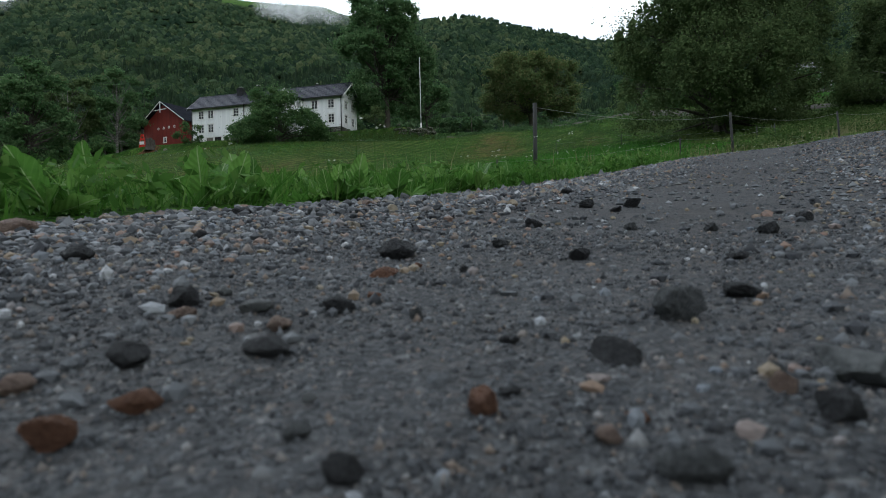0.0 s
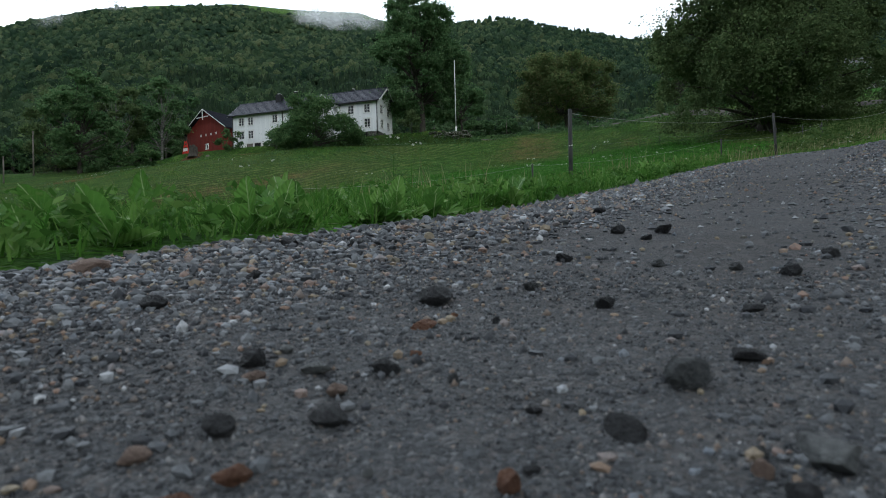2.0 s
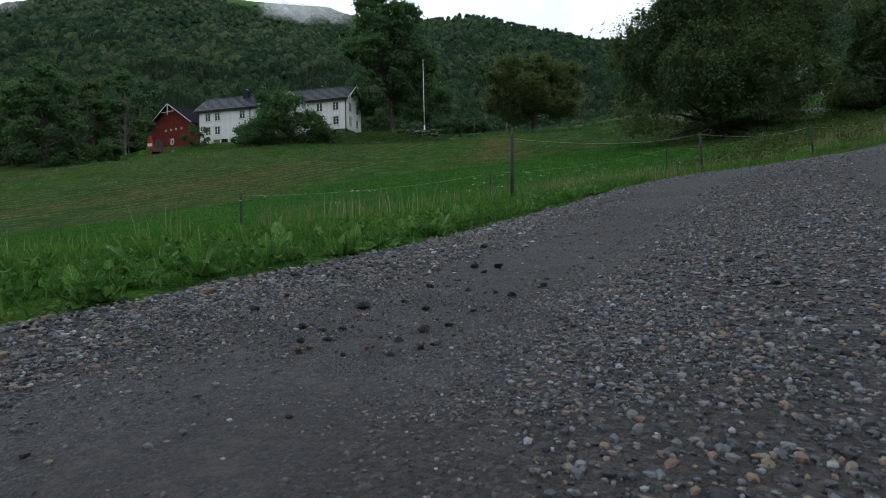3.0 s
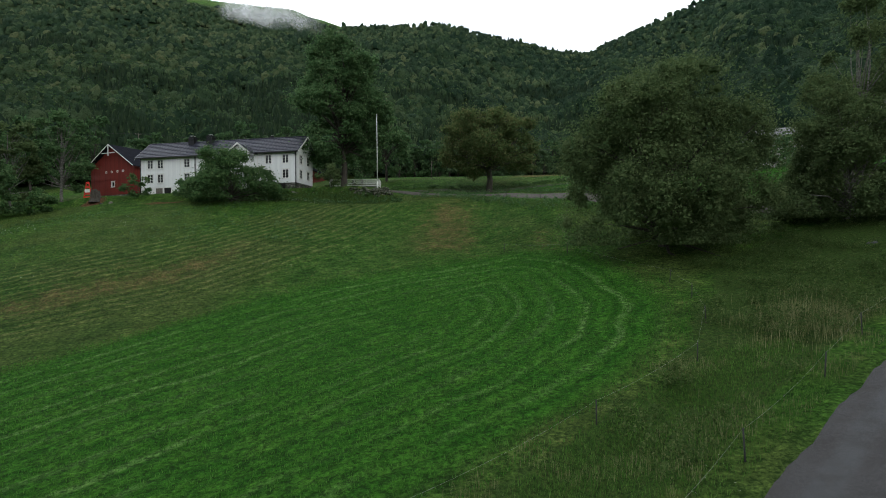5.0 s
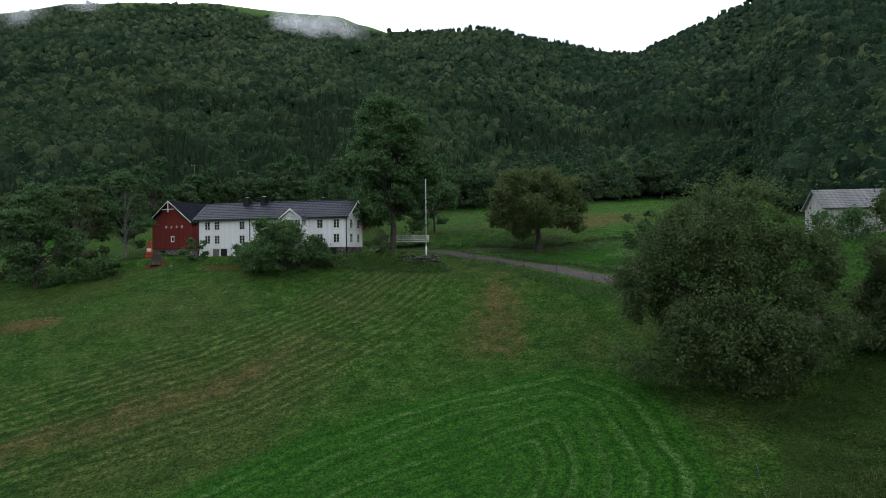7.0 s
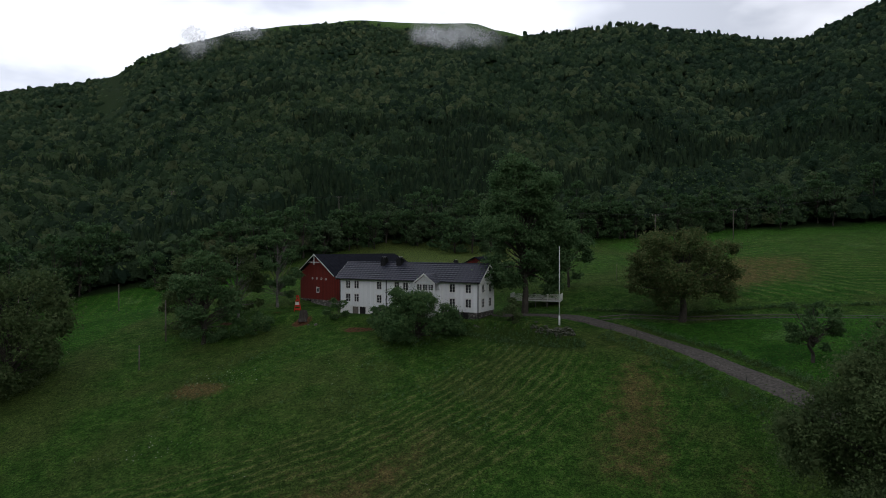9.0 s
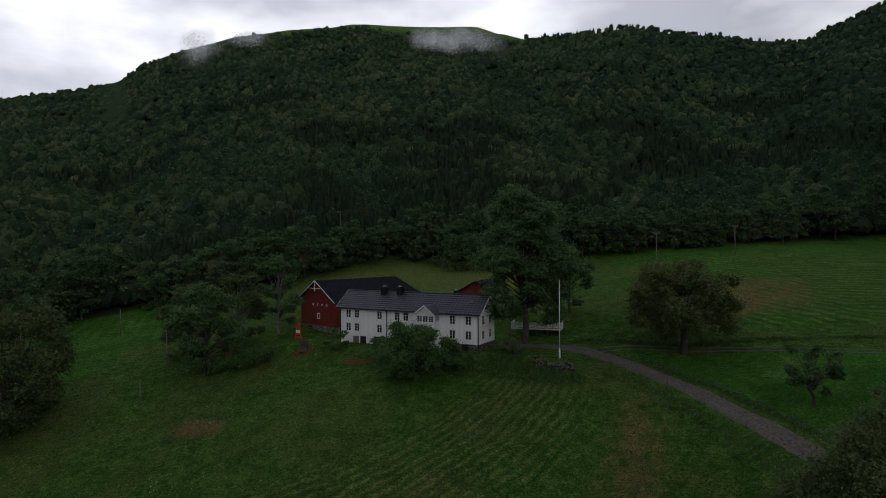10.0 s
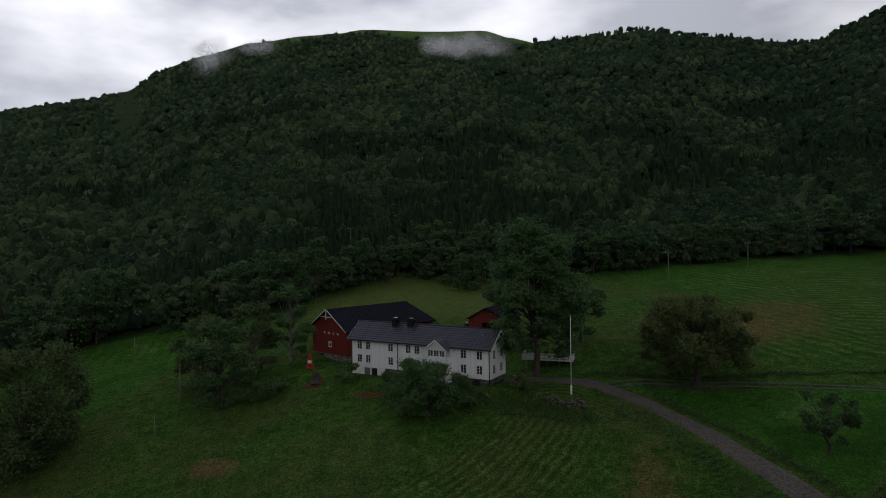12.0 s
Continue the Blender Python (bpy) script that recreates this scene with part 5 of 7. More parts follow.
def tree(name, x, y, height, width, low, leaf, bark, leaves, size, seed, label, category="tree", r0=0.25, droop=0.0, tip=1.0, boughs=16, fat=1.0, count=26, group=""):
    rng = np.random.default_rng(seed)
    t = thing(name, pose(x, y, ground_at(x, y) - 0.05, 0, 0, rng.uniform(0, 360)), label, category, group)
    pts, way, mids, core_v, core_f = crown_points(rng, leaves, height, width, low, droop, tip, boughs, fat)
    ok = pts[:, 2] > 0.1
    part("trunk", limbs(rng, height, low, np.concatenate([mids, pts[rng.integers(0, len(pts), count)]]), r0, count + boughs), bark, t)
    share("crown", crown_mesh("crown", leaf_quads(rng, pts[ok], size, 0, 0.7, way[ok]), core_v, core_f, leaf), t)
    return t


tree("tall_maple", -9.2, 89.3, 22.4, 14.6, 4.4, L_MAPLE, M_BARK, 70000, 0.18, 11, "tall dark green maple beside the terrace", r0=0.42, tip=0.85, boughs=52, fat=0.92, count=20)
tree("russet_maple", 12.7, 88.8, 11.6, 15.4, 3.2, L_RUSSET, M_BARK, 52000, 0.15, 12, "broad maple with reddish-green leaves", r0=0.42, boughs=40, fat=0.8, count=26)
tree("leafy_tree", -3.5, 103.5, 11.5, 9.5, 2.6, L_MAPLE, M_BARK, 11000, 0.2, 13, "leafy tree behind the terrace", r0=0.2, tip=0.8)
tree("willow", 20.3, 43.6, 13.4, 14.6, -0.6, L_WILLOW, M_BARK, 140000, 0.098, 14, "broad drooping grey-green willow by the ditch", r0=0.4, droop=0.6, boughs=54, fat=0.9, count=30)
tree("birch", 34.2, 43.4, 9.0, 9.8, -0.5, L_WILLOW, M_BIRCH, 84000, 0.098, 15, "spreading birch with hanging twigs by the ditch", r0=0.22, droop=0.7, boughs=40, fat=0.9, count=30)
tree("birch", 37.4, 46.0, 17.0, 9.0, 1.8, L_WILLOW, M_BIRCH, 26000, 0.11, 16, "tall airy birch with hanging twigs", r0=0.2, droop=0.9, tip=0.7, boughs=20, fat=0.8)
tree("birch", 46.0, 52.0, 17.0, 9.0, 1.5, L_WILLOW, M_BIRCH, 16000, 0.13, 35, "tall airy birch with hanging twigs", r0=0.2, droop=0.9, tip=0.7, boughs=20, fat=0.8)
tree("apple_tree", 22.6, 69.0, 6.6, 6.2, 1.2, L_DARK, M_BARK, 9000, 0.11, 17, "small dark-leaved fruit tree in the grass", r0=0.16, boughs=14, fat=0.8)
tree("lilac_bush", -22.3, 78.0, 5.7, 12.0, -1.6, L_DARK, M_BARK, 52000, 0.125, 18, "large round dark green lilac bush", "bush", 0.2, boughs=26, fat=0.95)
tree("shrub", -27.5, 81.5, 3.6, 3.6, 0.0, L_MAPLE, M_BARK, 2600, 0.13, 19, "leafy green shrub before the house", "bush", 0.06, boughs=9, count=8)
tree("shrub", -30.0, 83.0, 3.2, 3.0, 0.0, L_MAPLE, M_BARK, 2200, 0.13, 20, "leafy green shrub before the house", "bush", 0.06, boughs=8, count=8)
tree("shrub", -37.4, 84.4, 3.0, 3.8, 0.0, L_DARK, M_BARK, 2200, 0.13, 21, "dark shrub at the house corner", "bush", 0.05, boughs=8, count=8)
tree("shrub", -9.8, 80.8, 3.0, 4.4, 0.0, L_WILLOW, M_BARK, 2600, 0.12, 22, "grey-green shrub on the stone bank", "bush", 0.05, boughs=9, count=10)
tree("ash_tree", -56.5, 78.0, 15.5, 10.0, 1.0, L_MAPLE, M_BARK, 22000, 0.18, 23, "dark leafy ash on the slope", r0=0.28, tip=0.8, boughs=22)
tree("birch", -58.0, 89.0, 13.0, 9.0, 1.0, L_WILLOW, M_BIRCH, 16000, 0.17, 24, "leafy birch beside the barn", r0=0.22, tip=0.8)
tree("birch", -54.0, 95.0, 14.5, 9.0, 1.0, L_MAPLE, M_BIRCH, 16000, 0.17, 25, "leafy birch beside the barn", r0=0.22, tip=0.8)
tree("ash_tree", -64.0, 84.0, 12.0, 10.0, 0.3, L_WILLOW, M_BARK, 15000, 0.18, 26, "dark leafy ash on the slope", r0=0.25)
tree("willow", -75.0, 62.5, 16.0, 14.0, -0.2, L_WILLOW, M_BARK, 26000, 0.20, 27, "broad grey-green willow at the field edge", r0=0.35, droop=1.0, boughs=30)
tree("hazel_bush", -50.5, 82.0, 3.0, 6.5, 0.0, L_DARK, M_BARK, 4000, 0.17, 28, "low dark hazel bush", "bush", 0.06, boughs=12, count=8)

tree("hazel_bush", 47.0, 73.0, 3.6, 8.0, 0.0, L_MAPLE, M_BARK, 5000, 0.15, 29, "leafy hazel bush below the old house", "bush", 0.06, boughs=12, count=8)


# ---- the woods on the hills ----
def lumps(rng, x, y, z, tall, wide, level, rough):
    """Uneven domed crowns, one a place, open below: corners and faces."""
    v, f = ball(level)
    f = f[v[f].mean(1)[:, 2] > -0.45]
    n = len(x)
    p = v[None] * (1 + rough * rng.normal(size=(n, len(v), 1)))
    a = rng.uniform(0, 6.283, n)
    c, e = np.cos(a)[:, None], np.sin(a)[:, None]
    p = np.stack([p[:, :, 0] * c - p[:, :, 1] * e, p[:, :, 0] * e + p[:, :, 1] * c, p[:, :, 2]], axis=2)
    p = p * np.stack([wide / 2, wide / 2, tall * 0.5], axis=1)[:, None, :] + np.stack([x, y, z + tall * 0.5], axis=1)[:, None, :]
    faces = f[None] + (np.arange(n) * len(v))[:, None, None]
    return p.reshape(-1, 3), faces.reshape(-1, 3)


def spires(rng, x, y, z, tall, wide, tiers=4, sides=6):
    """Spruces: stacked ragged skirts that narrow to a point."""
    n = len(x)
    a = np.linspace(0, 6.28319, sides, endpoint=False)
    verts, faces = [], []
    for t in range(tiers):
        low, top = 0.06 + 0.84 * t / tiers, min(1.0, 0.06 + 0.84 * (t + 1.9) / tiers)
        r = (1 - low) * 0.5
        ang = a[None] + rng.uniform(0, 6.28, (n, 1))
        rr = r * wide[:, None] * rng.uniform(0.65, 1.2, (n, sides))
        ring = np.stack([x[:, None] + np.cos(ang) * rr, y[:, None] + np.sin(ang) * rr, z[:, None] + low * tall[:, None] + rng.uniform(-0.25, 0.25, (n, sides))], axis=2)
        tip = np.stack([x, y, z + top * tall], axis=1)[:, None, :]
        verts.append(np.concatenate([ring, tip], axis=1))
        i = np.arange(sides)
        faces.append(np.stack([i, (i + 1) % sides, np.full(sides, sides)], axis=1) + t * (sides + 1))
    v = np.concatenate(verts, axis=1)
    f = np.concatenate(faces)[None] + (np.arange(n) * tiers * (sides + 1))[:, None, None]
    return v.reshape(-1, 3), f.reshape(-1, 3)


# the spruce plantation: bearing, and the distances between which it stands
SPRUCE_B = np.array([-60, -48, -44, -39, -34, -28, -22, -13.5, -8, -2.7, 2, 5, 12, 20, 40.0])
SPRUCE_LOW = np.array([150, 157, 161, 163, 165, 166, 173, 181, 185, 198, 225, 255, 290, 310, 300.0])
SPRUCE_TOP = np.array([154, 166, 183, 190, 206, 250, 238, 265, 237, 235, 280, 324, 381, 361, 330.0])


def woods():
    rng = np.random.default_rng(5)
    total, xs, ys, n = 40000, [], [], 0
    while n < total:
        m = 60000
        b = rng.uniform(-62, 48, m)
        r = np.exp(rng.uniform(math.log(95.0), math.log(1200.0), m))
        edge, top = np.interp(b, EDGE_B, EDGE_R), np.interp(b, BEAR, CREST_R)
        bald = (b < -7) & (b > -42) & (r > top * (0.955 - 0.05 * (b > -21) + 0.012 * np.sin(b * 3)))
        keep = (r > edge + 8) & (r < top * 1.015) & ~bald
        keep &= rng.uniform(0, 1, m) < np.clip(0.34 + r / 640, 0, 1)
        xs.append((r * np.sin(np.radians(b)))[keep])
        ys.append((r * np.cos(np.radians(b)))[keep])
        n += int(keep.sum())
    x, y = np.concatenate(xs)[:total], np.concatenate(ys)[:total]
    r, b = np.hypot(x, y), np.degrees(np.arctan2(x, y))
    edge = np.interp(b, EDGE_B, EDGE_R)
    z = height(x, y) - 0.6 - 1.4 * (r > 550)
    wave = 14 * fbm(x / 30, y / 30, 3.0)
    band = (r + wave > np.interp(b, SPRUCE_B, SPRUCE_LOW)) & (r + wave < np.interp(b, SPRUCE_B, SPRUCE_TOP)) & (fbm(x / 26, y / 26, 21.0) > -0.14)
    for pb, pr, pw in ((-24.6, 329, 24), (-19.2, 339, 20), (-12.6, 324, 26), (-14.7, 280, 24), (2.3, 342, 30), (-32, 420, 30), (14, 470, 36), (-46, 330, 30)):
        px, py = pr * math.sin(math.radians(pb)), pr * math.cos(math.radians(pb))
        band |= ((x - px) / 1.6) ** 2 + (y - py) ** 2 < (pw * (0.8 + 0.8 * fbm(x / 20, y / 20, pb))) ** 2
    spruce = (band & (rng.uniform(0, 1, total) < 0.94)) | (rng.uniform(0, 1, total) < 0.03)
    spruce |= (r > np.interp(b, BEAR, CREST_R) * 0.97) & (b > -6) & (rng.uniform(0, 1, total) < 0.6)
    tall = rng.uniform(4.4, 7.6, total) * np.where(rng.uniform(0, 1, total) < 0.12, 1.35, 1.0)
    wide = rng.uniform(3.8, 6.6, total) * np.clip(0.86 + r / 2600, 0.9, 1.25)
    pick = ~spruce
    pine = pick & (fbm(x / 38, y / 38, 51.0) + rng.normal(size=total) * 0.13 > np.interp(b, [-50, 0, 12, 30], [0.20, 0.12, -0.05, -0.08]))
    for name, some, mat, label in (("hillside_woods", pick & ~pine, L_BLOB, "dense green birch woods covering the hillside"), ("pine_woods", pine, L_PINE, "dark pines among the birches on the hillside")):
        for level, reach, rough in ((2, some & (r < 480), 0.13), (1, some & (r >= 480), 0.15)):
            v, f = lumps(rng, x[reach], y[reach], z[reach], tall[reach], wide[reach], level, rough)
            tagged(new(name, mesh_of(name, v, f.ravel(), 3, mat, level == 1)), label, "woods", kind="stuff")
    near = pick & (r < 400)
    k = 22
    d = rng.normal(size=(int(near.sum()), k, 3))
    d[:, :, 2] = np.abs(d[:, :, 2]) - 0.25
    d /= np.linalg.norm(d, axis=2)[:, :, None]
    c = d * np.stack([wide[near] / 2, wide[near] / 2, tall[near] / 2], axis=1)[:, None, :] * rng.uniform(0.9, 1.15, (len(d), k, 1)) + np.stack([x[near], y[near], z[near] + tall[near] / 2], axis=1)[:, None, :]
    tagged(new("woodland_leaves", leaf_mesh("woodland_leaves", leaf_quads(rng, c.reshape(-1, 3), 0.55, 0.0, 0.7, d.reshape(-1, 3)), L_WOOD)), "leafy twigs of the nearer woods", "woods", kind="stuff")
    st = rng.uniform(5.0, 9.5, total)
    v, f = spires(rng, x[spruce], y[spruce], z[spruce], st[spruce] * np.clip(1.1 - r[spruce] / 2500, 0.6, 1), st[spruce] * 0.52)
    tagged(new("spruce_woods", mesh_of("spruce_woods", v, f.ravel(), 3, L_SPRUCE, False)), "dark spruce plantation on the lower hillside", "woods", kind="stuff")


def woodland_edge():
    """The larger leafy trees along the foot of the woods."""
    rng = np.random.default_rng(15)
    kinds = []
    for k, (h, w, low, leaf) in enumerate(((13, 9.5, 0.6, L_EDGE), (15, 9.0, 1.0, L_EDGE), (10.5, 9.0, 0.2, L_EDGE), (12, 7.0, 0.8, L_EDGEPALE), (8, 7.5, 0.0, L_EDGEPALE))):
        b = -46.0 + 14 * k
        r = float(np.interp(b, EDGE_B, EDGE_R)) + 5
        kinds.append((tree("woodland_tree", r * math.sin(math.radians(b)), r * math.cos(math.radians(b)), h, w, low, leaf, M_BARK, 3000, 0.32, 60 + k, "leafy broad-crowned tree at the foot of the woods", r0=0.2, boughs=13, fat=1.0, count=4, group="trees at the foot of the woods"), h))
    spots = [(b, float(rng.uniform(1, 16)), -1) for b in np.arange(-52, 26, 0.82)] + [(-13.0, -4, 2), (-11.5, -2, 0), (-9.4, -3, 4), (-4.5, -3, 0), (-1.0, 0, 1), (3.0, 2, 2), (8.3, 3, 1)]
    for b, into, k in spots:
        b += rng.normal() * 0.2
        r = float(np.interp(b, EDGE_B, EDGE_R)) + into
        x, y = r * math.sin(math.radians(b)), r * math.cos(math.radians(b))
        ob, _ = kinds[k if k >= 0 else int(rng.integers(5))]
        q = rng.uniform(0.7, 1.12)
        copy_thing(ob, pose(x, y, ground_at(x, y) - 0.1, 0, 0, rng.uniform(0, 360)) @ Matrix.Diagonal((q * rng.uniform(0.9, 1.15), q, q, 1)))


L_EDGE = leaf_mat("woodland_edge_leaves", (0.047, 0.097, 0.043), (0.081, 0.150, 0.062), (0.131, 0.206, 0.087), 0.4)
L_EDGEPALE = leaf_mat("pale_woodland_leaves", (0.067, 0.118, 0.056), (0.106, 0.168, 0.082), (0.155, 0.220, 0.113), 0.4)
woodland_edge()
woods()


# ---- flagpole, terrace, walls, poles and fences ----
def flagpole():
    x, y = -3.66, 82.4
    z = ground_at(x, y)
    f = thing("flagpole", pose(x, y, z), "tall slender white flagpole without a flag", "flagpole")
    bm = bmesh.new()
    rod(bm, (0, 0, -0.4), (0, 0, 1.25), 0.12, 0.11, 12)
    part("pole_foot", bm, M_TRIM, f)
    bm = bmesh.new()
    rod(bm, (0, 0, 1.25), (0, 0, 10.5), 0.068, 0.038, 12)
    part("pole", bm, M_TRIM, f)
    bm = bmesh.new()
    bmesh.ops.create_uvsphere(bm, u_segments=10, v_segments=8, radius=0.085, matrix=Matrix.Translation((0, 0, 10.57)))
    part("finial", bm, M_TRIM, f)


def terrace():
    x0, y0, z0, w, d = -12.2, 95.3, 19.0, 7.9, 2.9
    t = thing("terrace", pose(x0, y0, z0, 0, 0, -3), "raised wooden terrace with a white picket railing", "terrace")
    n = 24
    me = bar_mesh("deck_board", [(0, w / n - 0.012, 0, d, -0.04, 0)], M_WOOD)
    for i in range(n):
        share("deck_board", me, t, pose(i * w / n, 0, 0))
    bm = bmesh.new()
    box(bm, 0, w, 0.001, 0.06, -0.26, -0.042)
    box(bm, w - 0.06, w - 0.001, 0.06, d, -0.26, -0.042)
    part("fascia", bm, M_TRIM, t)
    leg = bar_mesh("leg", [(-0.06, 0.06, -0.06, 0.06, -2.6, -0.26)], M_WOOD)
    for i in range(5):
        for yy in (0.3, d - 0.3):
            share("leg", leg, t, pose(0.3 + i * (w - 0.6) / 4, yy, 0))
    picket = bar_mesh("picket", [(-0.035, 0.035, -0.012, 0.012, 0.08, 0.78)], M_TRIM)
    post = bar_mesh("railing_post", [(-0.05, 0.05, -0.05, 0.05, 0.001, 0.92)], M_TRIM)
    for (ax, ay), (bx, by), k in (((0, 0.03), (w, 0.03), 48), ((w - 0.03, 0.1), (w - 0.03, d), 24), ((0.03, 0.1), (0.03, d), 24)):
        ang = math.degrees(math.atan2(by - ay, bx - ax))
        for i in range(k + 1):
            kind, me = ("railing_post", post) if i % 12 == 0 else ("picket", picket)
            share(kind, me, t, pose(ax + (bx - ax) * i / k, ay + (by - ay) * i / k, 0, 0, 0, ang))
        ln = math.hypot(bx - ax, by - ay)
        for z in (0.1, 0.79):
            rail = bar_mesh("rail", [(0.05, ln - 0.05, -0.022, 0.022, z, z + 0.07)], M_TRIM)
            share("rail", rail, t, pose(ax, ay, 0, 0, 0, ang))
    chair_x = 2.2
    for k in range(3):
        c = thing("garden_chair", t.matrix_basis @ pose(chair_x + k * 1.35, 1.6, 0.0, 0, 0, 160 + 30 * k), "dark garden chair on the terrace", "chair", "chairs on the terrace")
        bm = bmesh.new()
        box(bm, -0.24, 0.24, -0.24, 0.24, 0.42, 0.46)
        part("seat", bm, M_POST, c)
        bm = bmesh.new()
        box(bm, -0.24, 0.24, 0.2, 0.24, 0.46, 0.95)
        part("backrest", bm, M_POST, c)
        for sx in (-0.21, 0.21):
            for sy in (-0.21, 0.21):
                bm = bmesh.new()
                box(bm, sx - 0.02, sx + 0.02, sy - 0.02, sy + 0.02, 0.0, 0.42)
                part("leg", bm, M_POST, c)


STONE_MESHES = []


def stone_meshes():
    """A few angular stones of about one metre across, to be scaled."""
    rng = np.random.default_rng(40)
    for k in range(9):
        v, f = ball(2)
        cut = rng.normal(size=(11, 3))
        cut /= np.linalg.norm(cut, axis=1)[:, None]
        p = v * 0.62
        for c in cut:
            d = p @ c
            lim = rng.uniform(0.33, 0.47)
            p = p - np.outer(np.maximum(d - lim, 0), c)
        p = (p + 0.012 * rng.normal(size=p.shape)) * rng.uniform(0.75, 1.2, 3) * (1, 1, 0.72)
        STONE_MESHES.append(mesh_of("stone", p, f.ravel(), 3, M_STONE, False))


stone_meshes()


def dry_wall():
    rng = np.random.default_rng(8)
    mossy = [me.copy() for me in STONE_MESHES]
    for me in mossy:
        me.materials.clear()
        me.materials.append(M_MOSSY)
    w = thing("dry_stone_wall", pose(-8, 79.9, ground_at(-8, 79.9)), "low mossy dry stone wall under the lawn", "wall")
    for i in range(130):
        x = rng.uniform(-7.5, -1.2) if i % 6 else rng.uniform(-16.0, -7.0)
        y = 78.75 - 0.159 * x + rng.normal() * 0.14 + (0.5 if x > -3 else 0.0)
        z = ground_at(x, y - 0.5) + rng.uniform(0.0, 1.15 if x > -7 else 0.4)
        s = rng.uniform(0.28, 0.6)
        share("stone", mossy[i % 9], w, w.matrix_basis.inverted() @ pose(x, y, z, rng.uniform(-25, 25), rng.uniform(-25, 25), rng.uniform(0, 360)) @ Matrix.Diagonal((s * 1.3, s, s, 1)))


def boulders():
    rng = np.random.default_rng(9)
    for x, y, s, lab in ((-42.0, 83.8, 0.4, "pale boulder lying in the grass"), (-40.6, 83.6, 0.5, "pale boulder lying in the grass"), (-11.4, 89.4, 0.8, "grey boulder at the foot of the maple"), (-12.3, 88.6, 0.6, "grey boulder at the foot of the maple"), (31.0, 37.0, 0.4, "grey boulder by the ditch")):
        ob = new("boulder", STONE_MESHES[int(rng.integers(9))])
        ob.matrix_basis = pose(x, y, ground_at(x, y) + 0.08 * s, 10, -8, rng.uniform(0, 360)) @ Matrix.Diagonal((s * 1.3, s, s, 1))
        tagged(ob, lab, "boulder")


def stump():
    x, y = -43.6, 85.3
    s = thing("tree_stump", pose(x, y, ground_at(x, y)), "dark broken tree stump on bare earth", "stump")
    bm = bmesh.new()
    rng = np.random.default_rng(3)
    n = 14
    rows = []
    for z, r in ((-0.3, 0.95), (0.25, 0.72), (0.9, 0.6), (1.35, 0.55)):
        rows.append([bm.verts.new((math.cos(6.283 * i / n) * r * rng.uniform(0.82, 1.18), math.sin(6.283 * i / n) * r * rng.uniform(0.82, 1.18), z + (rng.uniform(-0.3, 0.35) if z > 1 else 0))) for i in range(n)])
    for a, b in zip(rows[:-1], rows[1:]):
        for i in range(n):
            bm.faces.new((a[i], a[(i + 1) % n], b[(i + 1) % n], b[i]))
    c = bm.verts.new((0, 0, 1.0))
    for i in range(n):
        bm.faces.new((rows[-1][i], rows[-1][(i + 1) % n], c))
    part("stump", bm, M_BARK, s)


def red_stand():
    x, y = -47.6, 90.6
    s = thing("red_stand", pose(x, y, ground_at(x, y), 0, 0, -12), "tapering red-painted garden stand with a white panel", "stand")
    for sx in (-1, 1):
        bm = bmesh.new()
        prism(bm, [(sx * 0.75 - 0.06, -0.1), (sx * 0.75 + 0.06, -0.1), (sx * 0.16 + 0.05, 2.7), (sx * 0.16 - 0.05, 2.7)], "y", -0.05, 0.05)
        part("side_rail", bm, M_REDPAINT, s)
    for z in (0.35, 0.9, 1.9, 2.5):
        bm = bmesh.new()
        w = 0.75 - 0.59 * z / 2.7
        box(bm, -w, w, -0.09, -0.052, z - 0.16, z + 0.16)
        part("slat", bm, M_REDPAINT, s)
    bm = bmesh.new()
    box(bm, -0.42, 0.42, -0.12, -0.092, 1.08, 1.55)
    part("panel", bm, M_TRIM, s, "white panel")


def utility_pole(x, y, h, arm=True, r=0.11, label="grey wooden power pole with a crossarm"):
    p = thing("power_pole", pose(x, y, ground_at(x, y), 0, 0, 20), label, "pole", "power poles")
    bm = bmesh.new()
    rod(bm, (0, 0, -0.6), (0, 0, h), r * 1.25, r * 0.8, 9)
    part("pole", bm, M_WOOD, p)
    if arm:
        bm = bmesh.new()
        box(bm, -0.8, 0.8, -0.06, 0.06, h - 0.42, h - 0.3)
        part("crossarm", bm, M_WOOD, p)
        for sx in (-0.7, 0.7):
            bm = bmesh.new()
            rod(bm, (sx, 0, h - 0.3), (sx, 0, h - 0.08), 0.04, 0.05)
            part("insulator", bm, M_TRIM, p)
    return x, y, ground_at(x, y) + h


def tube(bm, pts, r, sides=5):
    """One unbroken round wire through the points."""
    old = None
    for i, p in enumerate(pts):
        way = (pts[min(i + 1, len(pts) - 1)] - pts[max(i - 1, 0)]).to_track_quat("Z", "Y")
        ring = [bm.verts.new(p + way @ Vector((r * math.cos(6.28319 * k / sides), r * math.sin(6.28319 * k / sides), 0))) for k in range(sides)]
        if old:
            for k in range(sides):
                bm.faces.new((old[k], old[(k + 1) % sides], ring[(k + 1) % sides], ring[k])).smooth = True
        old = ring


def sag_line(bm, a, b, drop, r, n=14):
    a, b = Vector(a), Vector(b)
    pts = [a.lerp(b, i / n) - Vector((0, 0, drop * 4 * (i / n) * (1 - i / n))) for i in range(n + 1)]
    tube(bm, pts, r)


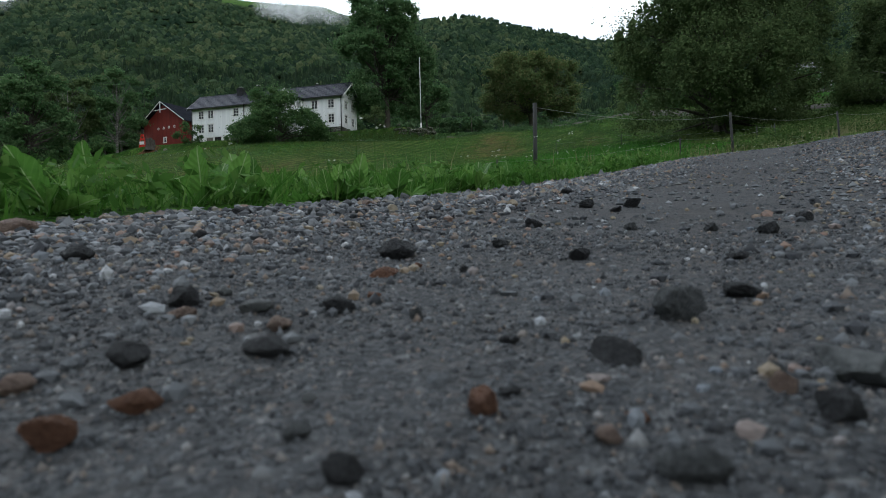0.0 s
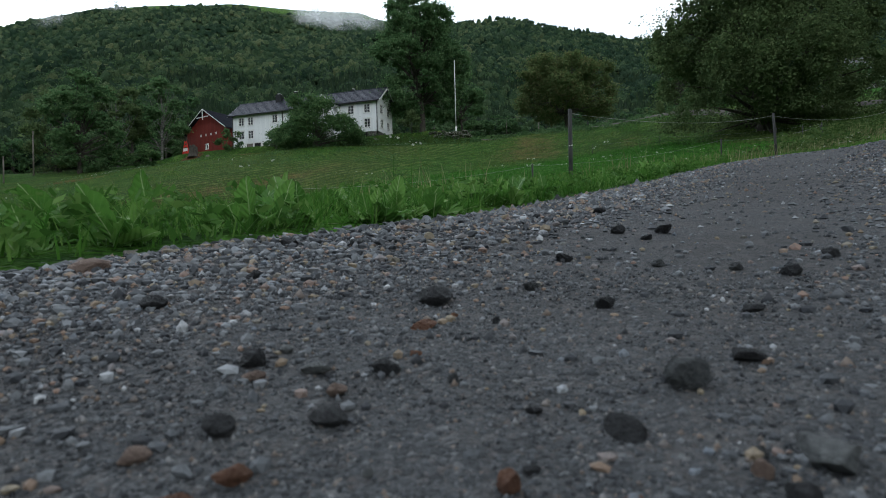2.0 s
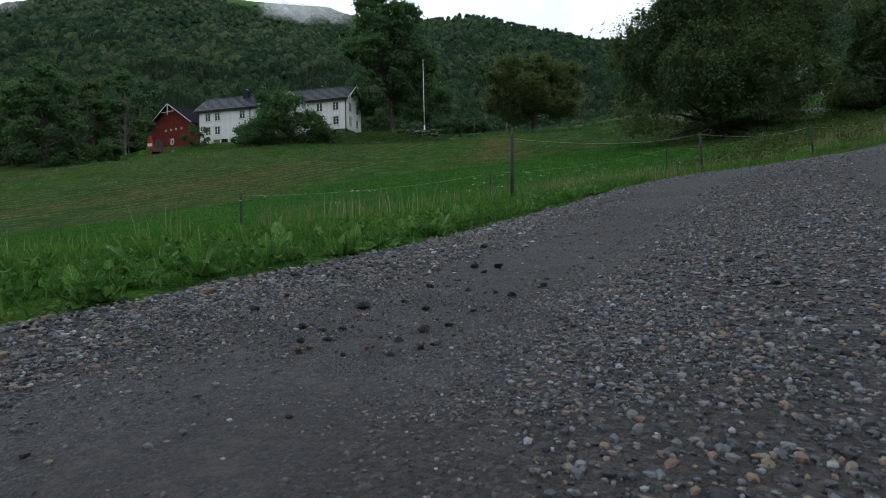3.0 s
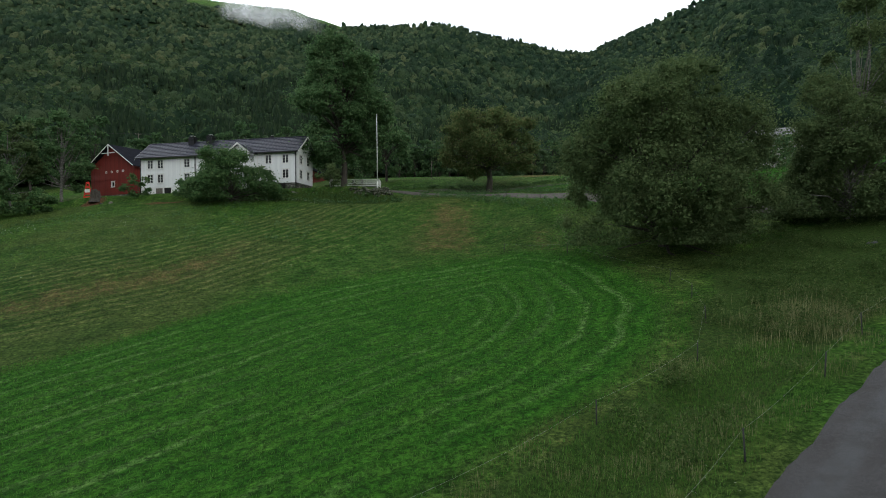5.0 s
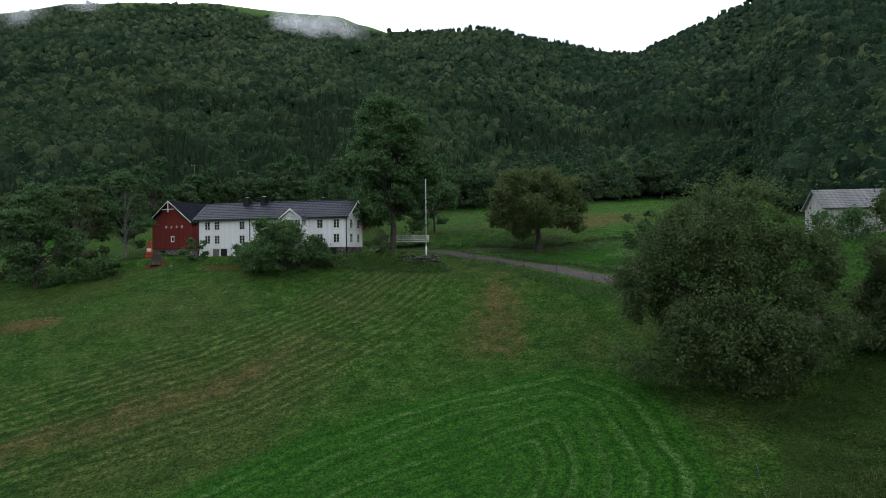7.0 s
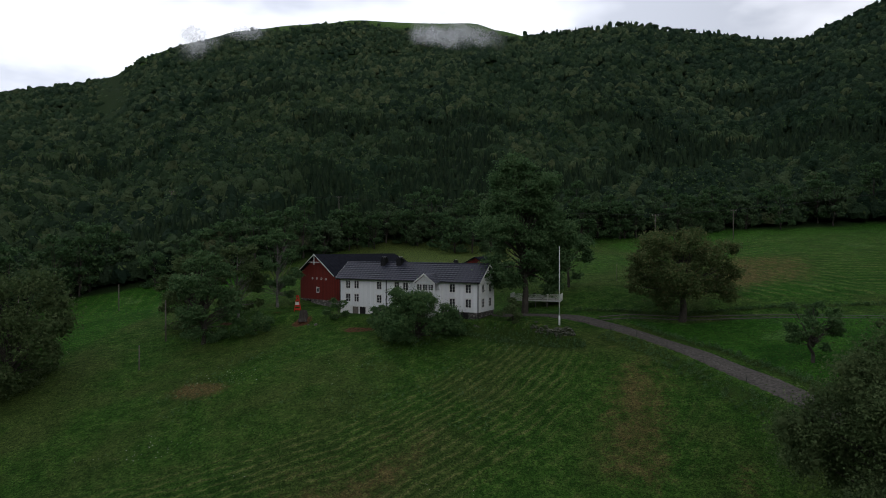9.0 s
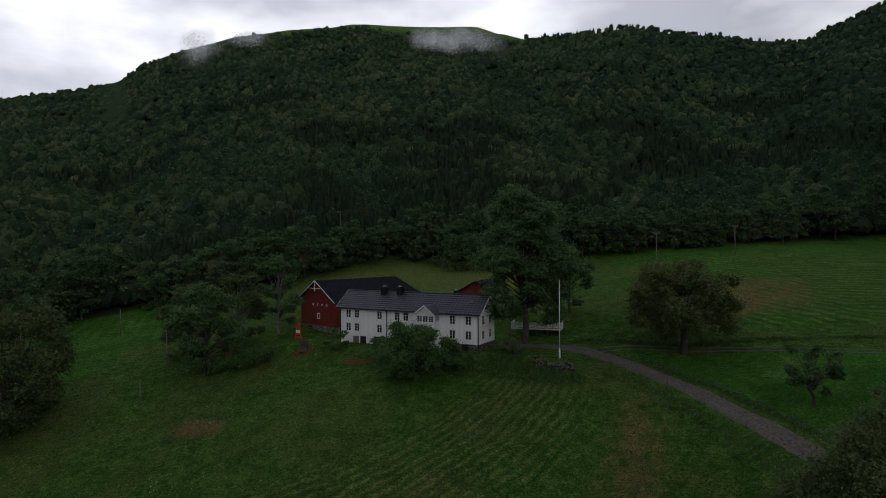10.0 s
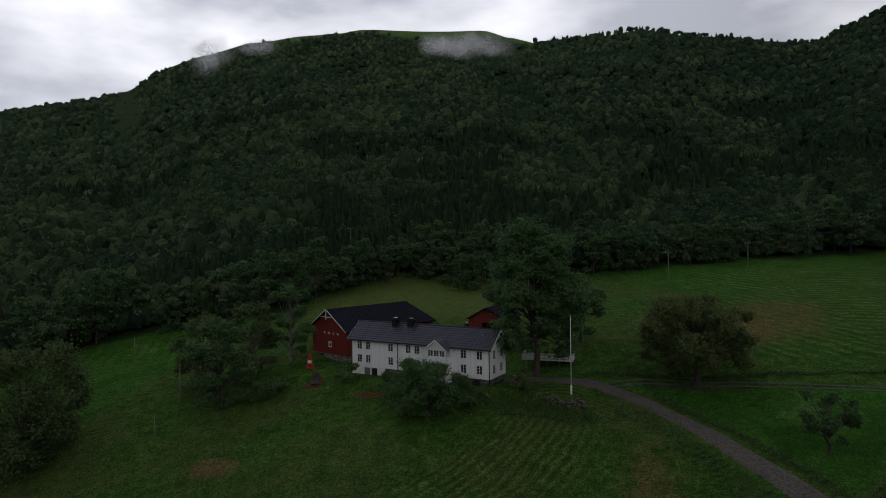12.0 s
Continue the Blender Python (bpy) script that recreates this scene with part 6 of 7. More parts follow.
def power_line():
    tops = [utility_pole(x, y, h) for x, y, h in ((-135, 165, 9), (-80, 176, 8.5), (14.8, 153.7, 9.0), (36, 172, 8), (104, 214, 9))]
    order = [0, 1, 2, 4]
    for s in (-0.7, 0.7):
        for i, j in zip(order[:-1], order[1:]):
            bm = bmesh.new()
            a, b = tops[i], tops[j]
            sag_line(bm, (a[0] + s * 0.9, a[1] + s * 0.3, a[2] - 0.1), (b[0] + s * 0.9, b[1] + s * 0.3, b[2] - 0.1), 1.3, 0.022)
            ob = part("power_line", bm, M_POST)
            tagged(ob, "thin dark power line strung between the poles", "cable", "power lines")
    utility_pole(-63.8, 78.6, 6.4, False, 0.10, "plain grey wooden pole on the slope")
    utility_pole(-89.5, 96.0, 5.2, False, 0.09, "plain grey wooden pole in the field")
    utility_pole(-60.0, 69.0, 3.4, False, 0.08, "short grey wooden pole on the slope")
    utility_pole(-100.0, 84.0, 4.4, False, 0.09, "plain grey wooden pole in the field")
    utility_pole(4.5, 108.0, 3.2, False, 0.04, "thin grey pole in the upper meadow")


def fence(name, posts, h, label):
    f = thing(name, pose(posts[0][0], posts[0][1], ground_at(*posts[0])), label, "fence")
    inv = f.matrix_basis.inverted()
    rng = np.random.default_rng(len(posts))
    bm = bmesh.new()
    rod(bm, (0, 0, -0.25), (0, 0, h), 0.026, 0.023, 8)
    me = bpy.data.meshes.new("post")
    bm.to_mesh(me)
    bm.free()
    me.materials.append(M_POST)
    tops = []
    for x, y in posts:
        m = pose(x, y, ground_at(x, y), rng.normal() * 2.5, rng.normal() * 2.5, 0)
        share("post", me, f, inv @ m)
        tops.append(m @ Vector((0, 0.030, h - 0.04)))
    for a, b in zip(tops[:-1], tops[1:]):
        bm = bmesh.new()
        sag_line(bm, inv @ a, inv @ b, 0.02 * (b - a).length, 0.0024)
        part("wire", bm, M_WIRE, f)
    return f


flagpole()
terrace()
dry_wall()
boulders()
stump()
red_stand()
power_line()
fence("roadside_fence", [(1.0, 6.7), (5.3, 10.9), (10.4, 15.6), (15.7, 20.0), (19.6, 23.3), (25.0, 27.2), (31.0, 31.0)], 0.86, "electric fence of thin dark posts beside the road")
fence("field_fence", [(-4.0, 10.4), (1.2, 14.4), (7.5, 18.9), (12.7, 22.9), (15.2, 27.2), (16.6, 31.5), (17.1, 35.4), (13.5, 45.5), (9.0, 48.6)], 0.8, "electric fence of thin dark posts round the field")
fence("drive_fence", [(3.0, 83.5), (6.2, 80.6), (9.4, 76.2), (12.6, 70.6), (15.6, 65.2)], 0.75, "low fence of thin posts beside the drive")


# ---- low cloud clinging to the crest ----
def mist(bearing, half, r, z_mid, tall, tilt, seed):
    """A thin drifting veil before the hillside: three loose layers, fading out at their rims."""
    rng = np.random.default_rng(seed)
    nu, nv, layers = 48, 20, 3
    verts, faces, soft = [], [], []
    for k in range(layers):
        u, v = np.meshgrid(np.linspace(-1, 1, nu), np.linspace(-1, 1, nv))
        b = np.radians(bearing + u * half + rng.normal() * half * 0.08)
        rr = r - k * 9 - 14 * fbm(u * 2 + k, v * 2, 6.0, 3)
        z = z_mid + v * tall + tilt * u + tall * 0.9 * fbm(u * 2.5 + seed, v * 0.5 + k, 7.0, 3)
        verts.append(np.stack([rr * np.sin(b), rr * np.cos(b), z], axis=2).reshape(-1, 3))
        edge = 1 - np.sqrt(u * u * 0.95 + v * v * 0.95)
        soft.append(np.clip(edge * 1.5, -0.6, 0.8).ravel())
        i = (np.arange(nv - 1)[:, None] * nu + np.arange(nu - 1)[None, :]).ravel() + k * nu * nv
        faces.append(np.stack([i, i + 1, i + nu + 1, i + nu], axis=1).ravel())
    me = mesh_of("low_cloud", np.concatenate(verts), np.concatenate(faces), 4, L_MIST)
    set_attr(me, "soft", np.concatenate(soft))
    ob = new("low_cloud", me)
    ob.visible_shadow = False
    tagged(ob, "thin white wisp of cloud on the crest", "cloud", "clouds on the crest", "stuff")


mist(-13.4, 4.8, 625, 249, 15, -3, 1)
mist(-16.6, 2.0, 623, 252, 11, 2, 2)
mist(-37.4, 2.1, 625, 233, 20, 11, 3)
mist(-33.4, 2.2, 634, 245, 7, 4, 5)


# ---- loose stones on the gravel ----
def road_side(x, y):
    d, s = line_distance(np.atleast_1d(np.asarray(x, float)), np.atleast_1d(np.asarray(y, float)), [tuple(p) for p in ROAD_CURVE])
    return np.where(s > 0, d, -d)


def road_z(x, y):
    a = road_side(x, y)
    return height(np.atleast_1d(x), np.atleast_1d(y)) + road_lift(np.atleast_1d(x), np.atleast_1d(y), a)


def tinted(name, dark, light):
    return plain(name, dark, light, 7.0, 0.8, bumpy=1.0, depth=0.05, coarse=0.4)


M_DARKSTONE = tinted("dark_basalt", (0.018, 0.019, 0.022), (0.05, 0.052, 0.056))
M_GREYSTONE = tinted("grey_gneiss", (0.045, 0.050, 0.053), (0.12, 0.126, 0.13))
M_RUSTSTONE = tinted("rusty_stone", (0.13, 0.055, 0.03), (0.26, 0.13, 0.075))
M_PINKSTONE = tinted("pink_granite", (0.20, 0.14, 0.11), (0.36, 0.26, 0.21))
M_PALESTONE = tinted("pale_quartz", (0.13, 0.14, 0.145), (0.27, 0.28, 0.28))


ROUND_STONES = []


def round_stones():
    """Stones with worn corners and a pitted face."""
    rng = np.random.default_rng(91)
    for k in range(6):
        v, f = ball(4)
        p = v * 0.60
        for c in rng.normal(size=(15, 3)):
            c = c / np.linalg.norm(c)
            over = p @ c - rng.uniform(0.32, 0.46)
            p = p - np.outer(np.log1p(np.exp(over * 150)) / 150, c)
        o = rng.uniform(0, 50)
        p = p * (1 + 0.20 * fbm(p[:, 0] * 4 + o, p[:, 1] * 4 + p[:, 2] * 3.1, 1.0, 4)[:, None] + 0.12 * fbm(p[:, 0] * 13 - p[:, 2] * 9, p[:, 1] * 13 + o, 2.0, 3)[:, None])
        ROUND_STONES.append(mesh_of("stone", p * rng.uniform(0.85, 1.15, 3) * (1, 1, 0.95), f.ravel(), 3, M_STONE, True))


round_stones()


def hero_stones(mat, label, seed, places):
    """The larger stones that lie loose on the near wheel track: x, y and width."""
    rng = np.random.default_rng(seed)
    for x, y, w in places:
        me = ROUND_STONES[int(rng.integers(6))].copy()
        me.materials.clear()
        me.materials.append(mat)
        ob = new("loose_stone", me)
        flat = rng.uniform(0.5, 0.85)
        ob.matrix_basis = pose(x, y, float(road_z(x, y)[0]) + w * 0.26 * flat, rng.uniform(-20, 20), rng.uniform(-20, 20), rng.uniform(0, 360)) @ Matrix.Diagonal((w * 0.95, w * 0.85, w * 0.9 * flat, 1))
        tagged(ob, label, "stone", "loose stones on the road")


def pebbles():
    rng = np.random.default_rng(21)
    road = bpy.data.objects["gravel_road"]
    low_v, low_f = ball(1)

    def scatter(n, x0, x1, y0, y1, size, spread, loose_pow):
        x, y = rng.uniform(x0, x1, n * 4), rng.uniform(y0, y1, n * 4)
        a = road_side(x, y)
        want = 0.05 + 0.95 * road_loose(a) ** loose_pow
        keep = (a > -0.12) & (a < ROAD_WIDE + 0.1) & (rng.uniform(0, 1, n * 4) < want)
        x, y = x[keep][:n], y[keep][:n]
        s = size * np.exp(rng.normal(size=len(x)) * spread)
        return x, y, np.minimum(s, size * 2.6)
    def rim(n):
        x, y = rng.uniform(-2.2, 3.4, n * 6), rng.uniform(-1.6, 6.0, n * 6)
        a = road_side(x, y)
        keep = (a > -0.15) & (a < 0.5 + 0.25 * fbm(x / 0.4, y / 0.4, 12.0, 2)) & (rng.uniform(0, 1, n * 6) < np.clip(1.15 - a * 1.5, 0, 1))
        x, y = x[keep][:n], y[keep][:n]
        return x, y, 0.0115 * np.exp(rng.normal(size=len(x)) * 0.42)
    sets = [scatter(14000, -0.7, 0.8, -0.2, 1.0, 0.0042, 0.5, 0.5), scatter(32000, -2.4, 3.4, -2.0, 3.4, 0.0078, 0.42, 1.3), scatter(36000, -3.5, 9.0, -2.5, 12.0, 0.0112, 0.4, 1.6), scatter(16000, -1.2, 3.2, 0.6, 4.6, 0.0062, 0.4, 0.25), rim(9000)]
    x, y, s = (np.concatenate([q[i] for q in sets]) for i in range(3))
    near = (np.abs(x - 0.1) < 0.2) & (y < 0.12) & (y > -1.5)
    s = np.where(near, np.minimum(s, 0.006), s)
    s = np.minimum(s, 0.009 + 0.011 * np.hypot(x, y - 0.1))
    z = road_z(x, y)
    big = np.argsort(-s * (np.hypot(x, y - 0.3) < 1.5))[:280]
    for i in big:
        share("stone", STONE_MESHES[int(rng.integers(9))], road, pose(x[i], y[i], z[i] + s[i] * 0.18, rng.uniform(-25, 25), rng.uniform(-25, 25), rng.uniform(0, 360)) @ Matrix.Diagonal((s[i] * 1.25, s[i], s[i], 1)))
    rest = np.setdiff1d(np.arange(len(x)), big)
    x, y, z, s = x[rest], y[rest], z[rest], s[rest]
    oct_v = np.array([(1, 0, 0), (-1, 0, 0), (0, 1, 0), (0, -1, 0), (0, 0, 1), (0, 0, -0.6)]) * 1.15
    oct_f = np.array([(0, 2, 4), (2, 1, 4), (1, 3, 4), (3, 0, 4), (2, 0, 5), (1, 2, 5), (3, 1, 5), (0, 3, 5)])
    close = np.hypot(x, y - 0.2) < 1.1
    for low_v, low_f, pick in ((low_v, low_f, close), (oct_v, oct_f, ~close)):
        gravel_sheet(rng, road, low_v, low_f, x[pick], y[pick], z[pick], s[pick])
    # fine angular grit between the stones, close to the eye
    n = 22000
    d, a = 0.05 + 0.75 * rng.uniform(0, 1, n) ** 1.2, rng.uniform(-1.0, 1.0, n)
    x, y = d * np.sin(a) + 0.01, d * np.cos(a) + 0.02
    s = (0.0008 + 0.0016 * d) * np.exp(rng.normal(size=n) * 0.4)
    z = road_z(x, y)
    v = oct_v[None] * s[:, None, None] * rng.uniform(0.5, 1.3, (n, 6, 1))
    t = rng.uniform(0, 6.283, n)
    c, e = np.cos(t)[:, None], np.sin(t)[:, None]
    v = np.stack([v[:, :, 0] * c - v[:, :, 1] * e + x[:, None], v[:, :, 0] * e + v[:, :, 1] * c + y[:, None], v[:, :, 2] + z[:, None]], axis=2)
    f = oct_f[None] + (np.arange(n) * 6)[:, None, None]
    ob = new("grit", mesh_of("grit", v.reshape(-1, 3), f.ravel(), 3, M_GRIT, True))
    ob.parent = road
    tagged(ob, "fine dark grit between the stones", kind="stuff")


def gravel_sheet(rng, road, low_v, low_f, x, y, z, s):
    """Many small loose stones in one mesh."""
    n = len(x)
    v = low_v[None] * (1 + 0.20 * rng.normal(size=(n, len(low_v), 1))) * 0.5
    v = v * (s[:, None] * np.stack([rng.uniform(0.8, 1.5, n), rng.uniform(0.7, 1.2, n), rng.uniform(0.6, 1.05, n)], axis=1))[:, None, :]
    a = rng.uniform(0, 6.283, n)
    c, d = np.cos(a)[:, None], np.sin(a)[:, None]
    v = np.stack([v[:, :, 0] * c - v[:, :, 1] * d + x[:, None], v[:, :, 0] * d + v[:, :, 1] * c + y[:, None], v[:, :, 2] + (z + s * 0.12)[:, None]], axis=2)
    f = low_f[None] + (np.arange(n) * len(low_v))[:, None, None]
    ob = new("gravel", mesh_of("gravel", v.reshape(-1, 3), f.ravel(), 3, M_STONE, False))
    ob.parent = road
    tagged(ob, "loose grey and reddish gravel", kind="stuff")


# ---- grass, weeds and flowers ----
def blades(rng, x, y, z, tall, wide, lean):
    """Grass: one bent blade a place, of two narrow pieces."""
    n = len(x)
    a = rng.uniform(0, 6.283, n)
    side = np.stack([np.cos(a), np.sin(a), np.zeros(n)], axis=1) * (wide / 2)[:, None]
    out = np.stack([-np.sin(a), np.cos(a), np.zeros(n)], axis=1) * (rng.uniform(-1, 1, n) * lean * tall)[:, None]
    foot = np.stack([x, y, z], axis=1)
    mid = foot + out * 0.35 + np.stack([0 * x, 0 * x, tall * 0.55], axis=1)
    tip = foot + out + np.stack([0 * x, 0 * x, tall], axis=1)
    v = np.stack([foot - side, foot + side, mid + side * 0.8, mid - side * 0.8, tip], axis=1)
    base = (np.arange(n) * 5)[:, None]
    tri = np.concatenate([base + [0, 1, 2], base + [0, 2, 3], base + [3, 2, 4]], axis=1)
    return v.reshape(-1, 3), tri.reshape(-1)


def grass():
    rng = np.random.default_rng(31)

    def put(name, x, y, tall, wide, lean, mat, label, sink=0.0):
        z = height(x, y) - 0.02 - sink
        v, f = blades(rng, x, y, z, tall, wide, lean)
        tagged(new(name, mesh_of(name, v, f, 3, mat, False)), label, "grass", kind="stuff")

    def zone(n, x0, x1, y0, y1, lo, hi, ragged=0.12):
        x, y = rng.uniform(x0, x1, n), rng.uniform(y0, y1, n)
        a = road_side(x, y) + ragged * 2 * fbm(x / 0.5, y / 0.5, 4.0, 2)
        k = (a < -lo) & (a > -hi)
        return x[k], y[k]
    x, y = zone(110000, -4.5, 3.5, -2.0, 7.0, 0.06, 1.2)
    put("verge_grass", x, y, rng.uniform(0.02, 0.10, len(x)) * (0.6 + 1.4 * (0.5 + fbm(x / 0.3, y / 0.3, 19.0, 3))), rng.uniform(0.003, 0.007, len(x)), 1.6, L_GRASS, "fresh green verge grass beside the gravel")
    x, y = zone(150000, -9, 17, -6, 24, 0.7, 5.4)
    put("ditch_grass", x, y, (0.05 + 0.013 * np.hypot(x, y)).clip(0.05, 0.17) * rng.uniform(0.6, 1.2, len(x)), rng.uniform(0.006, 0.013, len(x)), 1.3, L_GRASS, "long rank grass along the ditch")
    x, y = zone(80000, -8, 24, 3, 31, 0.6, 6.5)
    k = (fbm(x / 1.6, y / 1.6, 14.0, 3) > 0.04) & (np.hypot(x, y) > 4.5)
    x, y = x[k], y[k]
    put("dry_grass", x, y, rng.uniform(0.18, 0.42, len(x)), rng.uniform(0.004, 0.009, len(x)), 0.6, L_STRAW, "straw-coloured seeding grass along the ditch")
    x, y = np.concatenate([rng.normal(20.2, 1.3, 900), rng.normal(18.2, 1.6, 700)]), np.concatenate([rng.normal(26.4, 1.3, 900), rng.normal(24.6, 1.5, 700)])
    k = road_side(x, y) < -1.6
    x, y = x[k], y[k]
    put("tall_dry_weeds", x, y, rng.uniform(0.3, 0.7, len(x)), rng.uniform(0.006, 0.014, len(x)), 0.6, L_STRAW, "tall straw-coloured weeds by the ditch")
    n = 200000
    u = rng.uniform(0, 1, n)
    y = 4 + 56 * u**1.3
    x = -30 + 56 * rng.uniform(0, 1, n)
    k = inside(x, y, FIELD)
    x, y = x[k], y[k]
    d, _ = line_distance(x, y, FIELD)
    line = np.sin(d * 3.3 + 3.0 * fbm(x / 9, y / 9, 3.0, 3)) > 0.72
    k = ~(line & (fbm(x / 5, y / 5, 8.0, 3) > -0.1))
    x, y = x[k], y[k]
    put("field_grass", x, y, rng.uniform(0.07, 0.15, len(x)), 0.010 + 0.0009 * y, 0.8, L_FIELD, "short bright regrown hay grass")
    x, y = rng.uniform(-50, 30, 80000), rng.uniform(40, 82, 80000)
    k = ~inside(x, y, FIELD) & (rng.uniform(0, 1, len(x)) < 0.45 + 1.3 * fbm(x / 3.0, y / 3.0, 17.0, 3))
    d, _ = line_distance(x, y, DRIVE_COARSE)
    k &= d > 1.9
    x, y = x[k], y[k]
    put("meadow_grass", x, y, rng.uniform(0.06, 0.2, len(x)), rng.uniform(0.025, 0.06, len(x)), 1.1, L_MEADOW, "uneven meadow grass on the slope")


def dock_leaf(ln, wd, curl):
    """A broad pointed leaf with a folded midrib and ruffled rims, bending outwards."""
    rows, half = 14, 3
    v, f = [], []
    for i in range(rows + 1):
        t = i / rows
        w = wd * math.sin(math.pi * min(1.0, t * 0.93 + 0.07)) ** 0.75 * (1 if t < 0.99 else 0.05)
        if t < 0.22:
            w = max(0.004, w * (t / 0.22) ** 2)
        y, z = ln * (t - 0.28 * t * t * curl), ln * (t * 0.92 - 0.42 * t * t * curl)
        for j in range(-half, half + 1):
            u = abs(j) / half
            ruffle = 0.10 * w * u * u * math.sin(21 * t + 2.2 * j + 3 * curl)
            v.append((j / half * w / 2 * (1 + 0.10 * math.sin(33 * t + j)), y * 0.62 - 0.05 * w * u, z + u * w * 0.20 + ruffle + 0.012 * ln * math.sin(9 * t + j)))
    k = 2 * half + 1
    for i in range(rows):
        for j in range(2 * half):
            a = i * k + j
            f += [a, a + 1, a + k + 1, a + k]
    return mesh_of("leaf", np.array(v), np.array(f), 4, L_WEED, True)


def weeds():
    rng = np.random.default_rng(52)
    kinds = [dock_leaf(0.21 * k, 0.078 * w, c) for k, w, c in ((1.0, 1.0, 0.9), (0.8, 1.25, 1.3), (1.1, 0.9, 0.6), (0.6, 1.2, 1.5), (0.9, 0.9, 1.15))]
    curve = polyline(ROAD_LEFT, 0.1)
    side = side_of(curve)
    ok = (curve[:, 1] > -0.9) & (curve[:, 1] < 6.0)
    idx = np.nonzero(ok)[0]
    close_by = [(-0.52, 1.46), (-0.60, 1.30), (-0.72, 1.10), (-0.84, 0.95), (-0.98, 0.80), (-1.10, 0.72), (-0.40, 1.80), (-0.22, 2.05), (-0.95, 1.25), (-0.70, 1.65), (-1.25, 0.95), (-0.05, 2.4)]
    for k in range(96):
        i = int(rng.choice(idx))
        off = rng.uniform(0.06, 0.6)
        x, y = close_by[k] if k < len(close_by) else curve[i] - side[i] * off
        big = rng.uniform(0.6, 1.1) * (0.62 if k < len(close_by) else 0.85)
        p = thing("dock_plant", pose(x, y, ground_at(x, y) - 0.01), "broad-leaved green dock growing on the verge", "weed", "weeds along the verge")
        for q in range(int(rng.integers(11, 18))):
            s = big * rng.uniform(0.6, 1.15)
            share("leaf", kinds[int(rng.integers(5))], p, pose(rng.normal() * 0.03, rng.normal() * 0.03, 0, rng.uniform(-60, 34), rng.uniform(-30, 30), rng.uniform(0, 360)) @ Matrix.Diagonal((s, s, s, 1)))


def flowers():
    """White flower heads on thin stalks along the verge."""
    rng = np.random.default_rng(61)
    n = 420
    x, y = rng.uniform(-2.5, 10, n), rng.uniform(2.0, 18, n)
    a = road_side(x, y)
    k = (a < -0.25) & (a > -1.7)
    x, y = x[k], y[k]
    h = rng.uniform(0.16, 0.34, len(x))
    z = height(x, y)
    heads = []
    for i in range(len(x)):
        m = int(rng.integers(4, 9))
        r = rng.uniform(0.008, 0.022)
        heads.append(np.stack([x[i] + rng.normal(size=m) * r, y[i] + rng.normal(size=m) * r, z[i] + h[i] + rng.normal(size=m) * 0.004], axis=1))
    pts = np.concatenate(heads)
    tagged(new("white_flower", leaf_mesh("white_flower", leaf_quads(rng, pts, 0.0075, 1.6, 0.9), L_FLOWER)), "small white yarrow heads along the verge", "flowers", kind="stuff")
    v, f = blades(rng, x, y, z - 0.02, h + 0.02, np.full(len(x), 0.004), 0.02)
    tagged(new("flower_stalks", mesh_of("flower_stalks", v, f, 3, L_GRASS, False)), "thin green flower stalks along the verge", "flowers", kind="stuff")
    # clover and daisies, far off, over the lower meadow
    x, y = rng.uniform(-50, -8, 2600), rng.uniform(48, 80, 2600)
    k = fbm(x / 6, y / 6, 44.0, 3) > 0.1
    x, y = x[k], y[k]
    p = np.stack([x, y, height(x, y) + 0.25], axis=1)
    tagged(new("meadow_flowers", leaf_mesh("meadow_flowers", leaf_quads(rng, p, 0.045, 2.0, 0.9), L_FLOWER)), "scattered small white flowers in the meadow", "flowers", kind="stuff")


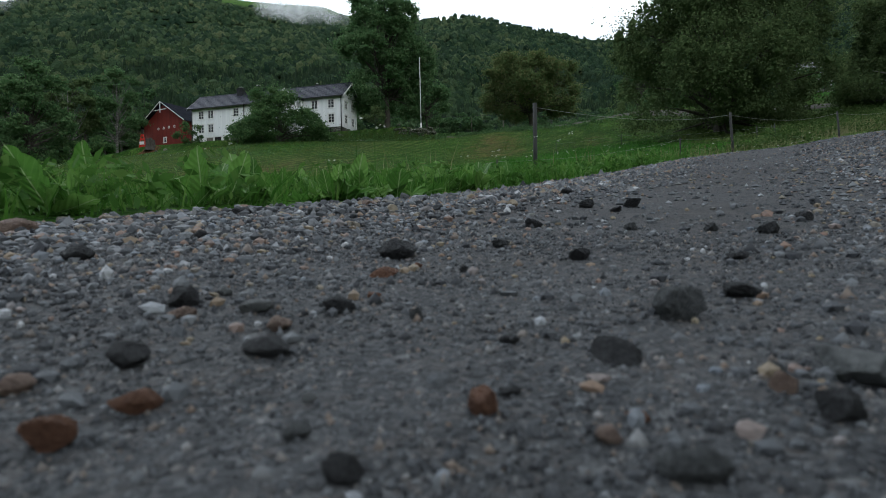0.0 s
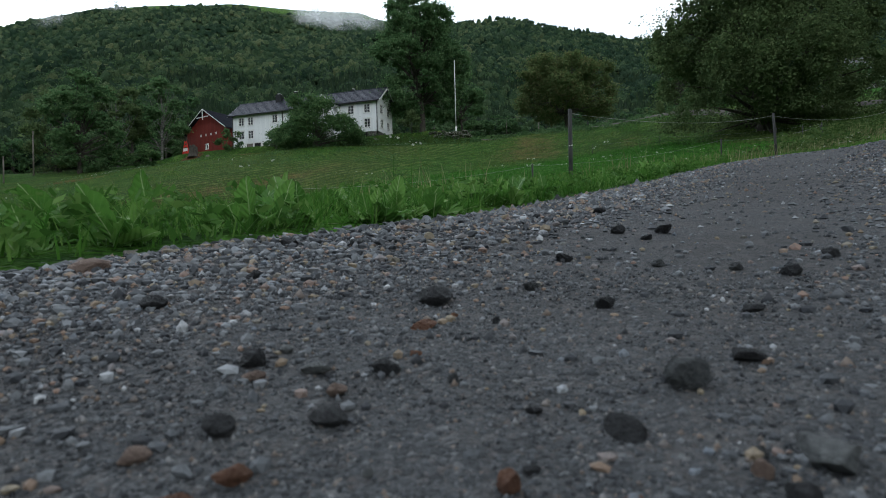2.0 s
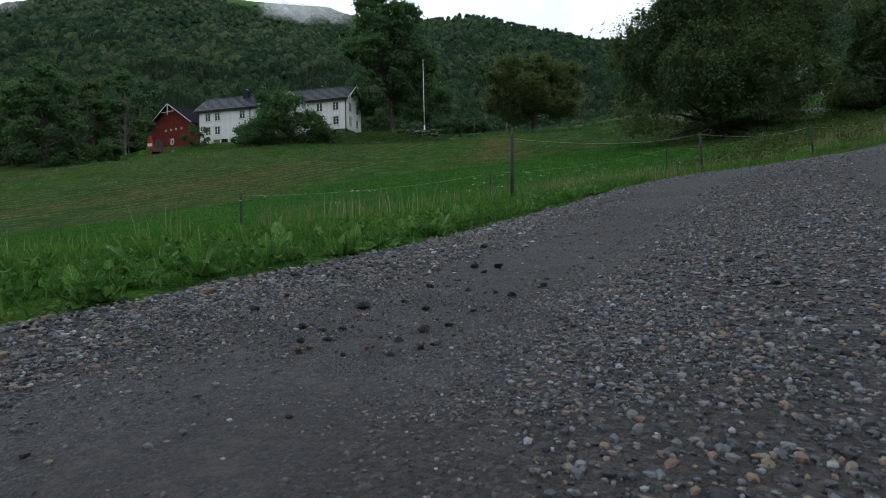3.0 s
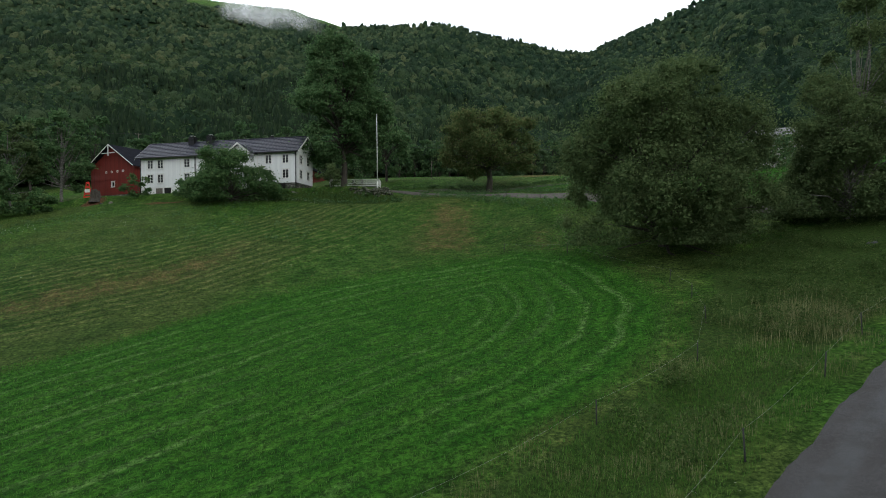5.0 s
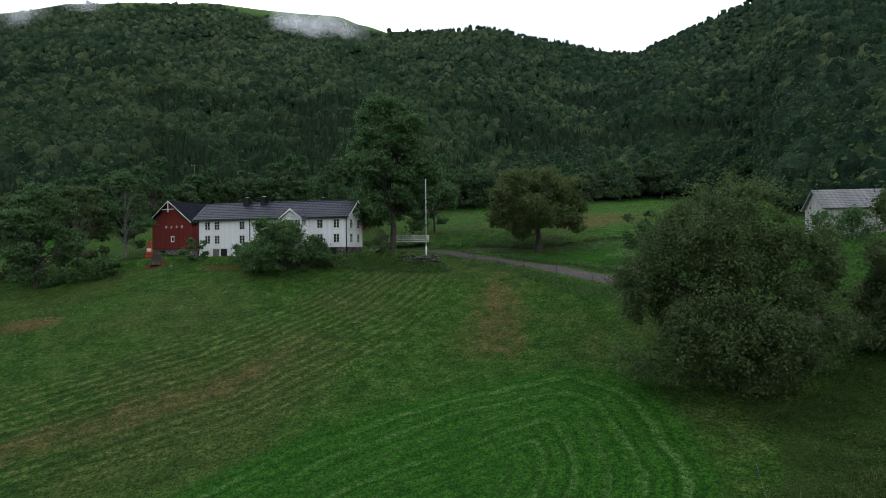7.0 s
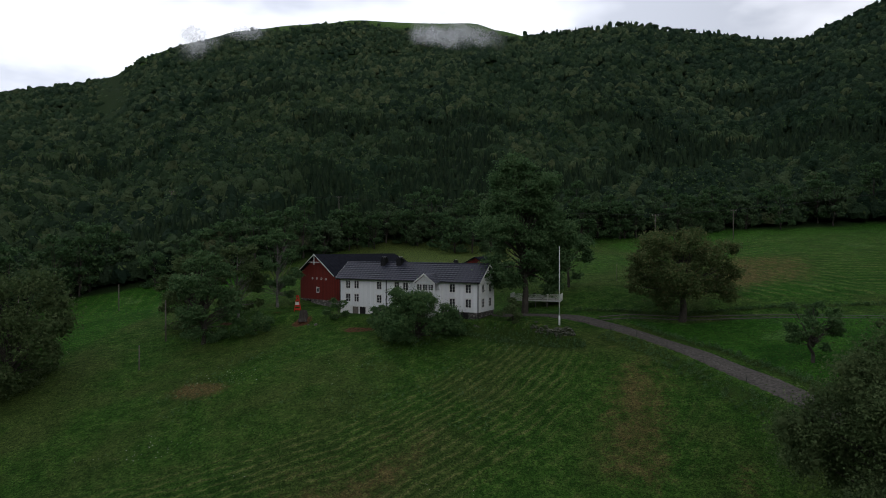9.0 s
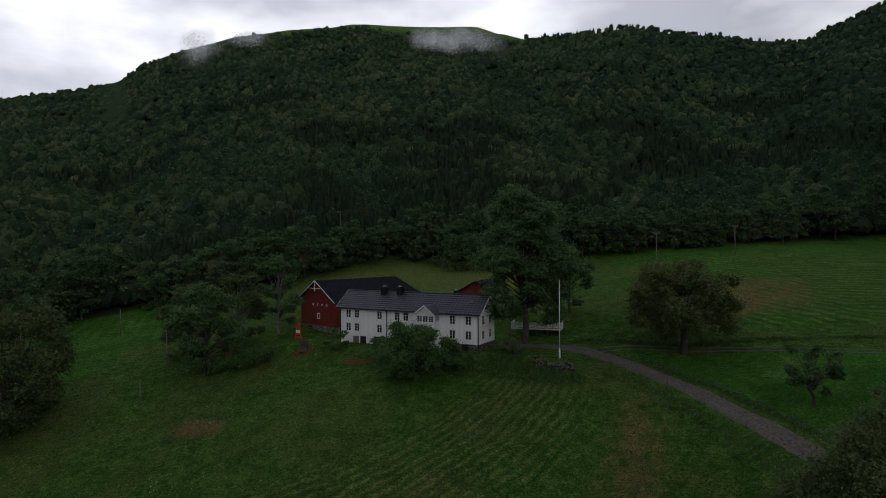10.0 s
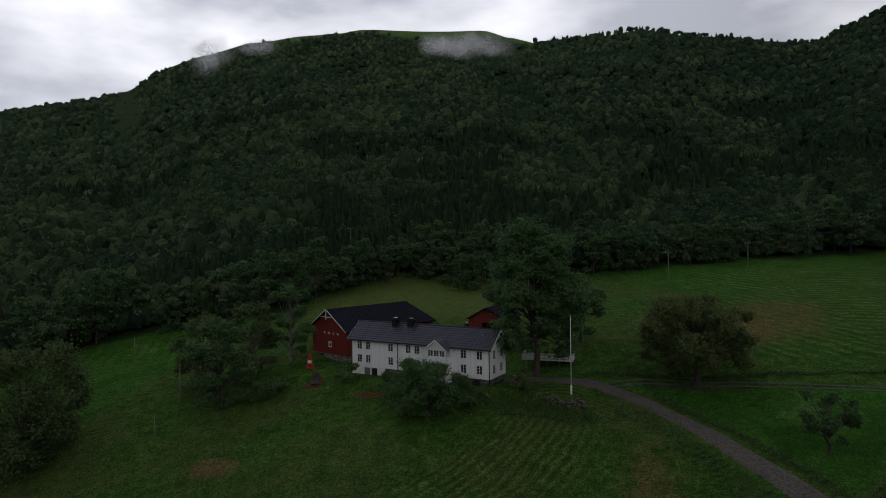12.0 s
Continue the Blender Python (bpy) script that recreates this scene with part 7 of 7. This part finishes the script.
def herbs():
    """Rank leafy growth: low clumps of nettles, meadowsweet and bramble where nobody mows."""
    rng = np.random.default_rng(71)

    def clumps(name, cx, cy, tall, leaves, size, mat, label):
        n = len(cx)
        k = np.repeat(np.arange(n), leaves)
        h = rng.uniform(0, 1, len(k)) ** 0.6
        w = tall[k] * 0.55 * (1.1 - 0.5 * h)
        x, y = cx[k] + rng.normal(size=len(k)) * w * 0.6, cy[k] + rng.normal(size=len(k)) * w * 0.6
        p = np.stack([x, y, height(x, y) + h * tall[k]], axis=1)
        tagged(new(name, leaf_mesh(name, leaf_quads(rng, p, size, 0.5, 0.55), mat)), label, "weeds", kind="stuff")

    x, y = rng.uniform(-3.2, 4.0, 2600), rng.uniform(-1.6, 7.0, 2600)
    a = road_side(x, y) + 0.2 * fbm(x / 0.4, y / 0.4, 27.0, 2)
    k = (a < -0.04) & (a > -0.75)
    x, y = x[k], y[k]
    clumps("verge_herbs", x, y, rng.uniform(0.03, 0.13, len(x)), 24, 0.017, L_HERB, "low broad-leaved weeds crowding the verge")
    x, y = rng.uniform(8, 36, 6500), rng.uniform(12, 48, 6500)
    a = road_side(x, y)
    k = (a < -1.8) & (a > -9.0 - 5 * (x > 19)) & ~inside(x, y, FIELD) & (fbm(x / 2.5, y / 2.5, 23.0, 3) > -0.08)
    x, y = x[k], y[k]
    clumps("ditch_herbs", x, y, rng.uniform(0.2, 0.75, len(x)), 26, 0.06, L_RANK, "dark rank nettles and meadowsweet in the ditch")
    t = rng.uniform(0, 1, 420)
    x = -26 + 26 * t
    y = 77.7 - 0.159 * x + rng.normal(size=420) * 0.7
    clumps("bank_herbs", x, y, rng.uniform(0.15, 0.55, 420), 24, 0.075, L_MAPLE, "dark bushy growth along the foot of the bank")
    dc = DRIVE_CURVE[(DRIVE_CURVE[:, 1] > 55) & (DRIVE_CURVE[:, 1] < 84)]
    pick = rng.integers(0, len(dc), 420)
    nrm = side_of(dc)[pick]
    off = np.where(rng.uniform(0, 1, 420) < 0.45, rng.normal(2.5, 0.4, 420), -rng.uniform(2.2, 5.0, 420))
    x, y = (dc[pick] + nrm * off[:, None]).T
    clumps("drive_bank_herbs", x, y, rng.uniform(0.2, 0.7, 420), 26, 0.08, L_MAPLE, "leafy weeds on the banks of the drive")
    x = rng.uniform(-2, 44, 260)
    y = 91.4 + 0.02 * (x - 14) + rng.normal(size=260) * 0.25
    clumps("track_side_herbs", x, y, rng.uniform(0.2, 0.55, 260), 24, 0.09, L_DARK, "dark weeds along the edge of the grass track")
    x, y = rng.uniform(-50, -6, 900), rng.uniform(56, 78, 900)
    k = (fbm(x / 5, y / 5, 33.0, 3) > 0.06)
    x, y = x[k], y[k]
    clumps("meadow_herbs", x, y, rng.uniform(0.15, 0.4, len(x)), 22, 0.06, L_MAPLE, "low tufts of leafy weeds in the meadow")


L_RANK = leaf_mat("rank_herb_leaves", (0.036, 0.074, 0.018), (0.072, 0.120, 0.034), (0.135, 0.170, 0.062), 0.4)
L_HERB = leaf_mat("verge_herb_leaves", (0.040, 0.100, 0.018), (0.076, 0.165, 0.032), (0.140, 0.240, 0.062), 0.4)
L_FIELD = leaf_mat("field_blades", (0.034, 0.120, 0.014), (0.063, 0.178, 0.025), (0.118, 0.240, 0.054), 0.45)
L_MEADOW = leaf_mat("meadow_blades", (0.054, 0.110, 0.020), (0.097, 0.150, 0.034), (0.178, 0.190, 0.070), 0.45)
hero_stones(M_DARKSTONE, "dark angular stone lying on the gravel", 77, [(-0.058, 0.604, 0.046), (-0.073, 0.376, 0.023), (-0.152, 0.270, 0.020), (-0.175, 0.381, 0.024), (-0.094, 0.289, 0.025), (0.193, 0.395, 0.030), (0.260, 0.537, 0.024), (0.126, 0.576, 0.024), (0.127, 0.892, 0.028), (0.385, 0.707, 0.030), (0.500, 0.827, 0.030), (0.294, 1.241, 0.036), (0.384, 1.230, 0.042), (0.324, 1.132, 0.025), (-0.353, 0.546, 0.036), (-0.314, 0.730, 0.020), (0.079, 0.278, 0.024), (0.031, 0.307, 0.012), (0.012, 0.520, 0.010), (-0.034, 0.172, 0.015), (0.022, 0.237, 0.011), (0.134, 0.203, 0.018), (0.359, 1.779, 0.045), (-0.370, 1.043, 0.036)])
hero_stones(M_GREYSTONE, "grey rounded stone lying on the gravel", 78, [(0.132, 0.347, 0.034), (0.058, 0.677, 0.025), (-0.022, 0.359, 0.012), (0.339, 0.759, 0.020), (0.069, 0.168, 0.018), (-0.054, 0.201, 0.011), (0.136, 0.249, 0.010), (-0.238, 1.045, 0.030), (0.254, 0.821, 0.024), (-0.060, -0.146, 0.014)])
hero_stones(M_RUSTSTONE, "rusty orange pebble lying on the gravel", 79, [(-0.058, 0.501, 0.022), (-0.056, 0.418, 0.012), (-0.030, 0.538, 0.010), (0.010, 0.220, 0.015), (-0.120, 0.221, 0.017), (-0.134, 0.193, 0.018), (0.066, 0.209, 0.010)])
hero_stones(M_PINKSTONE, "pinkish pebble lying on the gravel", 80, [(-0.568, 0.760, 0.060), (-0.180, 0.237, 0.019), (-0.099, 0.330, 0.016), (-0.163, 0.351, 0.015), (0.130, 0.230, 0.013), (0.050, 0.194, 0.012)])
hero_stones(M_PALESTONE, "pale pebble lying on the gravel", 81, [(-0.125, 0.370, 0.022), (0.163, 0.238, 0.030), (-0.162, 0.415, 0.012), (-0.144, 0.490, 0.010), (-0.373, 0.806, 0.019), (-0.389, 0.689, 0.017), (-0.123, 1.608, 0.034), (-0.058, 0.232, 0.007)])
grass()
weeds()
herbs()
flowers()
pebbles()
